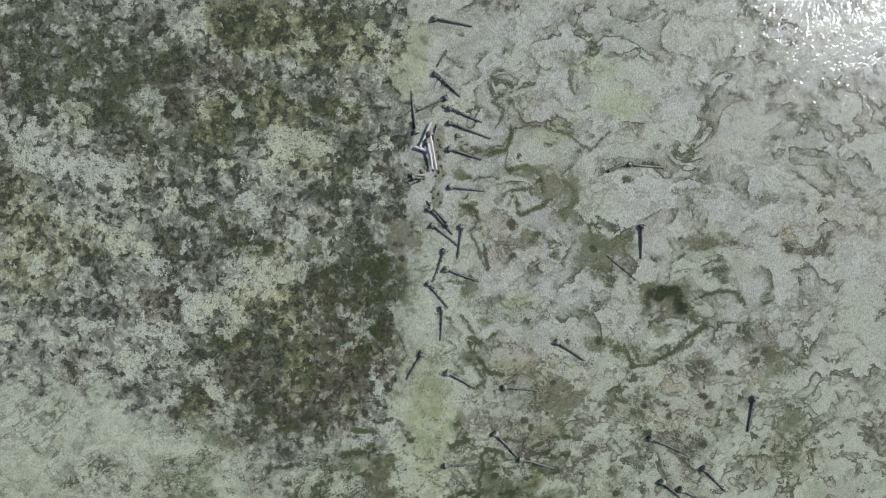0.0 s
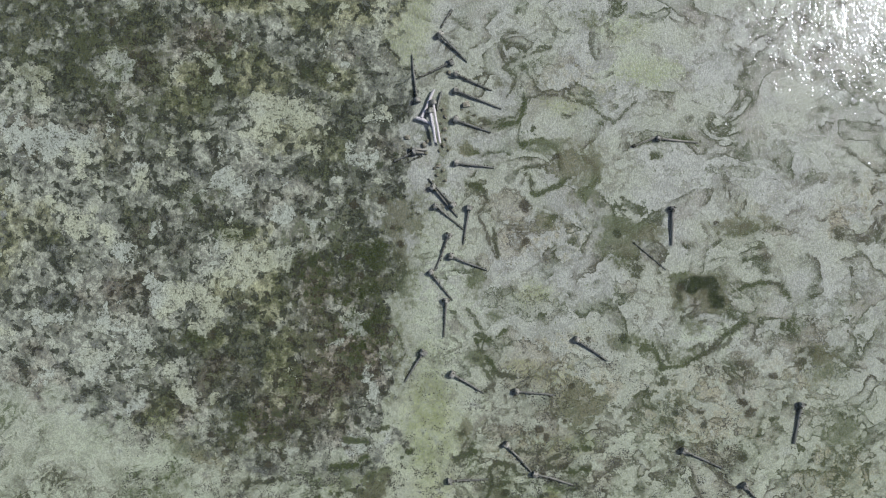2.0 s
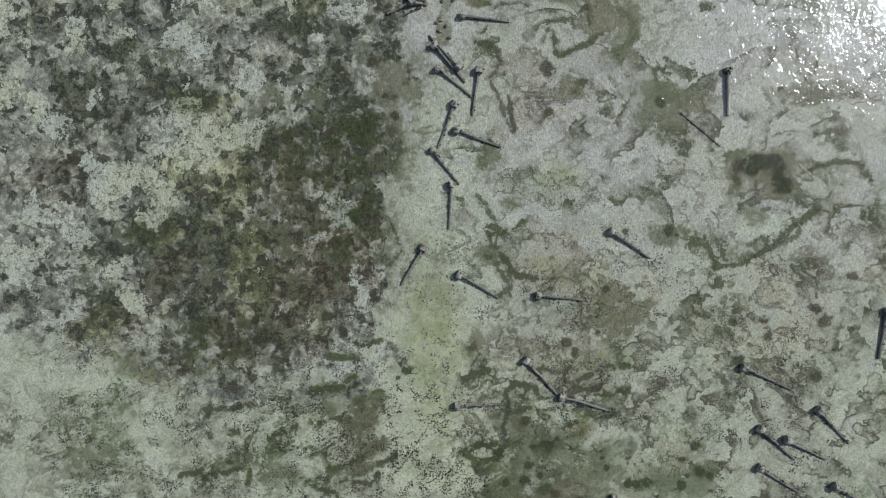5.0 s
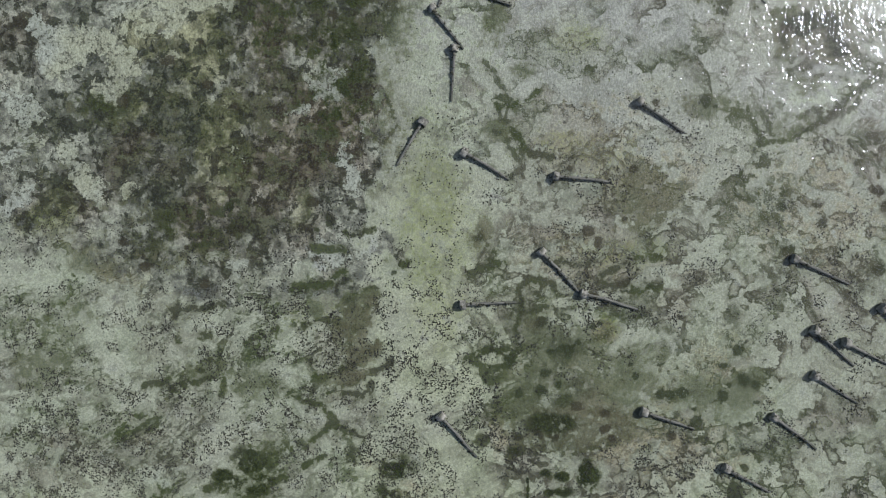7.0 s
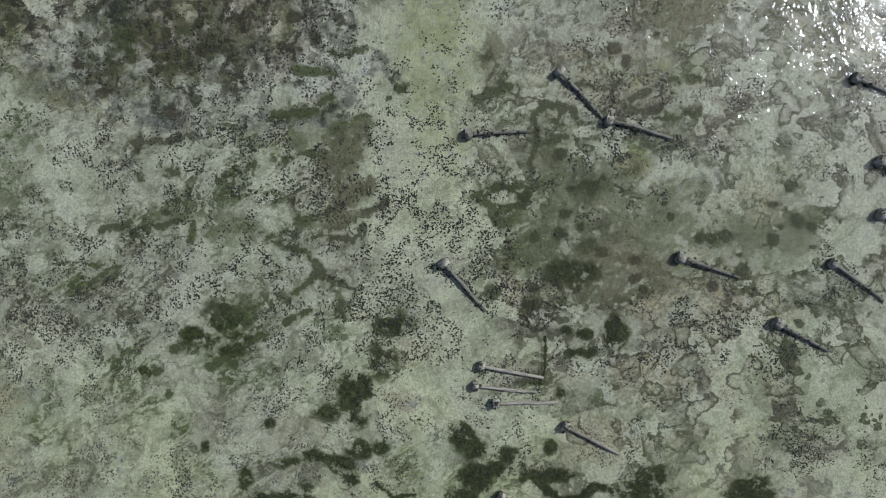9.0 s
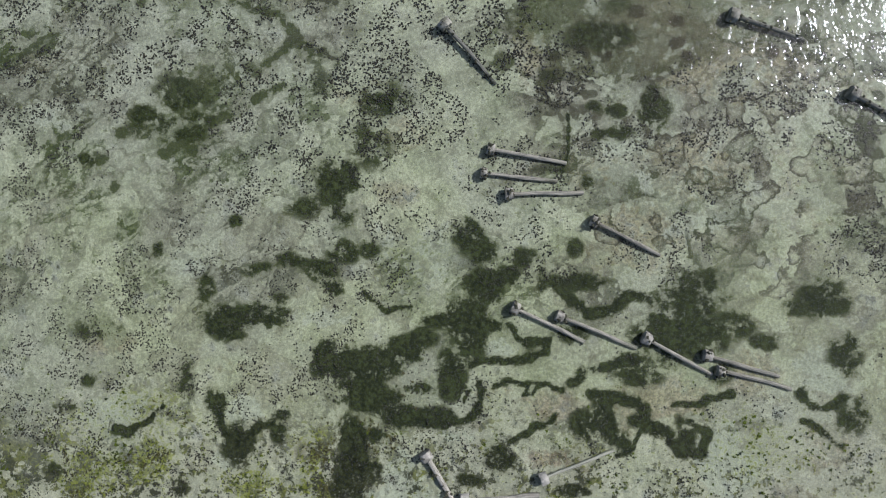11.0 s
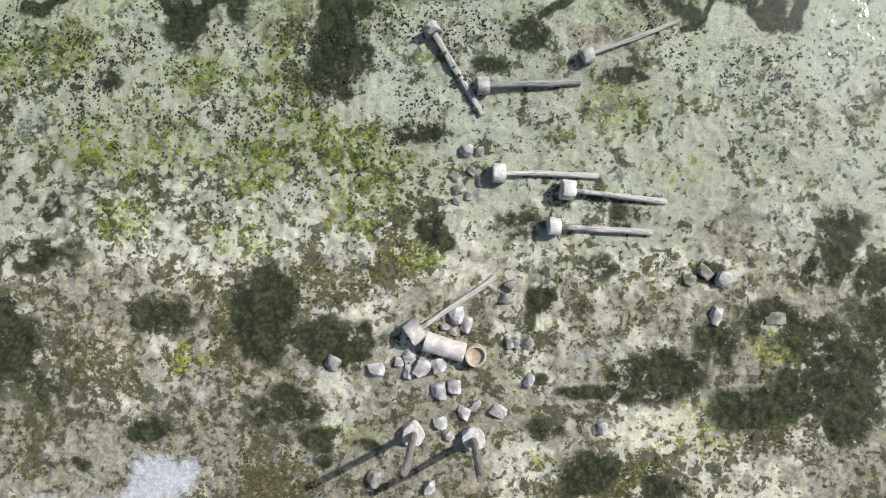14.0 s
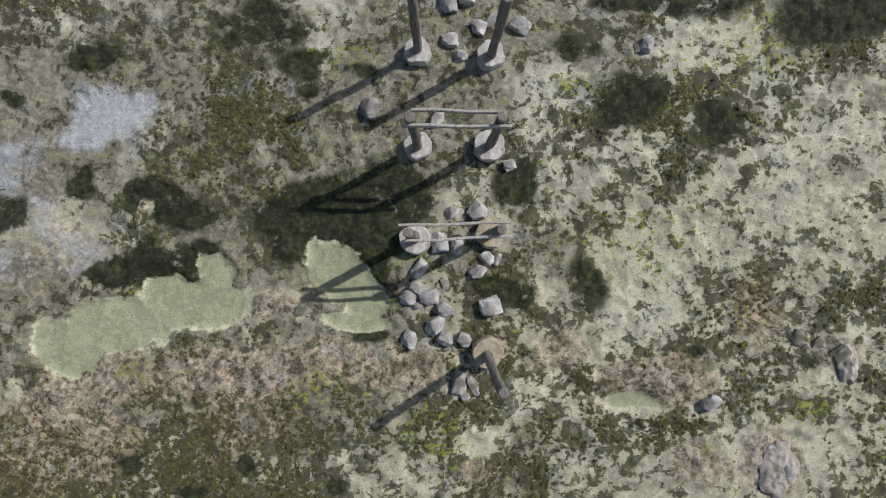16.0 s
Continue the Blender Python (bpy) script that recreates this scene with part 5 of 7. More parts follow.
dark(-7.8, 36.4, 0.42, 0.42, 0.70)
dark(-2.6, 39.6, 0.70, 0.49, 0.50)
dark(-25.5, 32.7, 1.39, 1.39, 0.35)
dark(-24.2, 35.5, 2.09, 1.04, 0.30)
seam(0.21, (2.8, 52.6), (3.6, 51.6), (4.6, 50.5), (4.3, 48.8))
seam(0.24, (2.6, 41.9), (3.3, 40.9), (2.7, 40.0))
seam(0.21, (4.8, 48.1), (5.4, 46.7), (5.2, 45.3))
seam(0.24, (4.9, 27.1), (5.8, 25.7), (6.0, 23.6))
seam(0.21, (-3.4, 50.4), (-2.7, 48.7), (-3.7, 47.3), (-4.8, 48.3))
seam(0.24, (-8.1, 31.2), (-6.7, 32.6), (-5.3, 32.9), (-4.3, 34.0))
seam(0.24, (-6.4, 35.4), (-4.6, 35.4), (-3.6, 36.8), (-4.3, 37.8))
seam(0.24, (2.0, 33.4), (3.8, 34.1), (4.8, 33.4), (3.8, 32.7))
# silt sheets on the flat
silt(7.5, 73.5, 1.72, 2.11, 0.70)
silt(10.4, 75.5, 2.39, 0.67, 0.70)
silt(14.3, 72.7, 1.44, 0.67, 0.60)
silt(11.6, 66.2, 2.20, 1.53, 0.70)
silt(5.9, 62.4, 2.58, 1.63, 0.70)
silt(9.3, 60.6, 1.63, 1.24, 0.70)
silt(16.8, 58.6, 1.72, 1.72, 0.70)
silt(6.9, 58.6, 2.20, 1.72, 0.60)
silt(6.1, 53.8, 2.20, 1.24, 0.70)
silt(9.2, 52.9, 2.58, 1.34, 0.70)
silt(7.7, 48.5, 3.16, 1.72, 0.80)
silt(12.6, 44.3, 2.20, 1.91, 0.80)
silt(9.2, 46.1, 1.72, 0.77, 0.70)
silt(6.4, 41.7, 2.58, 0.86, 0.70)
silt(10.3, 39.4, 3.54, 1.34, 0.70)
silt(14.2, 37.1, 3.54, 1.24, 0.60)
silt(5.0, 37.4, 1.72, 1.24, 0.70)
silt(24.5, 54.2, 1.72, 1.44, 0.80)
silt(19.7, 49.2, 1.72, 0.96, 0.60)
silt(27.3, 59.6, 2.68, 0.86, 0.70)
silt(31.1, 60.6, 1.72, 0.57, 0.70)
silt(29.7, 58.2, 1.24, 0.77, 0.70)
silt(27.1, 47.9, 2.68, 1.72, 0.70)
silt(35.4, 47.6, 2.68, 1.72, 0.70)
silt(24.7, 45.5, 1.72, 0.86, 0.70)
silt(20.8, 43.5, 2.68, 1.72, 0.70)
silt(26.3, 40.2, 2.68, 1.34, 0.70)
silt(30.9, 50.5, 1.72, 0.86, 0.60)
silt(37.0, 61.3, 0.96, 1.44, 0.70)
silt(33.9, 65.5, 2.68, 0.57, 0.60)
silt(27.1, 65.8, 2.68, 0.67, 0.60)
silt(19.2, 69.0, 2.68, 0.48, 0.60)
silt(30.3, 55.3, 1.72, 0.57, 0.60)
silt(36.7, 52.5, 1.24, 0.96, 0.70)
silt(4.1, 56.6, 0.67, 1.63, 0.70)
silt(3.0, 63.3, 0.86, 0.57, 0.70)
silt(17.2, 54.5, 1.15, 0.96, 0.70)
silt(36.9, 43.8, 1.91, 1.44, 0.60)
silt(7.8, 46.7, 1.95, 1.25, 0.70)
silt(6.0, 49.8, 1.25, 0.63, 0.70)
silt(13.4, 44.7, 1.60, 1.25, 0.80)
silt(11.4, 41.5, 2.57, 0.90, 0.70)
silt(13.1, 40.0, 2.23, 0.63, 0.70)
silt(6.5, 38.3, 0.97, 0.63, 0.70)
silt(19.5, 35.0, 1.25, 0.97, 0.70)
silt(21.9, 37.1, 1.25, 0.63, 0.70)
silt(3.3, 40.0, 0.63, 0.63, 0.70)
silt(9.9, 43.2, 0.97, 0.49, 0.70)
silt(5.0, 43.9, 0.97, 0.63, 0.60)
silt(25.4, 39.9, 1.25, 0.90, 0.70)
silt(16.6, 39.1, 1.88, 0.63, 0.60)
silt(25.7, 41.7, 0.63, 0.90, 0.70)
silt(-24.5, 33.4, 1.60, 1.25, 0.70)
silt(-23.7, 28.7, 1.88, 1.39, 0.70)
silt(-25.1, 25.5, 1.25, 1.18, 0.70)
silt(-11.2, 32.9, 1.60, 0.90, 0.70)
silt(-5.0, 36.1, 0.76, 0.97, 0.80)
silt(-4.6, 32.6, 1.25, 0.42, 0.70)
silt(-15.4, 33.9, 1.39, 0.49, 0.60)
silt(-18.8, 28.2, 1.74, 0.83, 0.60)
silt(-17.1, 32.1, 1.60, 0.56, 0.60)
silt(-7.4, 31.2, 1.88, 0.70, 0.70)
silt(-8.7, 29.1, 1.25, 0.56, 0.60)
silt(-2.7, 24.6, 1.25, 0.76, 0.70)
silt(-10.1, 26.9, 1.74, 0.90, 0.70)
silt(-6.4, 35.4, 0.56, 0.90, 0.70)
silt(4.1, 32.7, 1.04, 0.56, 0.70)
silt(15.0, 29.3, 1.39, 1.04, 0.60)
silt(22.0, 28.7, 1.74, 1.04, 0.60)
silt(17.8, 32.9, 1.39, 1.04, 0.60)
# weed round the heap of piles
brown(2.6, 67.2, 0.8, 0.6, 1.6)
dark(2.8, 69.9, 0.7, 0.5, 0.8)
dark(5.3, 73.4, 0.5, 0.5, 0.7)
dark(0.2, 68.8, 0.5, 2.6, 0.55)
dark(0.1, 65.1, 0.6, 1.0, 0.5)

# more crust and weed near the pier
white(-11.6, -7.8, 1.0, 0.8, 0.55)
white(-10.1, -8.8, 1.0, 0.7, 0.50)
white(-12.2, -9.1, 0.8, 0.7, 0.50)
white(-12.6, -6.5, 0.7, 1.0, 0.50)
dark(15.2, 0.5, 1.2, 0.9, 0.70)
dark(13.5, 3.6, 0.8, 0.7, 0.50)
dark(16.0, 3.0, 0.8, 1.0, 0.45)
dark(12.5, 0.2, 1.3, 0.6, 0.60)
green(11.3, -0.1, 1.1, 0.8, 0.80)
green(8.9, -3.1, 1.5, 1.0, 0.50)
green(6.0, -4.2, 1.7, 0.8, 0.50)



# pale stretches and pools beside the pier
pool(-11.0, -11.3, 0.75, 0.72, 1.00)
pool(-9.3, -10.6, 1.01, 0.72, 1.00)
pool(-7.8, -9.9, 0.75, 0.65, 1.00)
pool(-6.5, -9.1, 0.56, 0.49, 1.00)
pool(-3.3, -9.1, 0.92, 0.85, 1.00)
pool(-2.4, -9.9, 0.72, 0.72, 1.00)
pool(-2.5, -10.6, 0.98, 0.29, 0.90)
pool(-12.8, -12.4, 0.36, 0.72, 0.90)
pool(5.0, -12.8, 0.82, 0.29, 1.00)
white(-9.3, -4.9, 0.92, 0.75, 1.00)
white(-10.3, -5.6, 0.75, 0.49, 1.00)
white(-12.4, -6.1, 0.82, 0.65, 0.55)
white(-12.2, -7.0, 0.65, 0.49, 0.50)
white(-8.4, -4.6, 0.39, 0.33, 0.60)
pale(7.7, -2.7, 0.98, 0.39, 0.90)
pale(11.3, -4.4, 0.46, 0.46, 0.80)
pale(5.4, -5.7, 0.43, 0.59, 0.90)
pale(5.0, -8.5, 0.43, 0.98, 0.80)
pale(4.2, -8.9, 0.43, 0.43, 0.70)
pale(5.8, -10.1, 0.98, 0.72, 0.80)
pale(-4.8, -9.9, 0.82, 0.23, 0.90)
pale(-10.7, -7.9, 1.15, 0.98, 0.75)
pale(-10.4, -5.1, 0.33, 0.33, 0.40)
pale(9.0, -6.3, 0.98, 0.65, 0.60)
pale(10.6, -7.8, 1.47, 0.98, 0.65)
pale(6.7, -8.1, 0.98, 0.98, 0.50)
pale(2.6, -12.2, 0.82, 0.82, 0.70)
pale(2.4, -9.4, 0.39, 0.65, 0.70)
pale(-2.9, 0.5, 0.98, 0.49, 0.60)
pale(-7.2, -2.6, 0.98, 0.33, 0.60)
pale(-3.4, -3.5, 0.65, 0.43, 0.50)
pale(-3.9, -1.6, 0.65, 0.65, 0.50)
pale(-1.5, -11.1, 0.98, 0.33, 0.40)
pale(4.0, -11.1, 0.98, 0.65, 0.50)
pale(9.9, -12.0, 0.98, 0.49, 0.50)
brown(-10.1, -12.1, 1.64, 0.72, 0.90)
brown(-1.0, -11.7, 1.80, 0.59, 0.70)
brown(8.8, -10.4, 0.39, 0.72, 0.80)
brown(9.9, -9.3, 0.49, 0.98, 0.40)
rocky(-10.1, -12.3, 1.47, 0.49, 0.80)
rocky(12.2, -10.7, 0.36, 0.98, 0.80)
rocky(-11.4, -12.7, 0.98, 0.39, 0.70)
dark(-5.8, 0.3, 0.95, 1.01, 1.00)
dark(-3.4, -0.1, 1.31, 0.33, 0.85)
dark(7.4, -1.6, 0.82, 0.65, 0.70)
dark(5.3, -1.9, 1.31, 0.23, 0.70)
dark(5.4, -4.1, 0.82, 0.56, 0.75)
dark(7.3, -5.5, 0.43, 0.49, 0.70)
# the same weed bed, its colour also holding the posts' shade
dark(-3.0, -7.3, 1.47, 0.65, 0.90)
dark(-2.2, -8.3, 0.65, 0.65, 0.90)
dark(-9.6, -9.3, 0.49, 0.29, 0.90)
dark(-8.3, -9.0, 0.56, 0.43, 1.00)
dark(-7.4, -9.1, 0.49, 0.33, 0.95)
dark(-6.7, -8.6, 0.33, 0.26, 0.90)
dark(-8.3, -8.4, 0.26, 0.23, 0.80)
dark(-8.2, -6.9, 0.75, 0.20, 0.70)
dark(-7.5, -7.2, 0.23, 0.33, 0.70)
dark(-8.8, -7.2, 0.16, 0.26, 0.70)
dark(-6.7, -7.7, 0.43, 0.36, 0.80)
dark(-10.2, -6.8, 0.26, 0.20, 0.90)
dark(-10.1, -3.3, 0.59, 0.26, 0.70)
dark(-5.9, -2.6, 0.98, 0.65, 0.60)
dark(1.7, -9.9, 0.59, 0.36, 0.80)
dark(9.1, 0.4, 0.33, 0.26, 0.50)
dark(8.6, -0.7, 0.23, 0.23, 0.70)
dark(0.1, -0.3, 0.16, 0.16, 0.60)
dark(3.0, 0.5, 0.23, 0.49, 0.50)
dark(3.4, -1.5, 0.26, 0.23, 0.50)
dark(-3.9, -4.3, 0.33, 0.20, 0.70)
dark(-2.5, -10.7, 0.16, 0.13, 0.50)
pale(8.7, 1.1, 0.57, 0.69, 0.90)
pale(3.3, 0.5, 0.54, 0.34, 0.80)
pale(7.6, -2.7, 1.07, 0.50, 0.90)
pale(11.4, -4.2, 0.69, 0.50, 0.80)
pale(-10.1, -0.2, 1.92, 0.57, 0.50)
pale(-14.0, -1.0, 0.77, 0.57, 0.50)
pale(-3.5, 0.4, 0.69, 0.31, 0.70)
pale(-1.6, 8.4, 0.96, 1.15, 0.80)
pale(1.3, 4.7, 1.15, 1.15, 0.60)
pale(-9.5, 10.0, 0.77, 0.46, 0.80)
pale(1.1, 11.2, 1.15, 0.38, 0.60)
pale(1.9, 3.2, 1.53, 0.77, 0.40)
pale(-2.7, 3.0, 1.15, 0.57, 0.40)
green(-8.5, 8.8, 0.46, 0.34, 1.00)
green(11.5, -0.3, 0.84, 0.50, 1.00)
green(5.8, 8.3, 0.50, 0.50, 0.70)
green(-4.3, 6.9, 1.53, 0.96, 0.60)
green(-2.5, 4.9, 1.53, 0.77, 0.60)
green(-7.0, 3.3, 1.53, 0.77, 0.50)
green(-13.0, 9.8, 1.34, 0.77, 0.70)
green(-11.4, 6.1, 1.53, 0.77, 0.60)
green(-5.9, 9.4, 0.57, 1.15, 0.70)
green(-0.4, 3.3, 0.77, 0.38, 0.70)
dark(-5.8, 0.8, 0.96, 1.15, 1.00)
dark(-3.5, -0.3, 1.15, 0.57, 0.90)
dark(9.1, 2.1, 0.42, 0.38, 0.90)
dark(8.3, 1.9, 0.23, 0.19, 1.00)
dark(3.4, 1.1, 0.34, 0.31, 0.80)
dark(8.0, -1.4, 0.77, 0.65, 0.70)
dark(12.7, -1.4, 1.72, 0.65, 0.70)
dark(-0.4, 3.7, 0.69, 0.31, 0.60)
dark(-9.9, -3.4, 0.69, 0.34, 0.80)
dark(-3.9, -3.4, 0.57, 0.27, 0.70)
dark(-15.1, 0.4, 0.50, 1.15, 0.80)
dark(-0.8, 6.8, 0.77, 0.19, 0.70)
dark(-13.5, 4.5, 0.23, 0.34, 0.70)
dark(-12.2, -4.4, 0.31, 0.27, 0.60)
dark(10.9, 0.7, 0.69, 0.46, 0.55)

# round tufts of weed where the deeper beds are thin, and a few on the bank
tuft_rnd = random.Random(31)
for k in range(2600):
    tx, ty = tuft_rnd.uniform(-30, 36), tuft_rnd.uniform(26, 84)
    i, j = int(np.searchsorted(GX, tx)), int(np.searchsorted(GY, ty))
    thick = max(FIELDS["dark"][j, i], 0.8 * FIELDS["brown"][j, i]) - FIELDS["pale"][j, i]
    if tuft_rnd.random() < (0.9 if tx > 1 else 0.55) * thick * (1 - 0.7 * smooth(ty, 38, 50)):
        wide = tuft_rnd.uniform(0.14, 0.42) * (0.8 + 0.01 * ty)
        patch("spots", tx, ty, wide, wide * tuft_rnd.uniform(0.6, 1.1), 1.2)

NORTH = smooth(YY + 1.2 * WARP_Y, 8, 16)
# turf thickens towards the shore; the mottled bank lies west of the line of piles
BANK = smooth(-XX - 2.2 * WARP_X, 1.8, 5.6) * smooth(YY + 2.2 * WARP_Y + 0.24 * XX, 30.0, 40.0)
FIELDS["inner"] = smooth(YY + WARP_Y, 17, 29) * (1 - 0.6 * smooth(XX + 2.2 * WARP_X, -7, -1) * (1 - smooth(XX + 2.2 * WARP_X, 1, 7)))
FIELDS["deeper"] = smooth(YY + 0.5 * WARP_Y, 26, 31)
FIELDS["slant"] = smooth(YY + WARP_Y, 13, 20) * (1 - smooth(YY + 2 * WARP_Y, 38, 50)) * (1 - 0.65 * smooth(XX, 6, 16))
LINES = smooth(YY, 12, 22) * np.maximum(smooth(XX, -4.5, 0.5), 0.45 * (1 - smooth(YY, 36, 42)))
LANE = smooth(XX + 2.2 * WARP_X + 0.1 * (YY - 30), -7, -1.5) * (1 - smooth(XX + 2.2 * WARP_X, 0, 5)) * smooth(YY, 17, 22) * (1 - smooth(YY, 46, 54))
LINES = LINES * (1 - 0.75 * LANE)
FIELDS["slant"] *= 1 - 0.8 * LANE
FIELDS["dark"] *= 1.12 + 0.3 * (1 - smooth(YY, 2, 8))
FIELDS["lines"], FIELDS["north"] = LINES, NORTH
# soft silt lies thickest on the open flat west of the lane and in the drying shallows
FIELDS["smudge"] = 0.8 * smooth(YY + WARP_Y, -2, 5) * (0.6 + 0.4 * smooth(YY, 9, 16)) * (0.35 + 0.65 * (1 - smooth(YY + 2 * WARP_Y, 30, 46))) * (1 - 0.8 * LANE)

TX, TY = XX + 0.25 * WARP_X, YY + 0.25 * WARP_Y
TURF = 0.56 + 0.7 * (clouds(TX, TY, 1.3, 4, 60, 0.6) - 0.5) + 1.0 * (clouds(XX, YY, 0.3, 4, 65) - 0.5)
TURF += 0.1 * FIELDS["green"] + 0.03 * FIELDS["brown"] - 0.35 * FIELDS["pale"] - 0.9 * FIELDS["pool"] - 0.6 * FIELDS["white"]
TURF += 0.1 * (1 - smooth(XX, 0, 5)) * (1 - smooth(YY, -2, 3)) + 0.08 * smooth(XX, 3, 7) * (1 - smooth(YY, -5, 0))
TURF += 0.25 * (1 - smooth(YY + WARP_Y, -13, -10.5)) * (1 - 0.5 * smooth(XX, 2, 5))
TURF -= 0.3 * FIELDS["rocky"] + 0.26 * smooth(XX, 2, 8) * smooth(YY, 1, 5)
FIELDS["tan"] = 1 - smooth(YY + WARP_Y, -9, -3)
WET = smooth(YY, -1, 9)
FIELDS["wet"] = WET
FIELDS["film"] = 1 + 0.7 * (1 - smooth(XX + WARP_X, -4, 0)) * (1 - smooth(YY, 1, 5)) - 1.6 * smooth(YY + WARP_Y, 0.5, 6) - 1.2 * smooth(XX + WARP_X, 1.5, 5) * (1 - smooth(YY + WARP_Y, -7, -3)) - 0.7 * (1 - smooth(YY + WARP_Y, -12, -10))
FIELDS["turf"], FIELDS["bank"], FIELDS["reach"] = TURF, BANK, smooth(YY, 34, 58)

LEVEL = -0.2 * WET + (clouds(XX, YY, 0.3, 3, 50) - 0.5) * 0.12
CLUMP = smooth(clouds(XX, YY, 3.7, 3, 61) + 0.5 * TURF, 0.6, 0.95)
LEVEL += CLUMP * 0.07 * (1 - NORTH) + (clouds(XX, YY, 3.5, 2, 70) - 0.5) * 0.05 * (1 - 0.6 * NORTH)
LEVEL += FIELDS["rocky"] * ((clouds(XX, YY, 1.3, 4, 80, 0.6) - 0.42) * 0.45)
LEVEL += smooth(FIELDS["dark"], 0.4, 0.8) * (clouds(XX, YY, 4.5, 2, 90) - 0.5) * 0.1
LEVEL -= smooth(FIELDS["pool"], 0.15, 0.8) * (0.085 + LEVEL)
FAR = smooth(np.maximum(np.abs(XX) - 50, np.maximum(YY - 100, -24 - YY)), 0, 30)
LEVEL = LEVEL * (1 - FAR) - 0.25 * FAR
for field in ("turf", "bank", "lines", "slant", "smudge", "dark", "film", "tan", "inner"):
    FIELDS[field] = FIELDS[field] * (1 - FAR)


def level(x, y):
    """The height of the flat at x, y."""
    i, j = min(max(int(np.searchsorted(GX, x)), 1), len(GX) - 1), min(max(int(np.searchsorted(GY, y)), 1), len(GY) - 1)
    return float(LEVEL[j - 1:j + 1, i - 1:i + 1].mean())


def sheet_mesh(name, z, material):
    rows, cols = z.shape
    me = bpy.data.meshes.new(name)
    n = np.arange(rows * cols).reshape(rows, cols)
    quads = np.stack([n[:-1, :-1], n[:-1, 1:], n[1:, 1:], n[1:, :-1]], -1).reshape(-1, 4)
    me.vertices.add(rows * cols)
    me.vertices.foreach_set("co", np.stack([XX, YY, z], -1).astype(np.float32).ravel())
    me.loops.add(quads.size)
    me.loops.foreach_set("vertex_index", quads.astype(np.int32).ravel())
    me.polygons.add(len(quads))
    me.polygons.foreach_set("loop_start", np.arange(0, quads.size, 4, dtype=np.int32))
    me.polygons.foreach_set("use_smooth", np.ones(len(quads), dtype=bool))
    me.update(calc_edges=True)
    me.materials.append(material)
    return me


ground_mesh = sheet_mesh("ground", LEVEL, SEABED)
for field, values in FIELDS.items():
    ground_mesh.attributes.new(field, "FLOAT", "POINT").data.foreach_set("value", values.astype(np.float32).ravel())
ground = tagged(new("ground", ground_mesh), "pale sandy tidal flat with dark weed beds and pools", "ground", kind="structure")

bm = bmesh.new()
bmesh.ops.create_grid(bm, x_segments=1, y_segments=1, size=3000)
bmesh.ops.translate(bm, verts=bm.verts, vec=(0, 0, WATER_LEVEL))
water_mesh = bpy.data.meshes.new("water")
bm.to_mesh(water_mesh)
bm.free()
water_mesh.materials.append(WATER)
water = tagged(new("water", water_mesh), "clear shallow rippled sea water over sand", "water", kind="structure")



# ---- helpers for things ----
def part(name, bm, material, parent, label=""):
    me = bpy.data.meshes.new(name)
    bmesh.ops.recalc_face_normals(bm, faces=bm.faces)
    bm.to_mesh(me)
    bm.free()
    for p in me.polygons:
        p.use_smooth = True
    me.set_sharp_from_angle(angle=radians(30))
    me.materials.append(material)
    ob = new(name, me)
    ob.parent = parent
    if label:
        tagged(ob, label)
    return ob


def tube(rings, segments, rough, seed):
    """A closed body of rings along z: (z, radius, sideways x, sideways y)."""
    bm = bmesh.new()
    rnd = random.Random(seed)
    off = Vector((rnd.uniform(0, 90), rnd.uniform(0, 90), rnd.uniform(0, 90)))
    loops = []
    for z, r, sx, sy in rings:
        loop = []
        for i in range(segments):
            a = 2 * math.pi * i / segments
            p = Vector((r * math.cos(a), r * math.sin(a), z))
            k = 1 + rough * noise.noise(Vector((p.x * 5, p.y * 5, z * 1.6)) + off) * 2
            loop.append(bm.verts.new((p.x * k + sx, p.y * k + sy, z)))
        loops.append(loop)
    for a, b in zip(loops, loops[1:]):
        for i in range(segments):
            bm.faces.new((a[i], a[(i + 1) % segments], b[(i + 1) % segments], b[i]))
    bm.faces.new(loops[0][::-1])
    bm.faces.new(loops[-1])
    return bm


def drum(radius, depth, seed, rough=0.085):
    """A cast footing: a stout drum with worn rims and a mould line, centred on the origin."""
    h = depth / 2
    rings = [(-h, radius * 0.55, 0, 0), (-h, radius * 0.95, 0, 0), (-h + 0.02, radius, 0, 0), (-h * 0.55, radius * 1.01, 0, 0), (-h * 0.2, radius * 0.985, 0, 0),
             (h * 0.1, radius, 0, 0), (h * 0.5, radius * 0.985, 0, 0), (h - 0.025, radius * 0.985, 0, 0), (h, radius * 0.94, 0, 0), (h - 0.015, radius * 0.5, 0, 0)]
    bm = tube(rings, 28, rough, seed)
    rnd = random.Random(seed + 7)
    for v in bm.verts:
        if abs(v.co.z) > 0.8 * h and rnd.random() < 0.3:
            v.co.x, v.co.y, v.co.z = v.co.x * rnd.uniform(0.88, 0.99), v.co.y * rnd.uniform(0.88, 0.99), v.co.z * rnd.uniform(0.82, 1.0)
    return bm


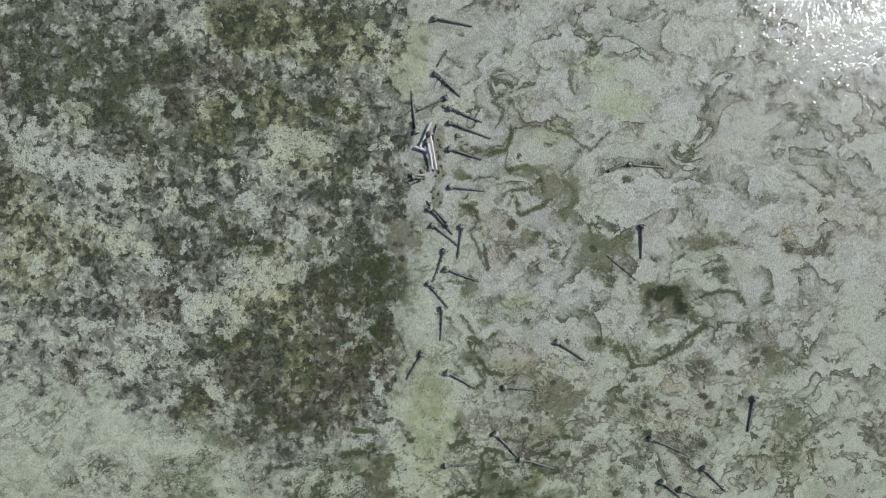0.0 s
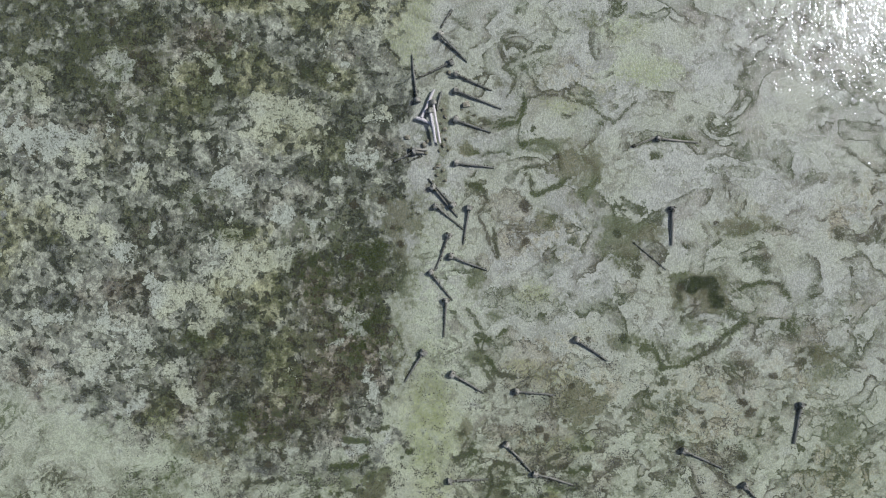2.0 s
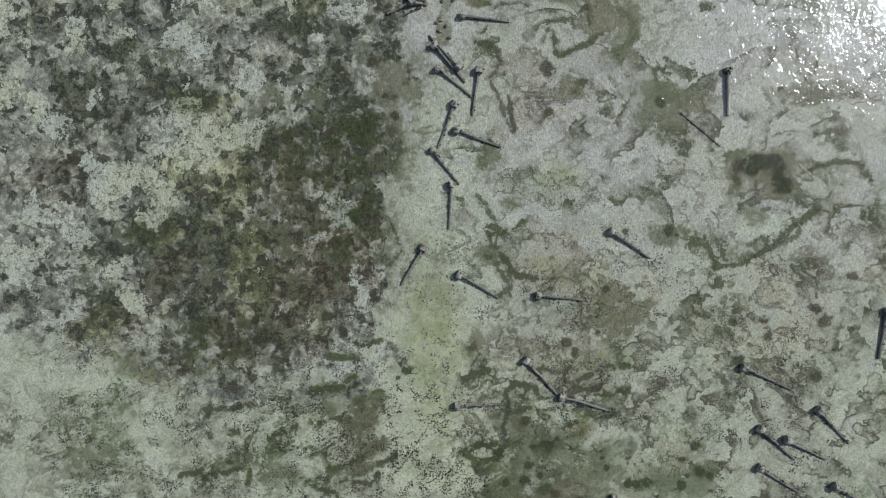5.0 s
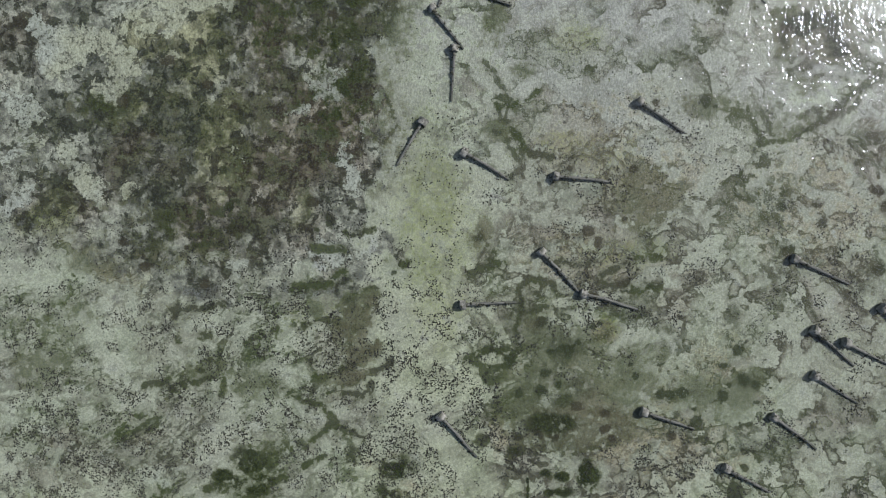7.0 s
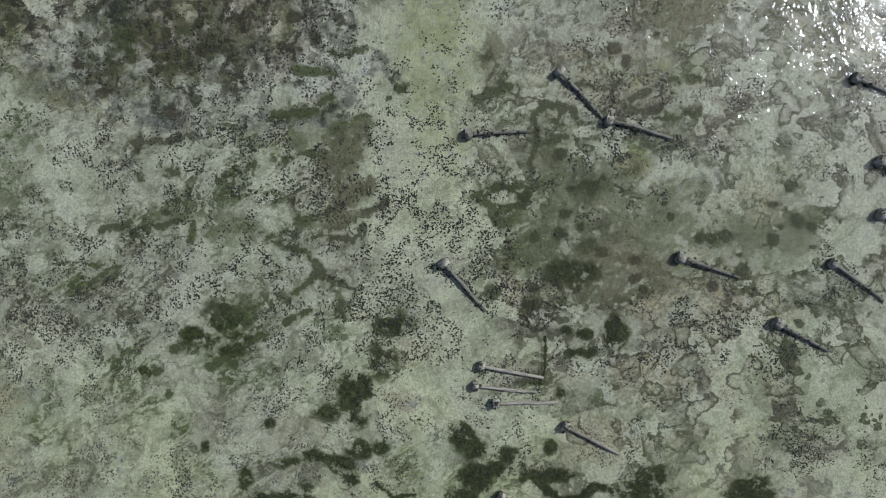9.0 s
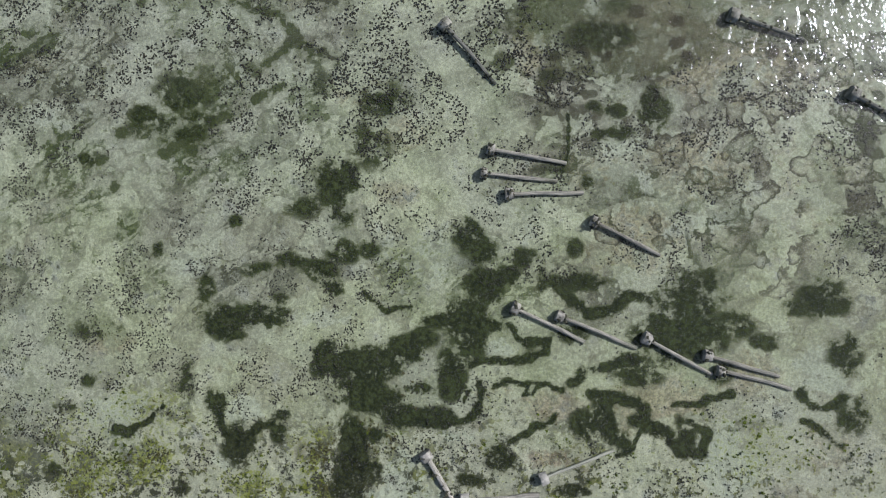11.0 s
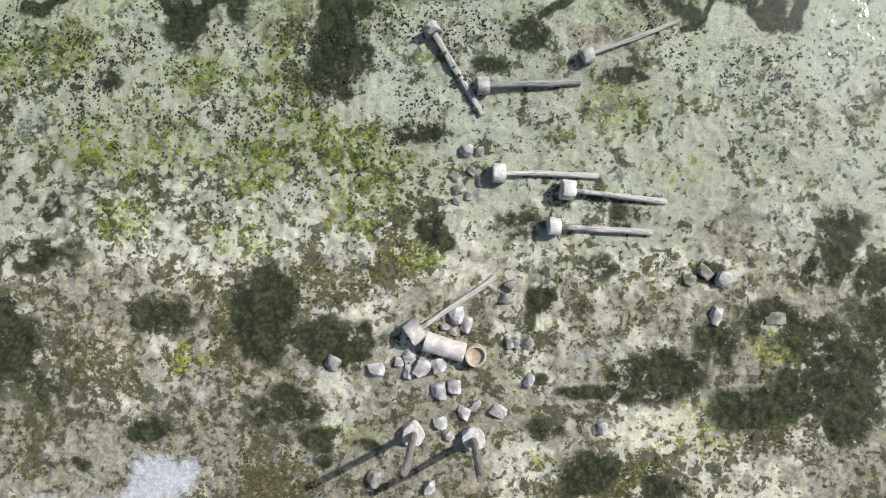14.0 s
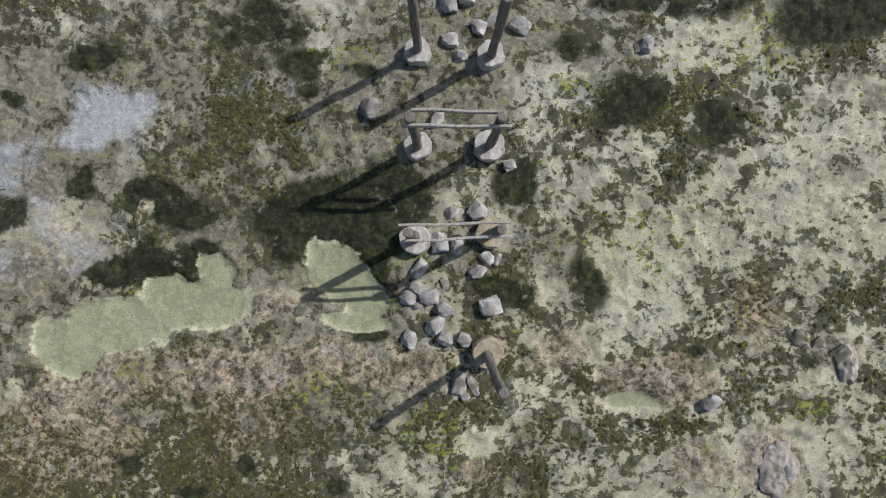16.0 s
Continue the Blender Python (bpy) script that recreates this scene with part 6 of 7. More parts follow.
def shaft(length, r0, r1, bend, seed):
    """A round pole along z from 0, tapering, slightly crooked, with a chamfered end."""
    rnd = random.Random(seed)
    tilt, n = rnd.uniform(0, 6.28), 11
    rings = []
    for i in range(n):
        f = i / (n - 1)
        s = bend * math.sin(f * math.pi) + 0.012 * math.sin(f * 9 + seed)
        rings.append((length * f, r0 + (r1 - r0) * f, s * math.cos(tilt), s * math.sin(tilt)))
    z, r, sx, sy = rings[-1]
    rings[-1] = (z - 0.02, r, sx, sy)
    rings.append((z, r * 0.82, sx, sy))
    return tube(rings, 12, 0.13, seed)


def sticks(width, depth, length, seed):
    """A sawn plank along x, edges rounded, a little warped."""
    bm = bmesh.new()
    rnd = random.Random(seed)
    c = 0.012
    outline = [(-1, -1, c, 0), (1, -1, -c, 0), (1, -1, 0, c), (1, 1, 0, -c), (1, 1, -c, 0), (-1, 1, c, 0), (-1, 1, 0, -c), (-1, -1, 0, c)]
    loops = []
    for i in range(9):
        x = length * (i / 8 - 0.5)
        dy, dz = 0.012 * math.sin(i * 1.1 + seed), 0.02 * math.sin(i * 0.45 + seed)
        loops.append([bm.verts.new((x + rnd.uniform(-0.004, 0.004), sy * width / 2 + oy + dy, sz * depth / 2 + oz + dz)) for sy, sz, oy, oz in outline])
    for a, b in zip(loops, loops[1:]):
        for i in range(8):
            bm.faces.new((a[i], a[(i + 1) % 8], b[(i + 1) % 8], b[i]))
    bm.faces.new(loops[0][::-1])
    bm.faces.new(loops[-1])
    return bm


# ---- fallen piles ----
PILE_LOOKS = {
    "wet": (WOOD_WET, CONCRETE_WET, "dark sodden wooden pile with a slimy concrete footing, lying underwater"),
    "half": (WOOD_HALF, CONCRETE_HALF, "silt-grey wooden pile with a weathered concrete footing, lying in shallows"),
    "heaped": (WOOD_HEAPED, CONCRETE_WET, "silver-grey wooden pile with a dark concrete footing, heaped on others"),
    "aground": (WOOD_AGROUND, CONCRETE_HALF, "pale grey wooden pile with a weedy concrete footing, lying in shallows"),
    "grey": (WOOD_GREY, CONCRETE_GREY, "weathered grey wooden pile with a grey concrete footing, lying on mud"),
    "silted": (WOOD_SILTED, CONCRETE_GREY, "silt-covered pale wooden pile with a concrete footing, sunk in shallows"),
    "dry": (WOOD_DRY, CONCRETE, "bleached wooden pile with a pale concrete footing, lying on mud"),
}
pile_count = 0
PILE_LINES = []


def growth(length, radius, head, rnd, spread=1.0):
    """Small clumps of weed clinging to a pile, thickest round its footing."""
    bm = bmesh.new()
    for k in range(26):
        f = spread * rnd.random() ** 1.7
        a, r = rnd.uniform(0, 6.28), (head if f < 0.07 else radius) * rnd.uniform(0.85, 1.15)
        s = rnd.uniform(0.035, 0.085)
        at = Matrix.Translation((r * math.cos(a), r * math.sin(a), f * length - 0.1)) @ pose(0, 0, 0, rnd.uniform(0, 360), rnd.uniform(0, 360), 0) @ Matrix.Diagonal((s, s * rnd.uniform(0.6, 1.3), s * rnd.uniform(0.8, 1.9), 1))
        made = bmesh.ops.create_icosphere(bm, subdivisions=1, radius=1, matrix=at)
        for v in made["verts"]:
            v.co += Vector((rnd.uniform(-1, 1), rnd.uniform(-1, 1), rnd.uniform(-1, 1))) * 0.3 * s
    return bm


def fallen_pile(hx, hy, tx, ty, look_name="wet", footing=True, lift=0.0, radius=0.10, head_size=0.0):
    """A toppled pier pile: its footing at h, its bare end at t."""
    global pile_count
    pile_count += 1
    seed = 300 + pile_count
    rnd = random.Random(seed)
    wood, concrete, label = PILE_LOOKS[look_name]
    slim, stout = {"dry": (0.082, 0.108), "half": (0.085, 0.1), "aground": (0.085, 0.1), "grey": (0.07, 0.11), "silted": (0.07, 0.1)}.get(look_name, (1.05 * radius, radius * rnd.uniform(0.8, 0.95)))
    if look_name not in ("wet", "heaped"):
        slim, stout = slim * radius / 0.1, stout * radius / 0.1
    size = {"wet": 0.305, "half": 0.265, "aground": 0.3, "silted": 0.27}.get(look_name, 0.33) * rnd.uniform(0.92, 1.08)
    size = head_size or size
    head = Vector((hx, hy, level(hx, hy) + (size - 0.07 if footing else radius * 0.7) + lift))
    tail = Vector((tx, ty, level(tx, ty) + radius * 0.55 + lift))
    way = tail - head
    PILE_LINES.append((hx, hy, tx, ty))
    thing = tagged(new("fallen_pile"), label if footing else label.split(" with ")[0] + " without footing, lying on the sea bed", "pile", "fallen pier piles")
    thing.matrix_world = Matrix.Translation(head) @ way.to_track_quat("Z", "Y").to_matrix().to_4x4() @ pose(0, 0, 0, 0, 0, rnd.uniform(0, 360))
    pole = part("pole", shaft(way.length + 0.1, slim, stout, rnd.uniform(0.0, 0.06), seed), wood, thing)
    pole.location.z = -0.1
    if footing:
        part("footing", drum(size, size * rnd.uniform(1.25, 1.42), seed), concrete, thing, "round cast concrete footing")
    if look_name in ("wet", "half", "aground"):
        weed = part("weed_growth", growth(way.length, radius, size if footing else radius, rnd, 0.12 if look_name == "half" else 1.0), WEED_GROWTH, thing)
        tagged(weed, "dark weed and shells grown on the pile", kind="stuff")
    return thing


fallen_pile(-0.47, 83.00, 3.34, 82.30, "wet")
fallen_pile(0.75, 79.73, -0.14, 78.17, "wet", footing=False)
fallen_pile(-0.24, 77.49, 2.29, 75.15, "wet")
fallen_pile(-2.13, 71.50, -2.73, 75.66, "wet")
fallen_pile(0.85, 75.06, -2.22, 73.50, "wet")
fallen_pile(1.28, 73.98, 4.60, 72.63, "wet")
fallen_pile(1.31, 72.50, 5.50, 70.99, "wet")
fallen_pile(1.37, 69.86, 4.63, 68.84, "wet")
fallen_pile(1.51, 65.94, 4.99, 65.62, "wet")
fallen_pile(-0.72, 71.30, 0.01, 67.65, "heaped", lift=0.3, radius=0.12)
fallen_pile(-0.95, 70.51, -0.39, 67.68, "heaped", lift=0.42, radius=0.13)
fallen_pile(-1.67, 70.00, -0.65, 72.47, "heaped", footing=False, lift=0.3, radius=0.13)
fallen_pile(-2.11, 69.89, -0.82, 69.39, "heaped", footing=False, lift=0.2, radius=0.15)
fallen_pile(-0.32, 70.77, 0.04, 72.39, "wet", footing=False, lift=0.1, radius=0.11)
fallen_pile(-2.53, 67.09, -1.16, 67.08, "half", footing=False, lift=0.15, radius=0.11)
fallen_pile(-2.52, 66.70, -1.44, 66.77, "half", footing=False, lift=0.15, radius=0.13)
fallen_pile(-2.23, 66.90, -4.07, 65.97, "wet", lift=0.05)
fallen_pile(-1.68, 66.52, -3.18, 65.80, "wet", footing=False, radius=0.06)
fallen_pile(1.30, 62.13, -0.95, 64.50, "wet")
fallen_pile(-0.56, 63.70, 1.79, 61.04, "wet")
fallen_pile(-0.24, 62.01, 2.34, 59.96, "wet")
fallen_pile(2.79, 61.95, 2.36, 58.62, "wet")
fallen_pile(1.01, 59.40, -0.14, 56.15, "wet")
fallen_pile(1.25, 57.51, 4.58, 56.32, "wet")
fallen_pile(-0.54, 56.02, 1.52, 53.47, "wet")
fallen_pile(0.91, 53.46, 0.77, 50.11, "wet")
fallen_pile(-1.02, 48.74, -2.67, 45.94, "wet")
fallen_pile(1.63, 46.81, 4.56, 45.13, "wet")
fallen_pile(7.51, 45.38, 11.16, 45.08, "wet")
fallen_pile(6.66, 40.53, 9.16, 37.95, "wet")
fallen_pile(9.37, 37.87, 12.90, 36.92, "wet")
fallen_pile(1.67, 37.08, 5.14, 37.25, "wet")
fallen_pile(12.82, 50.20, 15.78, 48.31, "wet")
fallen_pile(22.89, 40.29, 26.50, 38.73, "wet")
fallen_pile(28.56, 37.22, 30.96, 34.75, "wet")
fallen_pile(24.21, 35.74, 26.89, 33.48, "wet")
fallen_pile(26.22, 34.96, 29.30, 33.51, "wet")
fallen_pile(24.29, 32.84, 27.21, 31.06, "wet")
fallen_pile(29.94, 31.50, 32.94, 30.00, "wet")
fallen_pile(21.70, 30.13, 24.55, 28.08, "wet")
fallen_pile(18.66, 26.82, 21.57, 25.30, "wet")
fallen_pile(13.37, 30.37, 16.66, 29.28, "wet")
fallen_pile(0.37, 29.94, 2.73, 27.29, "wet")
fallen_pile(2.50, 24.29, 5.94, 23.68, "half")
fallen_pile(2.18, 23.20, 5.54, 22.86, "half")
fallen_pile(3.33, 22.27, 6.71, 22.34, "half")
fallen_pile(7.17, 21.04, 10.17, 19.52, "half")
fallen_pile(3.63, 17.10, 6.79, 15.60, "half")
fallen_pile(5.63, 16.76, 9.13, 15.33, "half")
fallen_pile(9.52, 15.79, 12.49, 14.19, "half")
fallen_pile(12.22, 15.04, 15.46, 14.14, "half")
fallen_pile(12.79, 14.36, 16.02, 13.57, "half")
fallen_pile(-0.34, 10.43, 1.40, 7.52, "aground", radius=0.125)
fallen_pile(1.42, 8.48, 4.77, 8.68, "grey", radius=0.13)
fallen_pile(4.95, 9.51, 8.14, 10.75, "silted", radius=0.09)
fallen_pile(1.95, 5.49, 5.33, 5.44, "dry")
fallen_pile(4.25, 4.92, 7.60, 4.55, "dry")
fallen_pile(3.79, 3.69, 7.12, 3.51, "dry", radius=0.11)
fallen_pile(-0.85, 0.18, 1.84, 2.01, "dry", head_size=0.4)
fallen_pile(17.65, 67.92, 19.72, 68.84, "half", footing=False)
fallen_pile(19.84, 68.67, 23.53, 68.41, "half")
fallen_pile(21.32, 62.38, 21.43, 59.01, "half", radius=0.15)
fallen_pile(17.97, 59.11, 20.92, 56.72, "wet", footing=False, radius=0.05)
fallen_pile(33.63, 44.75, 33.10, 41.10, "wet", radius=0.15)


# ---- the standing bents ----
def pier_post(x, y, lean_x, lean_y, height, concrete=CONCRETE, size=0.38, radius=0.125):
    global pile_count
    pile_count += 1
    z = level(x, y)
    thing = tagged(new("pier_post"), "upright weathered wooden pier post set in a concrete footing", "post", "standing pier posts")
    thing.location = (x, y, z - 0.1)
    foot = part("footing", drum(size, 0.5, 500 + pile_count), concrete, thing, "round cast concrete footing, chipped rim")
    foot.location.z = 0.2
    pole = part("pole", shaft(height, radius, radius * 0.92, 0.04, 520 + pile_count), WOOD_POST, thing)
    pole.location.z = 0.1
    pole.rotation_euler = (radians(-lean_y), radians(lean_x), 0)
    return thing


pier_post(-0.90, -3.23, 0.5, 0.5, 3.95)
pier_post(1.10, -3.37, 1.5, -0.5, 3.8)
pier_post(-0.90, -5.83, 0.0, 0.0, 3.5)
pier_post(1.05, -5.84, 1.0, 0.0, 3.5, size=0.42)
pier_post(-0.98, -8.36, 0.5, 0.0, 3.4, size=0.42)
pier_post(1.06, -8.22, 0.5, -1.0, 3.4, concrete=CONCRETE_OCHRE, size=0.4)
pier_post(0.98, -11.43, 2.0, -6.0, 3.5, concrete=CONCRETE_OCHRE, size=0.42)


def crossbeam(x, y, z, length, turn, width=0.06, depth=0.17):
    global pile_count
    pile_count += 1
    thing = part("crossbeam", sticks(width, depth, length, 40 + pile_count), WOOD_BEAM, None)
    thing.matrix_world = pose(x, y, z, 0, 0, turn)
    return tagged(thing, "bleached plank crossbeam bolted beside two pier posts", "beam", "crossbeams of the pier")


crossbeam(0.08, -5.66, 3.32, 1.9, -2.5)
crossbeam(0.14, -5.99, 3.28, 2.4, -1.0)
crossbeam(0.06, -8.14, 3.2, 2.45, 1.5)
crossbeam(0.16, -8.46, 3.15, 2.4, 2.5)


# ---- the cast cylinder and the ring beside it ----
def cast_cylinder(x0, y0, x1, y1, radius):
    thing_at = Vector(((x0 + x1) / 2, (y0 + y1) / 2, level((x0 + x1) / 2, (y0 + y1) / 2) + radius * 0.8))
    way = Vector((x1 - x0, y1 - y0, -0.02))
    h = way.length / 2
    rings = [(-h, radius * 0.7, 0, 0), (-h, radius * 0.95, 0, 0), (-h + 0.03, radius, 0, 0)]
    rings += [(-h + (i + 1) * 2 * h / 12, radius * (1.0 + 0.012 * (-1) ** i), 0, 0) for i in range(11)]
    rings += [(h - 0.03, radius, 0, 0), (h, radius * 0.94, 0, 0), (h, radius * 0.7, 0, 0)]
    ob = part("concrete_cylinder", tube(rings, 28, 0.035, 77), CONCRETE_PINK, None)
    ob.matrix_world = Matrix.Translation(thing_at) @ way.to_track_quat("Z", "Y").to_matrix().to_4x4()
    return tagged(ob, "long ribbed concrete cylinder lying among loose stones", "cylinder")


def cast_ring(x, y, radius, hole, height):
    bm = bmesh.new()
    outline = [(radius * 0.96, 0), (radius, 0.03), (radius * 0.99, height - 0.04), (radius * 0.95, height), (hole * 1.08, height), (hole, height - 0.03), (hole * 0.94, height * 0.8), (hole * 0.3, height * 0.74)]
    loops = []
    for r, z in outline:
        loops.append([bm.verts.new((r * math.cos(a) * (1 + 0.03 * math.sin(3 * a)), r * math.sin(a), z + 0.012 * math.sin(2 * a + r * 9))) for a in [2 * math.pi * i / 28 for i in range(28)]])
    for a, b in zip(loops, loops[1:]):
        for i in range(28):
            bm.faces.new((a[i], a[(i + 1) % 28], b[(i + 1) % 28], b[i]))
    bm.faces.new(loops[0][::-1])
    bm.faces.new(loops[-1])
    ob = part("concrete_ring", bm, CONCRETE_OCHRE, None)
    ob.location = (x, y, level(x, y) - 0.08)
    return tagged(ob, "hollow round concrete footing ring without its post", "footing")


cast_cylinder(-0.53, -0.13, 0.80, -0.53, 0.33)
cast_ring(1.17, -0.60, 0.37, 0.27, 0.62)


# ---- loose stones ----
stone_count = 0


def stone(x, y, wide, deep, material=STONE, label="pale squared stone lying on weedy mud", tall=0.75):
    """A roughly squared block with broken corners."""
    global stone_count
    stone_count += 1
    rnd = random.Random(900 + stone_count)
    bm = bmesh.new()
    bmesh.ops.create_cube(bm, size=2)
    bmesh.ops.subdivide_edges(bm, edges=bm.edges, cuts=7, use_grid_fill=True)
    wide, deep = 0.9 * wide, 0.9 * deep
    high = min(wide, deep) * tall
    off = Vector((rnd.uniform(0, 50), rnd.uniform(0, 50), rnd.uniform(0, 50)))
    square = rnd.uniform(0.84, 1.0)
    cuts = [(Vector((rnd.uniform(-1, 1), rnd.uniform(-1, 1), rnd.uniform(0.0, 0.8))).normalized(), rnd.uniform(0.78, 1.1)) for _ in range(7)]
    for v in bm.verts:
        p = v.co.copy()
        q = p.normalized() * 1.18 * (1 - square) + p * square * 0.98
        for n, d in cuts:
            over = q.dot(n) - d
            if over > 0:
                q -= n * over
        q *= 1 + 0.1 * noise.noise(q * 1.1 + off) + 0.09 * noise.noise(q * 3.6 + off) + 0.05 * noise.noise(q * 8 + off)
        gully = abs(noise.noise(q * 1.9 - off))
        q *= 1 - 0.12 * max(0.0, 1 - gully / 0.07)
        v.co = (q.x * wide / 2, q.y * deep / 2, q.z * high / 2)
    ob = part("stone", bm, material, None)
    ob.matrix_world = pose(x, y, level(x, y) + high * 0.3, rnd.uniform(-12, 12), rnd.uniform(-12, 12), rnd.uniform(-40, 40))
    return tagged(ob, label, "stone", "loose stones along the pier")


stone(0.55, 0.69, 0.57, 0.65)
stone(0.87, 0.40, 0.42, 0.57)
stone(0.15, 0.33, 0.38, 0.27)
stone(0.42, 0.16, 0.31, 0.25)
stone(2.34, 1.69, 0.46, 0.42, STONE_GREY, "grey weathered stone half sunk in weedy mud")
stone(2.18, 1.27, 0.46, 0.42, STONE_GREY, "grey weathered stone half sunk in weedy mud")
stone(2.28, -0.18, 0.27, 0.53, STONE_GREY, "grey weathered stone half sunk in weedy mud")
stone(2.53, -0.25, 0.23, 0.34, STONE_GREY, "grey weathered stone half sunk in weedy mud")
stone(2.93, -0.22, 0.50, 0.38, STONE_GREY, "grey weathered stone half sunk in weedy mud")
stone(2.98, -1.46, 0.34, 0.50)
stone(-3.63, -0.91, 0.53, 0.50, STONE_GREY, "grey weathered stone half sunk in weedy mud")
stone(-2.12, -1.13, 0.53, 0.57)
stone(-1.10, -0.69, 0.46, 0.46)
stone(-1.06, -1.20, 0.42, 0.53)
stone(-0.59, -1.03, 0.57, 0.65)
stone(-0.05, -0.96, 0.53, 0.53)
stone(-0.05, -1.84, 0.53, 0.65)
stone(0.48, -1.66, 0.53, 0.50)
stone(1.16, -2.33, 0.53, 0.27)
stone(0.77, -2.53, 0.50, 0.42)
stone(1.95, -2.47, 0.61, 0.46)
stone(0.01, -2.89, 0.53, 0.46)
stone(0.28, -3.34, 0.38, 0.34)
stone(-0.35, -5.02, 0.38, 0.50)
stone(1.61, -6.33, 0.34, 0.34)
stone(9.45, 1.94, 0.53, 0.61)
stone(9.21, 0.72, 0.42, 0.65)
stone(5.40, -3.03, 0.42, 0.46)
stone(0.88, 6.32, 0.50, 0.50)
stone(1.30, 6.27, 0.34, 0.38, STONE_GREY, "grey silted stone lying in the shallows", 0.5)
stone(0.47, 5.44, 0.38, 0.34, STONE_GREY, "grey silted stone lying in the shallows", 0.5)
stone(1.35, 5.22, 0.38, 0.34, STONE_GREY, "grey silted stone lying in the shallows", 0.5)
stone(0.51, 4.52, 0.34, 0.31, STONE_GREY, "grey silted stone lying in the shallows", 0.5)
stone(0.62, 5.0, 0.44, 0.34, STONE_GREY, "grey silted stone lying in the shallows", 0.5)
stone(1.05, 5.62, 0.36, 0.3, STONE_GREY, "grey silted stone lying in the shallows", 0.5)
stone(0.9, 4.75, 0.3, 0.34, STONE_GREY, "grey silted stone lying in the shallows", 0.5)
stone(-1.41, -0.85, 0.38, 0.34)
stone(-2.21, -4.75, 0.55, 0.65, STONE_GREY, "grey weathered stone half sunk in weedy mud")
stone(0.03, -7.61, 0.36, 0.33)
stone(0.73, -7.61, 0.55, 0.52)
stone(-0.31, -8.44, 0.49, 0.62)
stone(0.18, -8.57, 0.36, 0.49)
stone(-0.85, -9.17, 0.39, 0.65)
stone(0.98, -8.88, 0.39, 0.46)
stone(1.25, -8.91, 0.20, 0.39)
stone(0.75, -9.25, 0.52, 0.39)
stone(-0.95, -9.66, 0.42, 0.33)
stone(-1.18, -9.96, 0.49, 0.42)
stone(-0.58, -9.96, 0.55, 0.46)
stone(-0.16, -9.57, 0.23, 0.33)
stone(-0.18, -10.28, 0.55, 0.46)
stone(-0.44, -10.71, 0.52, 0.62)
stone(-0.15, -11.05, 0.46, 0.46)
stone(-1.13, -11.08, 0.46, 0.49)
stone(0.36, -11.12, 0.39, 0.46)
stone(1.07, -10.19, 0.62, 0.55)
stone(0.25, -12.28, 0.46, 0.72, STONE_GREY, "flat grey stone slab lying beside a pier footing", 0.4)
stone(0.60, -12.36, 0.30, 0.68, STONE_GREY, "flat grey stone slab lying beside a pier footing", 0.4)
stone(0.36, -12.64, 0.29, 0.23)
stone(-0.93, -10.17, 0.33, 0.23)
stone(1.61, -6.36, 0.33, 0.29)
stone(6.99, -12.81, 0.49, 0.52)
stone(-0.14, -15.02, 0.16, 0.13)
stone(2.29, 71.31, 0.75, 0.60, STONE_DARK, "small dark weedy stone on the sandy sea bed")
stone(-2.96, 68.17, 0.60, 0.44, STONE_DARK, "small dark weedy stone on the sandy sea bed")
stone(0.18, 70.76, 0.35, 0.30, STONE_DARK, "small dark weedy stone on the sandy sea bed")
stone(0.44, 70.18, 0.40, 0.30, STONE_DARK, "small dark weedy stone on the sandy sea bed")
stone(0.06, 69.53, 0.30, 0.22, STONE_DARK, "small dark weedy stone on the sandy sea bed")
stone(0.37, 69.00, 0.45, 0.39, STONE_DARK, "small dark weedy stone on the sandy sea bed")
stone(-0.01, 68.54, 0.35, 0.37, STONE_DARK, "small dark weedy stone on the sandy sea bed")
stone(0.54, 68.11, 0.35, 0.36, STONE_DARK, "small dark weedy stone on the sandy sea bed")
stone(0.31, 67.52, 0.40, 0.40, STONE_DARK, "small dark weedy stone on the sandy sea bed")
stone(0.81, 67.14, 0.35, 0.28, STONE_DARK, "small dark weedy stone on the sandy sea bed")
stone(-0.03, 67.02, 0.30, 0.27, STONE_DARK, "small dark weedy stone on the sandy sea bed")
stone(-0.09, 65.73, 0.45, 0.36, STONE_DARK, "small dark weedy stone on the sandy sea bed")
stone(0.32, 65.25, 0.40, 0.31, STONE_DARK, "small dark weedy stone on the sandy sea bed")
stone(-0.17, 64.84, 0.40, 0.30, STONE_DARK, "small dark weedy stone on the sandy sea bed")
stone(0.58, 64.37, 0.35, 0.28, STONE_DARK, "small dark weedy stone on the sandy sea bed")
stone(-0.43, 65.43, 0.30, 0.32, STONE_DARK, "small dark weedy stone on the sandy sea bed")
stone(-1.47, 67.52, 0.50, 0.52, STONE_DARK, "small dark weedy stone on the sandy sea bed")
stone(-1.13, 67.87, 0.35, 0.36, STONE_DARK, "small dark weedy stone on the sandy sea bed")
stone(0.69, 74.12, 0.40, 0.41, STONE_DARK, "small dark weedy stone on the sandy sea bed")
stone(-1.20, 66.79, 0.40, 0.31, STONE_DARK, "small dark weedy stone on the sandy sea bed")
stone(-2.37, 74.04, 0.30, 0.25, STONE_DARK, "small dark weedy stone on the sandy sea bed")
OUTCROP = "rough low crusted reef rock rising from the flat"
stone(10.52, -11.52, 0.53, 0.47, STONE_DARK, OUTCROP, 0.3)
stone(9.99, -11.19, 0.40, 0.37, STONE_DARK, OUTCROP, 0.3)
stone(9.38, -11.06, 0.34, 0.47, STONE_DARK, OUTCROP, 0.3)
stone(-4.08, -10.28, 0.53, 0.31, STONE_DARK, OUTCROP, 0.3)
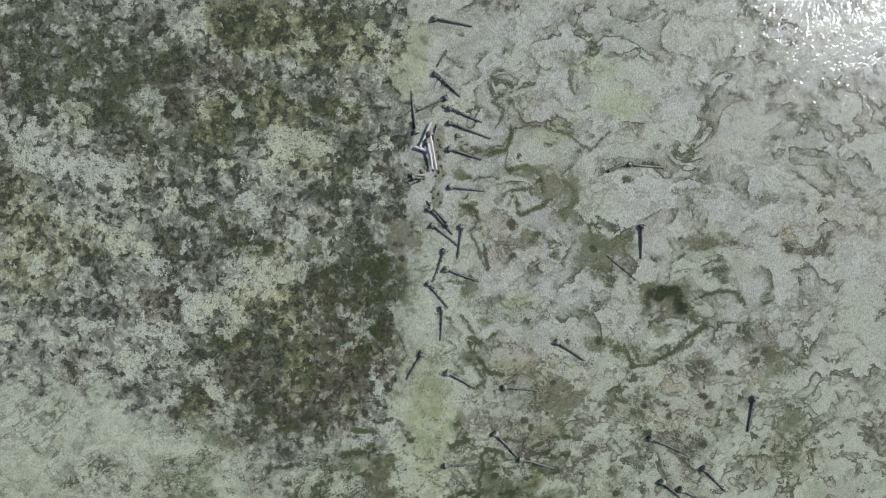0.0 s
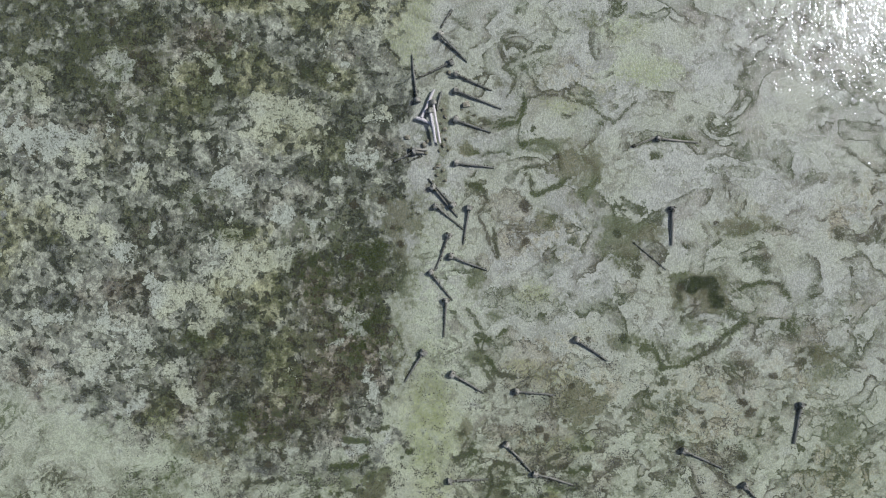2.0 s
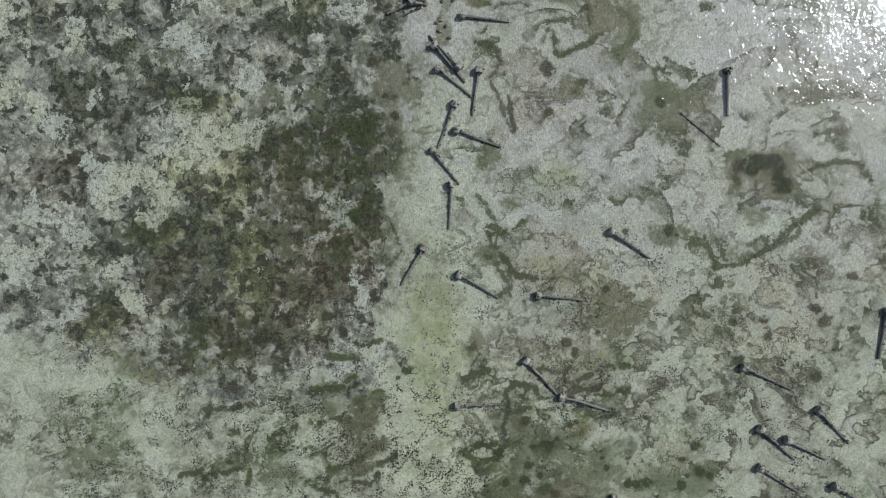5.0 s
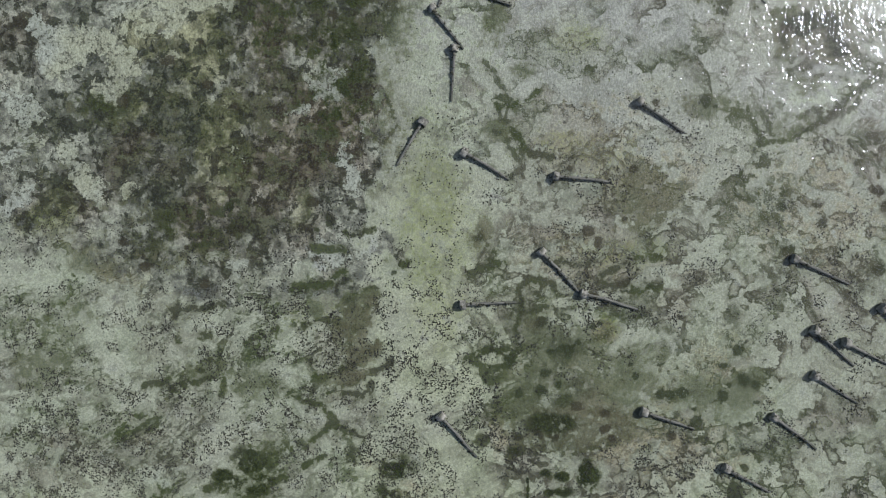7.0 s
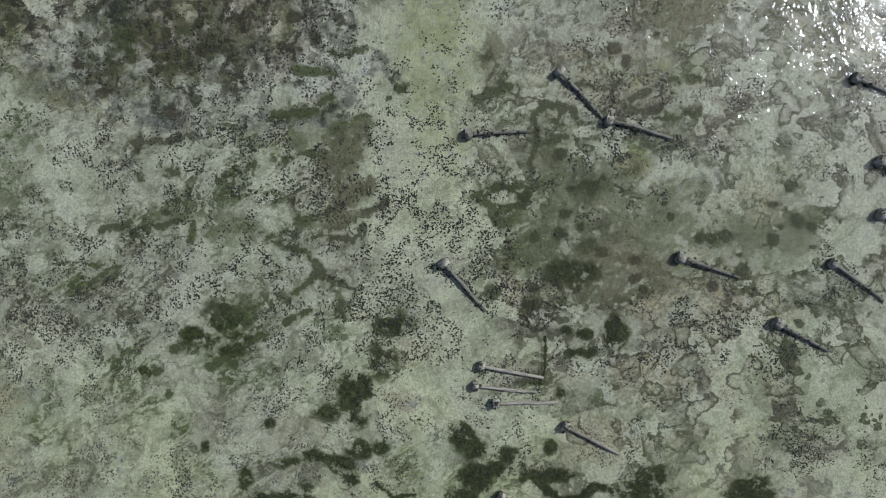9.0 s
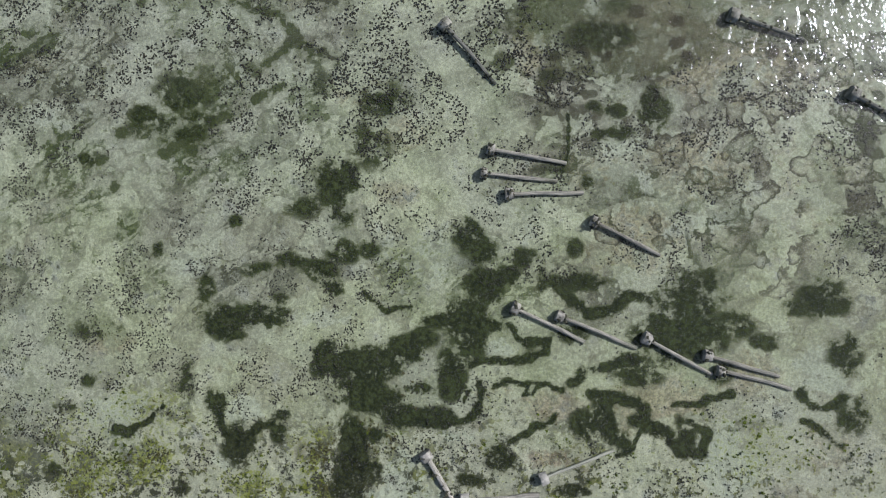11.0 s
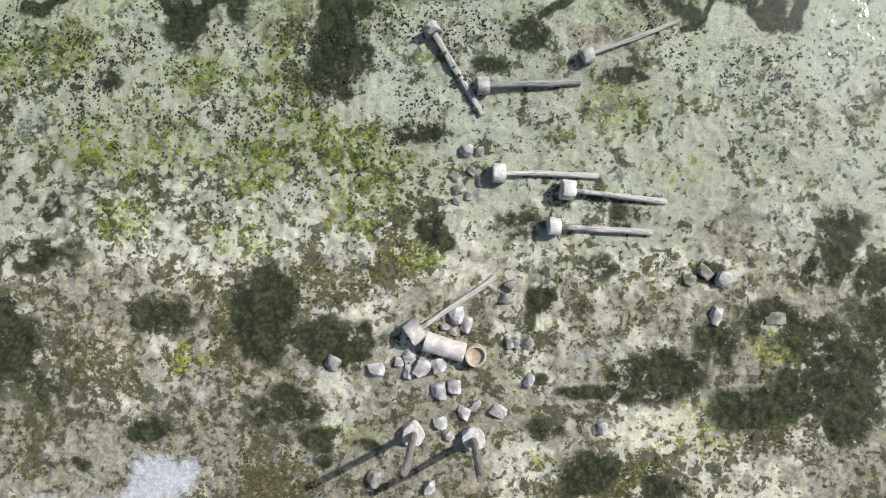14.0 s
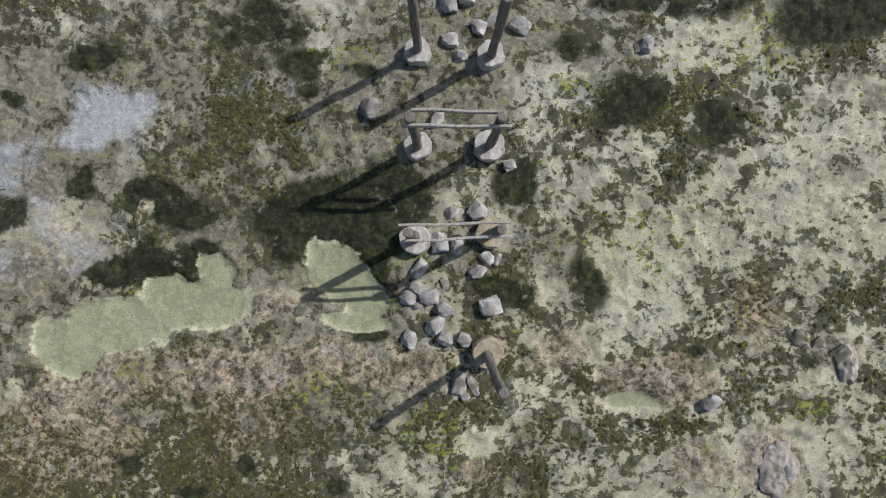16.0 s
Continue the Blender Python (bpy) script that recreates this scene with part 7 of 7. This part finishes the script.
stone(8.61, -14.14, 0.37, 0.34, STONE, OUTCROP, 0.3)
stone(9.05, -14.69, 0.40, 0.31, STONE, OUTCROP, 0.3)
stone(8.42, -14.78, 0.28, 0.25, STONE, OUTCROP, 0.3)
stone(5.18, -3.10, 0.37, 0.37, STONE_DARK, OUTCROP, 0.3)
stone(8.34, 1.92, 0.47, 0.40, STONE_DARK, OUTCROP, 0.3)
stone(8.86, 2.20, 0.62, 0.44, STONE_DARK, OUTCROP, 0.3)
stone(11.14, 0.65, 0.73, 0.47, STONE_DARK, OUTCROP, 0.3)


def ledge(x, y, rx, ry, turn, seed):
    """A low shelf of flaking reef rock, stepped and broken at its rim."""
    bm = bmesh.new()
    rings, around = 16, 56
    off = Vector((seed * 3.7, seed * 1.3, 0))
    loops = []
    for i in range(1, rings + 1):
        f, loop = i / rings, []
        for k in range(around):
            a = 2 * math.pi * k / around
            wide = 1 + 0.35 * noise.noise(Vector((2 * math.cos(a), 2 * math.sin(a), seed)))
            px, py = f * wide * rx * math.cos(a), f * wide * ry * math.sin(a)
            rise = 0.5 + 0.9 * noise.noise(Vector((px * 1.6, py * 1.6, 0)) + off) + 0.3 * noise.noise(Vector((px * 5, py * 5, 2)) + off)
            step = math.floor(max(0.0, rise) * 5) / 5
            z = (0.02 + 0.09 * (0.75 * step + 0.25 * rise)) * (1 - f ** 5) - 0.06 * f ** 5 + 0.045 * noise.noise(Vector((px * 9, py * 9, 5)))
            loop.append(bm.verts.new((px, py, z)))
        loops.append(loop)
    top = bm.verts.new((0, 0, loops[0][0].co.z))
    for k in range(around):
        bm.faces.new((top, loops[0][k], loops[0][(k + 1) % around]))
    for a, b in zip(loops, loops[1:]):
        for k in range(around):
            bm.faces.new((a[k], b[k], b[(k + 1) % around], a[(k + 1) % around]))
    ob = part("reef_ledge", bm, LEDGE, None)
    ob.matrix_world = pose(x, y, level(x, y) + 0.02, 0, 0, turn)
    return tagged(ob, "pale pinkish flaking reef rock ledge on the flat", "rock")


ledge(8.83, -14.61, 0.5, 0.75, -12, 3)
ledge(10.72, -11.75, 0.3, 0.6, 10, 5)


# ---- snails: black specks in drifts over the sand ----
def scatter(count, box, seed, keep):
    rnd = np.random.RandomState(seed)
    x, y = rnd.uniform(box[0], box[1], count), rnd.uniform(box[2], box[3], count)
    k = keep(x, y) > rnd.rand(count)
    return x[k], y[k]


def lumps(name, xs, ys, radius, flat, material, seed, stretch=1.6):
    """Many small eight-sided lumps in one mesh."""
    rnd = np.random.RandomState(seed)
    n = len(xs)
    size, turn = radius * rnd.uniform(0.6, 1.25, n), rnd.uniform(0, 6.28, n)
    i = np.clip(np.searchsorted(GX, xs), 1, len(GX) - 1)
    j = np.clip(np.searchsorted(GY, ys), 1, len(GY) - 1)
    z = LEVEL[j, i]
    corners = np.array([(1, 0, 0), (0, 1, 0), (-1, 0, 0), (0, -1, 0), (0, 0, 1), (0, 0, -0.5), (0.65, 0.65, 0.45), (-0.65, 0.65, 0.45), (-0.65, -0.65, 0.45), (0.65, -0.65, 0.45)])
    faces = np.array([(0, 6, 9), (1, 7, 6), (2, 8, 7), (3, 9, 8), (4, 9, 6), (4, 6, 7), (4, 7, 8), (4, 8, 9), (0, 1, 6), (1, 2, 7), (2, 3, 8), (3, 0, 9)])
    p = corners[None] * size[:, None, None] * rnd.uniform(0.75, 1.2, (n, len(corners), 1))
    px, py, pz = p[..., 0] * rnd.uniform(1, stretch, (n, 1)), p[..., 1], p[..., 2] * flat
    co = np.stack([xs[:, None] + px * np.cos(turn)[:, None] - py * np.sin(turn)[:, None], ys[:, None] + px * np.sin(turn)[:, None] + py * np.cos(turn)[:, None], z[:, None] + pz + size[:, None] * 0.2 * flat], -1)
    index = (faces[None] + (np.arange(n) * len(corners))[:, None, None]).reshape(-1, 3)
    me = bpy.data.meshes.new(name)
    me.vertices.add(n * len(corners))
    me.vertices.foreach_set("co", co.astype(np.float32).ravel())
    me.loops.add(index.size)
    me.loops.foreach_set("vertex_index", index.astype(np.int32).ravel())
    me.polygons.add(len(index))
    me.polygons.foreach_set("loop_start", np.arange(0, index.size, 3, dtype=np.int32))
    me.update(calc_edges=True)
    me.materials.append(material)
    return new(name, me)


def drift(x, y):
    zone = smooth(y - 3 * smooth(x, -2, 2), 2, 9) * (1 - smooth(y, 40, 56)) * (1 - 0.5 * smooth(y, 32, 44)) * (1 - 0.7 * smooth(y, 10, 16) * (1 - smooth(y, 16, 20)) * smooth(x, -4, 0))
    return zone * smooth(clouds(x, y, 0.28, 3, 110) + 0.12 * (1 - smooth(x, -4, 2)), 0.36, 0.62) * smooth(clouds(x, y, 1.3, 2, 120), 0.42, 0.7) * (0.45 + 0.55 * smooth(clouds(x, y, 3.0, 1, 125), 0.4, 0.7))


sx, sy = scatter(400000, (-28, 28, 3, 56), 5, drift)
for hx, hy, tx, ty in PILE_LINES:
    if 20 < hy < 52:
        near = np.random.RandomState(int(hx * 7 + hy * 13) % 9999 + 1)
        f, off = near.rand(70) * 1.15, near.normal(0, 0.3, 70)
        sx = np.append(sx, hx + (tx - hx) * f - (ty - hy) * off / 3.4)
        sy = np.append(sy, hy + (ty - hy) * f + (tx - hx) * off / 3.4)
tagged(lumps("snails", sx, sy, 0.033 + 0.006 * smooth(sy, 18, 30), 0.7, SNAIL, 6), "small black sea snails strewn in drifts on sand", "snails", kind="stuff")


def turf_here(x, y):
    i = np.clip(np.searchsorted(GX, x), 0, len(GX) - 1)
    j = np.clip(np.searchsorted(GY, y), 0, len(GY) - 1)
    return (1 - smooth(y, 8, 15)) * smooth(TURF[j, i], 0.62, 1.1) * (1 - smooth(FIELDS["pool"][j, i], 0.2, 0.5)) * (1 - 0.75 * FIELDS["brown"][j, i]) * (1 - smooth(FIELDS["dark"][j, i], 0.3, 0.6))


def tufts(name, xs, ys, material, seed, least=0.035, most=0.085):
    """Many low star-shaped tufts of five leaves in one mesh."""
    rnd = np.random.RandomState(seed)
    n = len(xs)
    i = np.clip(np.searchsorted(GX, xs), 1, len(GX) - 1)
    j = np.clip(np.searchsorted(GY, ys), 1, len(GY) - 1)
    z = LEVEL[j, i]
    size, turn = rnd.uniform(least, most, n), rnd.uniform(0, 6.28, n)
    co = np.zeros((n, 16, 3))
    co[:, 0] = (0, 0, 0.012)
    for k in range(5):
        a = turn + k * 1.257 + rnd.uniform(-0.4, 0.4, n)
        long, high, wide = size * rnd.uniform(0.6, 1.2, n), rnd.uniform(0.01, 0.05, n), rnd.uniform(0.45, 0.75, n)
        for m, (r, off, h) in enumerate(((0.55, -1, 0.9), (0.55, 1, 0.9), (1.0, 0, 0.25))):
            b = a + off * wide
            co[:, 1 + 3 * k + m] = np.stack([long * r * np.cos(b), long * r * np.sin(b), high * h], -1)
    co += np.stack([xs, ys, z], -1)[:, None]
    faces = np.array([f for k in range(5) for f in ((0, 1 + 3 * k, 2 + 3 * k), (1 + 3 * k, 3 + 3 * k, 2 + 3 * k))])
    index = (faces[None] + (np.arange(n) * 16)[:, None, None]).reshape(-1, 3)
    me = bpy.data.meshes.new(name)
    me.vertices.add(n * 16)
    me.vertices.foreach_set("co", co.astype(np.float32).ravel())
    me.loops.add(index.size)
    me.loops.foreach_set("vertex_index", index.astype(np.int32).ravel())
    me.polygons.add(len(index))
    me.polygons.foreach_set("loop_start", np.arange(0, index.size, 3, dtype=np.int32))
    me.update(calc_edges=True)
    me.materials.append(material)
    return new(name, me)


wx, wy = scatter(300000, (-17, 17, -23, 16), 8, turf_here)
tagged(tufts("weed_tufts", wx, wy, TUFT, 9), "olive and brown turf weed tufts on the mud", "weed", kind="stuff")


def clump_here(x, y):
    i = np.clip(np.searchsorted(GX, x), 0, len(GX) - 1)
    j = np.clip(np.searchsorted(GY, y), 0, len(GY) - 1)
    zone = (0.16 + 0.84 * smooth(y, -4, 3)) * (1 - smooth(y + 3 * (clouds(x, y, 0.2, 3, 140) - 0.5), 11, 15))
    bed = 0.35 * FIELDS["green"][j, i] + 0.2
    drifts = smooth(clouds(x, y, 0.5, 3, 150) + 0.2 * FIELDS["green"][j, i], 0.42, 0.75) * smooth(clouds(x, y, 2.6, 2, 155), 0.5, 0.66)
    return zone * bed * drifts * (1 - 0.8 * FIELDS["pale"][j, i]) * (1 - smooth(FIELDS["dark"][j, i], 0.3, 0.6)) * (1 - smooth(FIELDS["pool"][j, i], 0.05, 0.25))


vx, vy = scatter(240000, (-24, 24, -20, 17), 18, clump_here)
tagged(tufts("green_weed_tufts", vx, vy, TUFT_GREEN, 19, 0.035, 0.1), "vivid and dark green weed tufts on pale mud", "weed", kind="stuff")
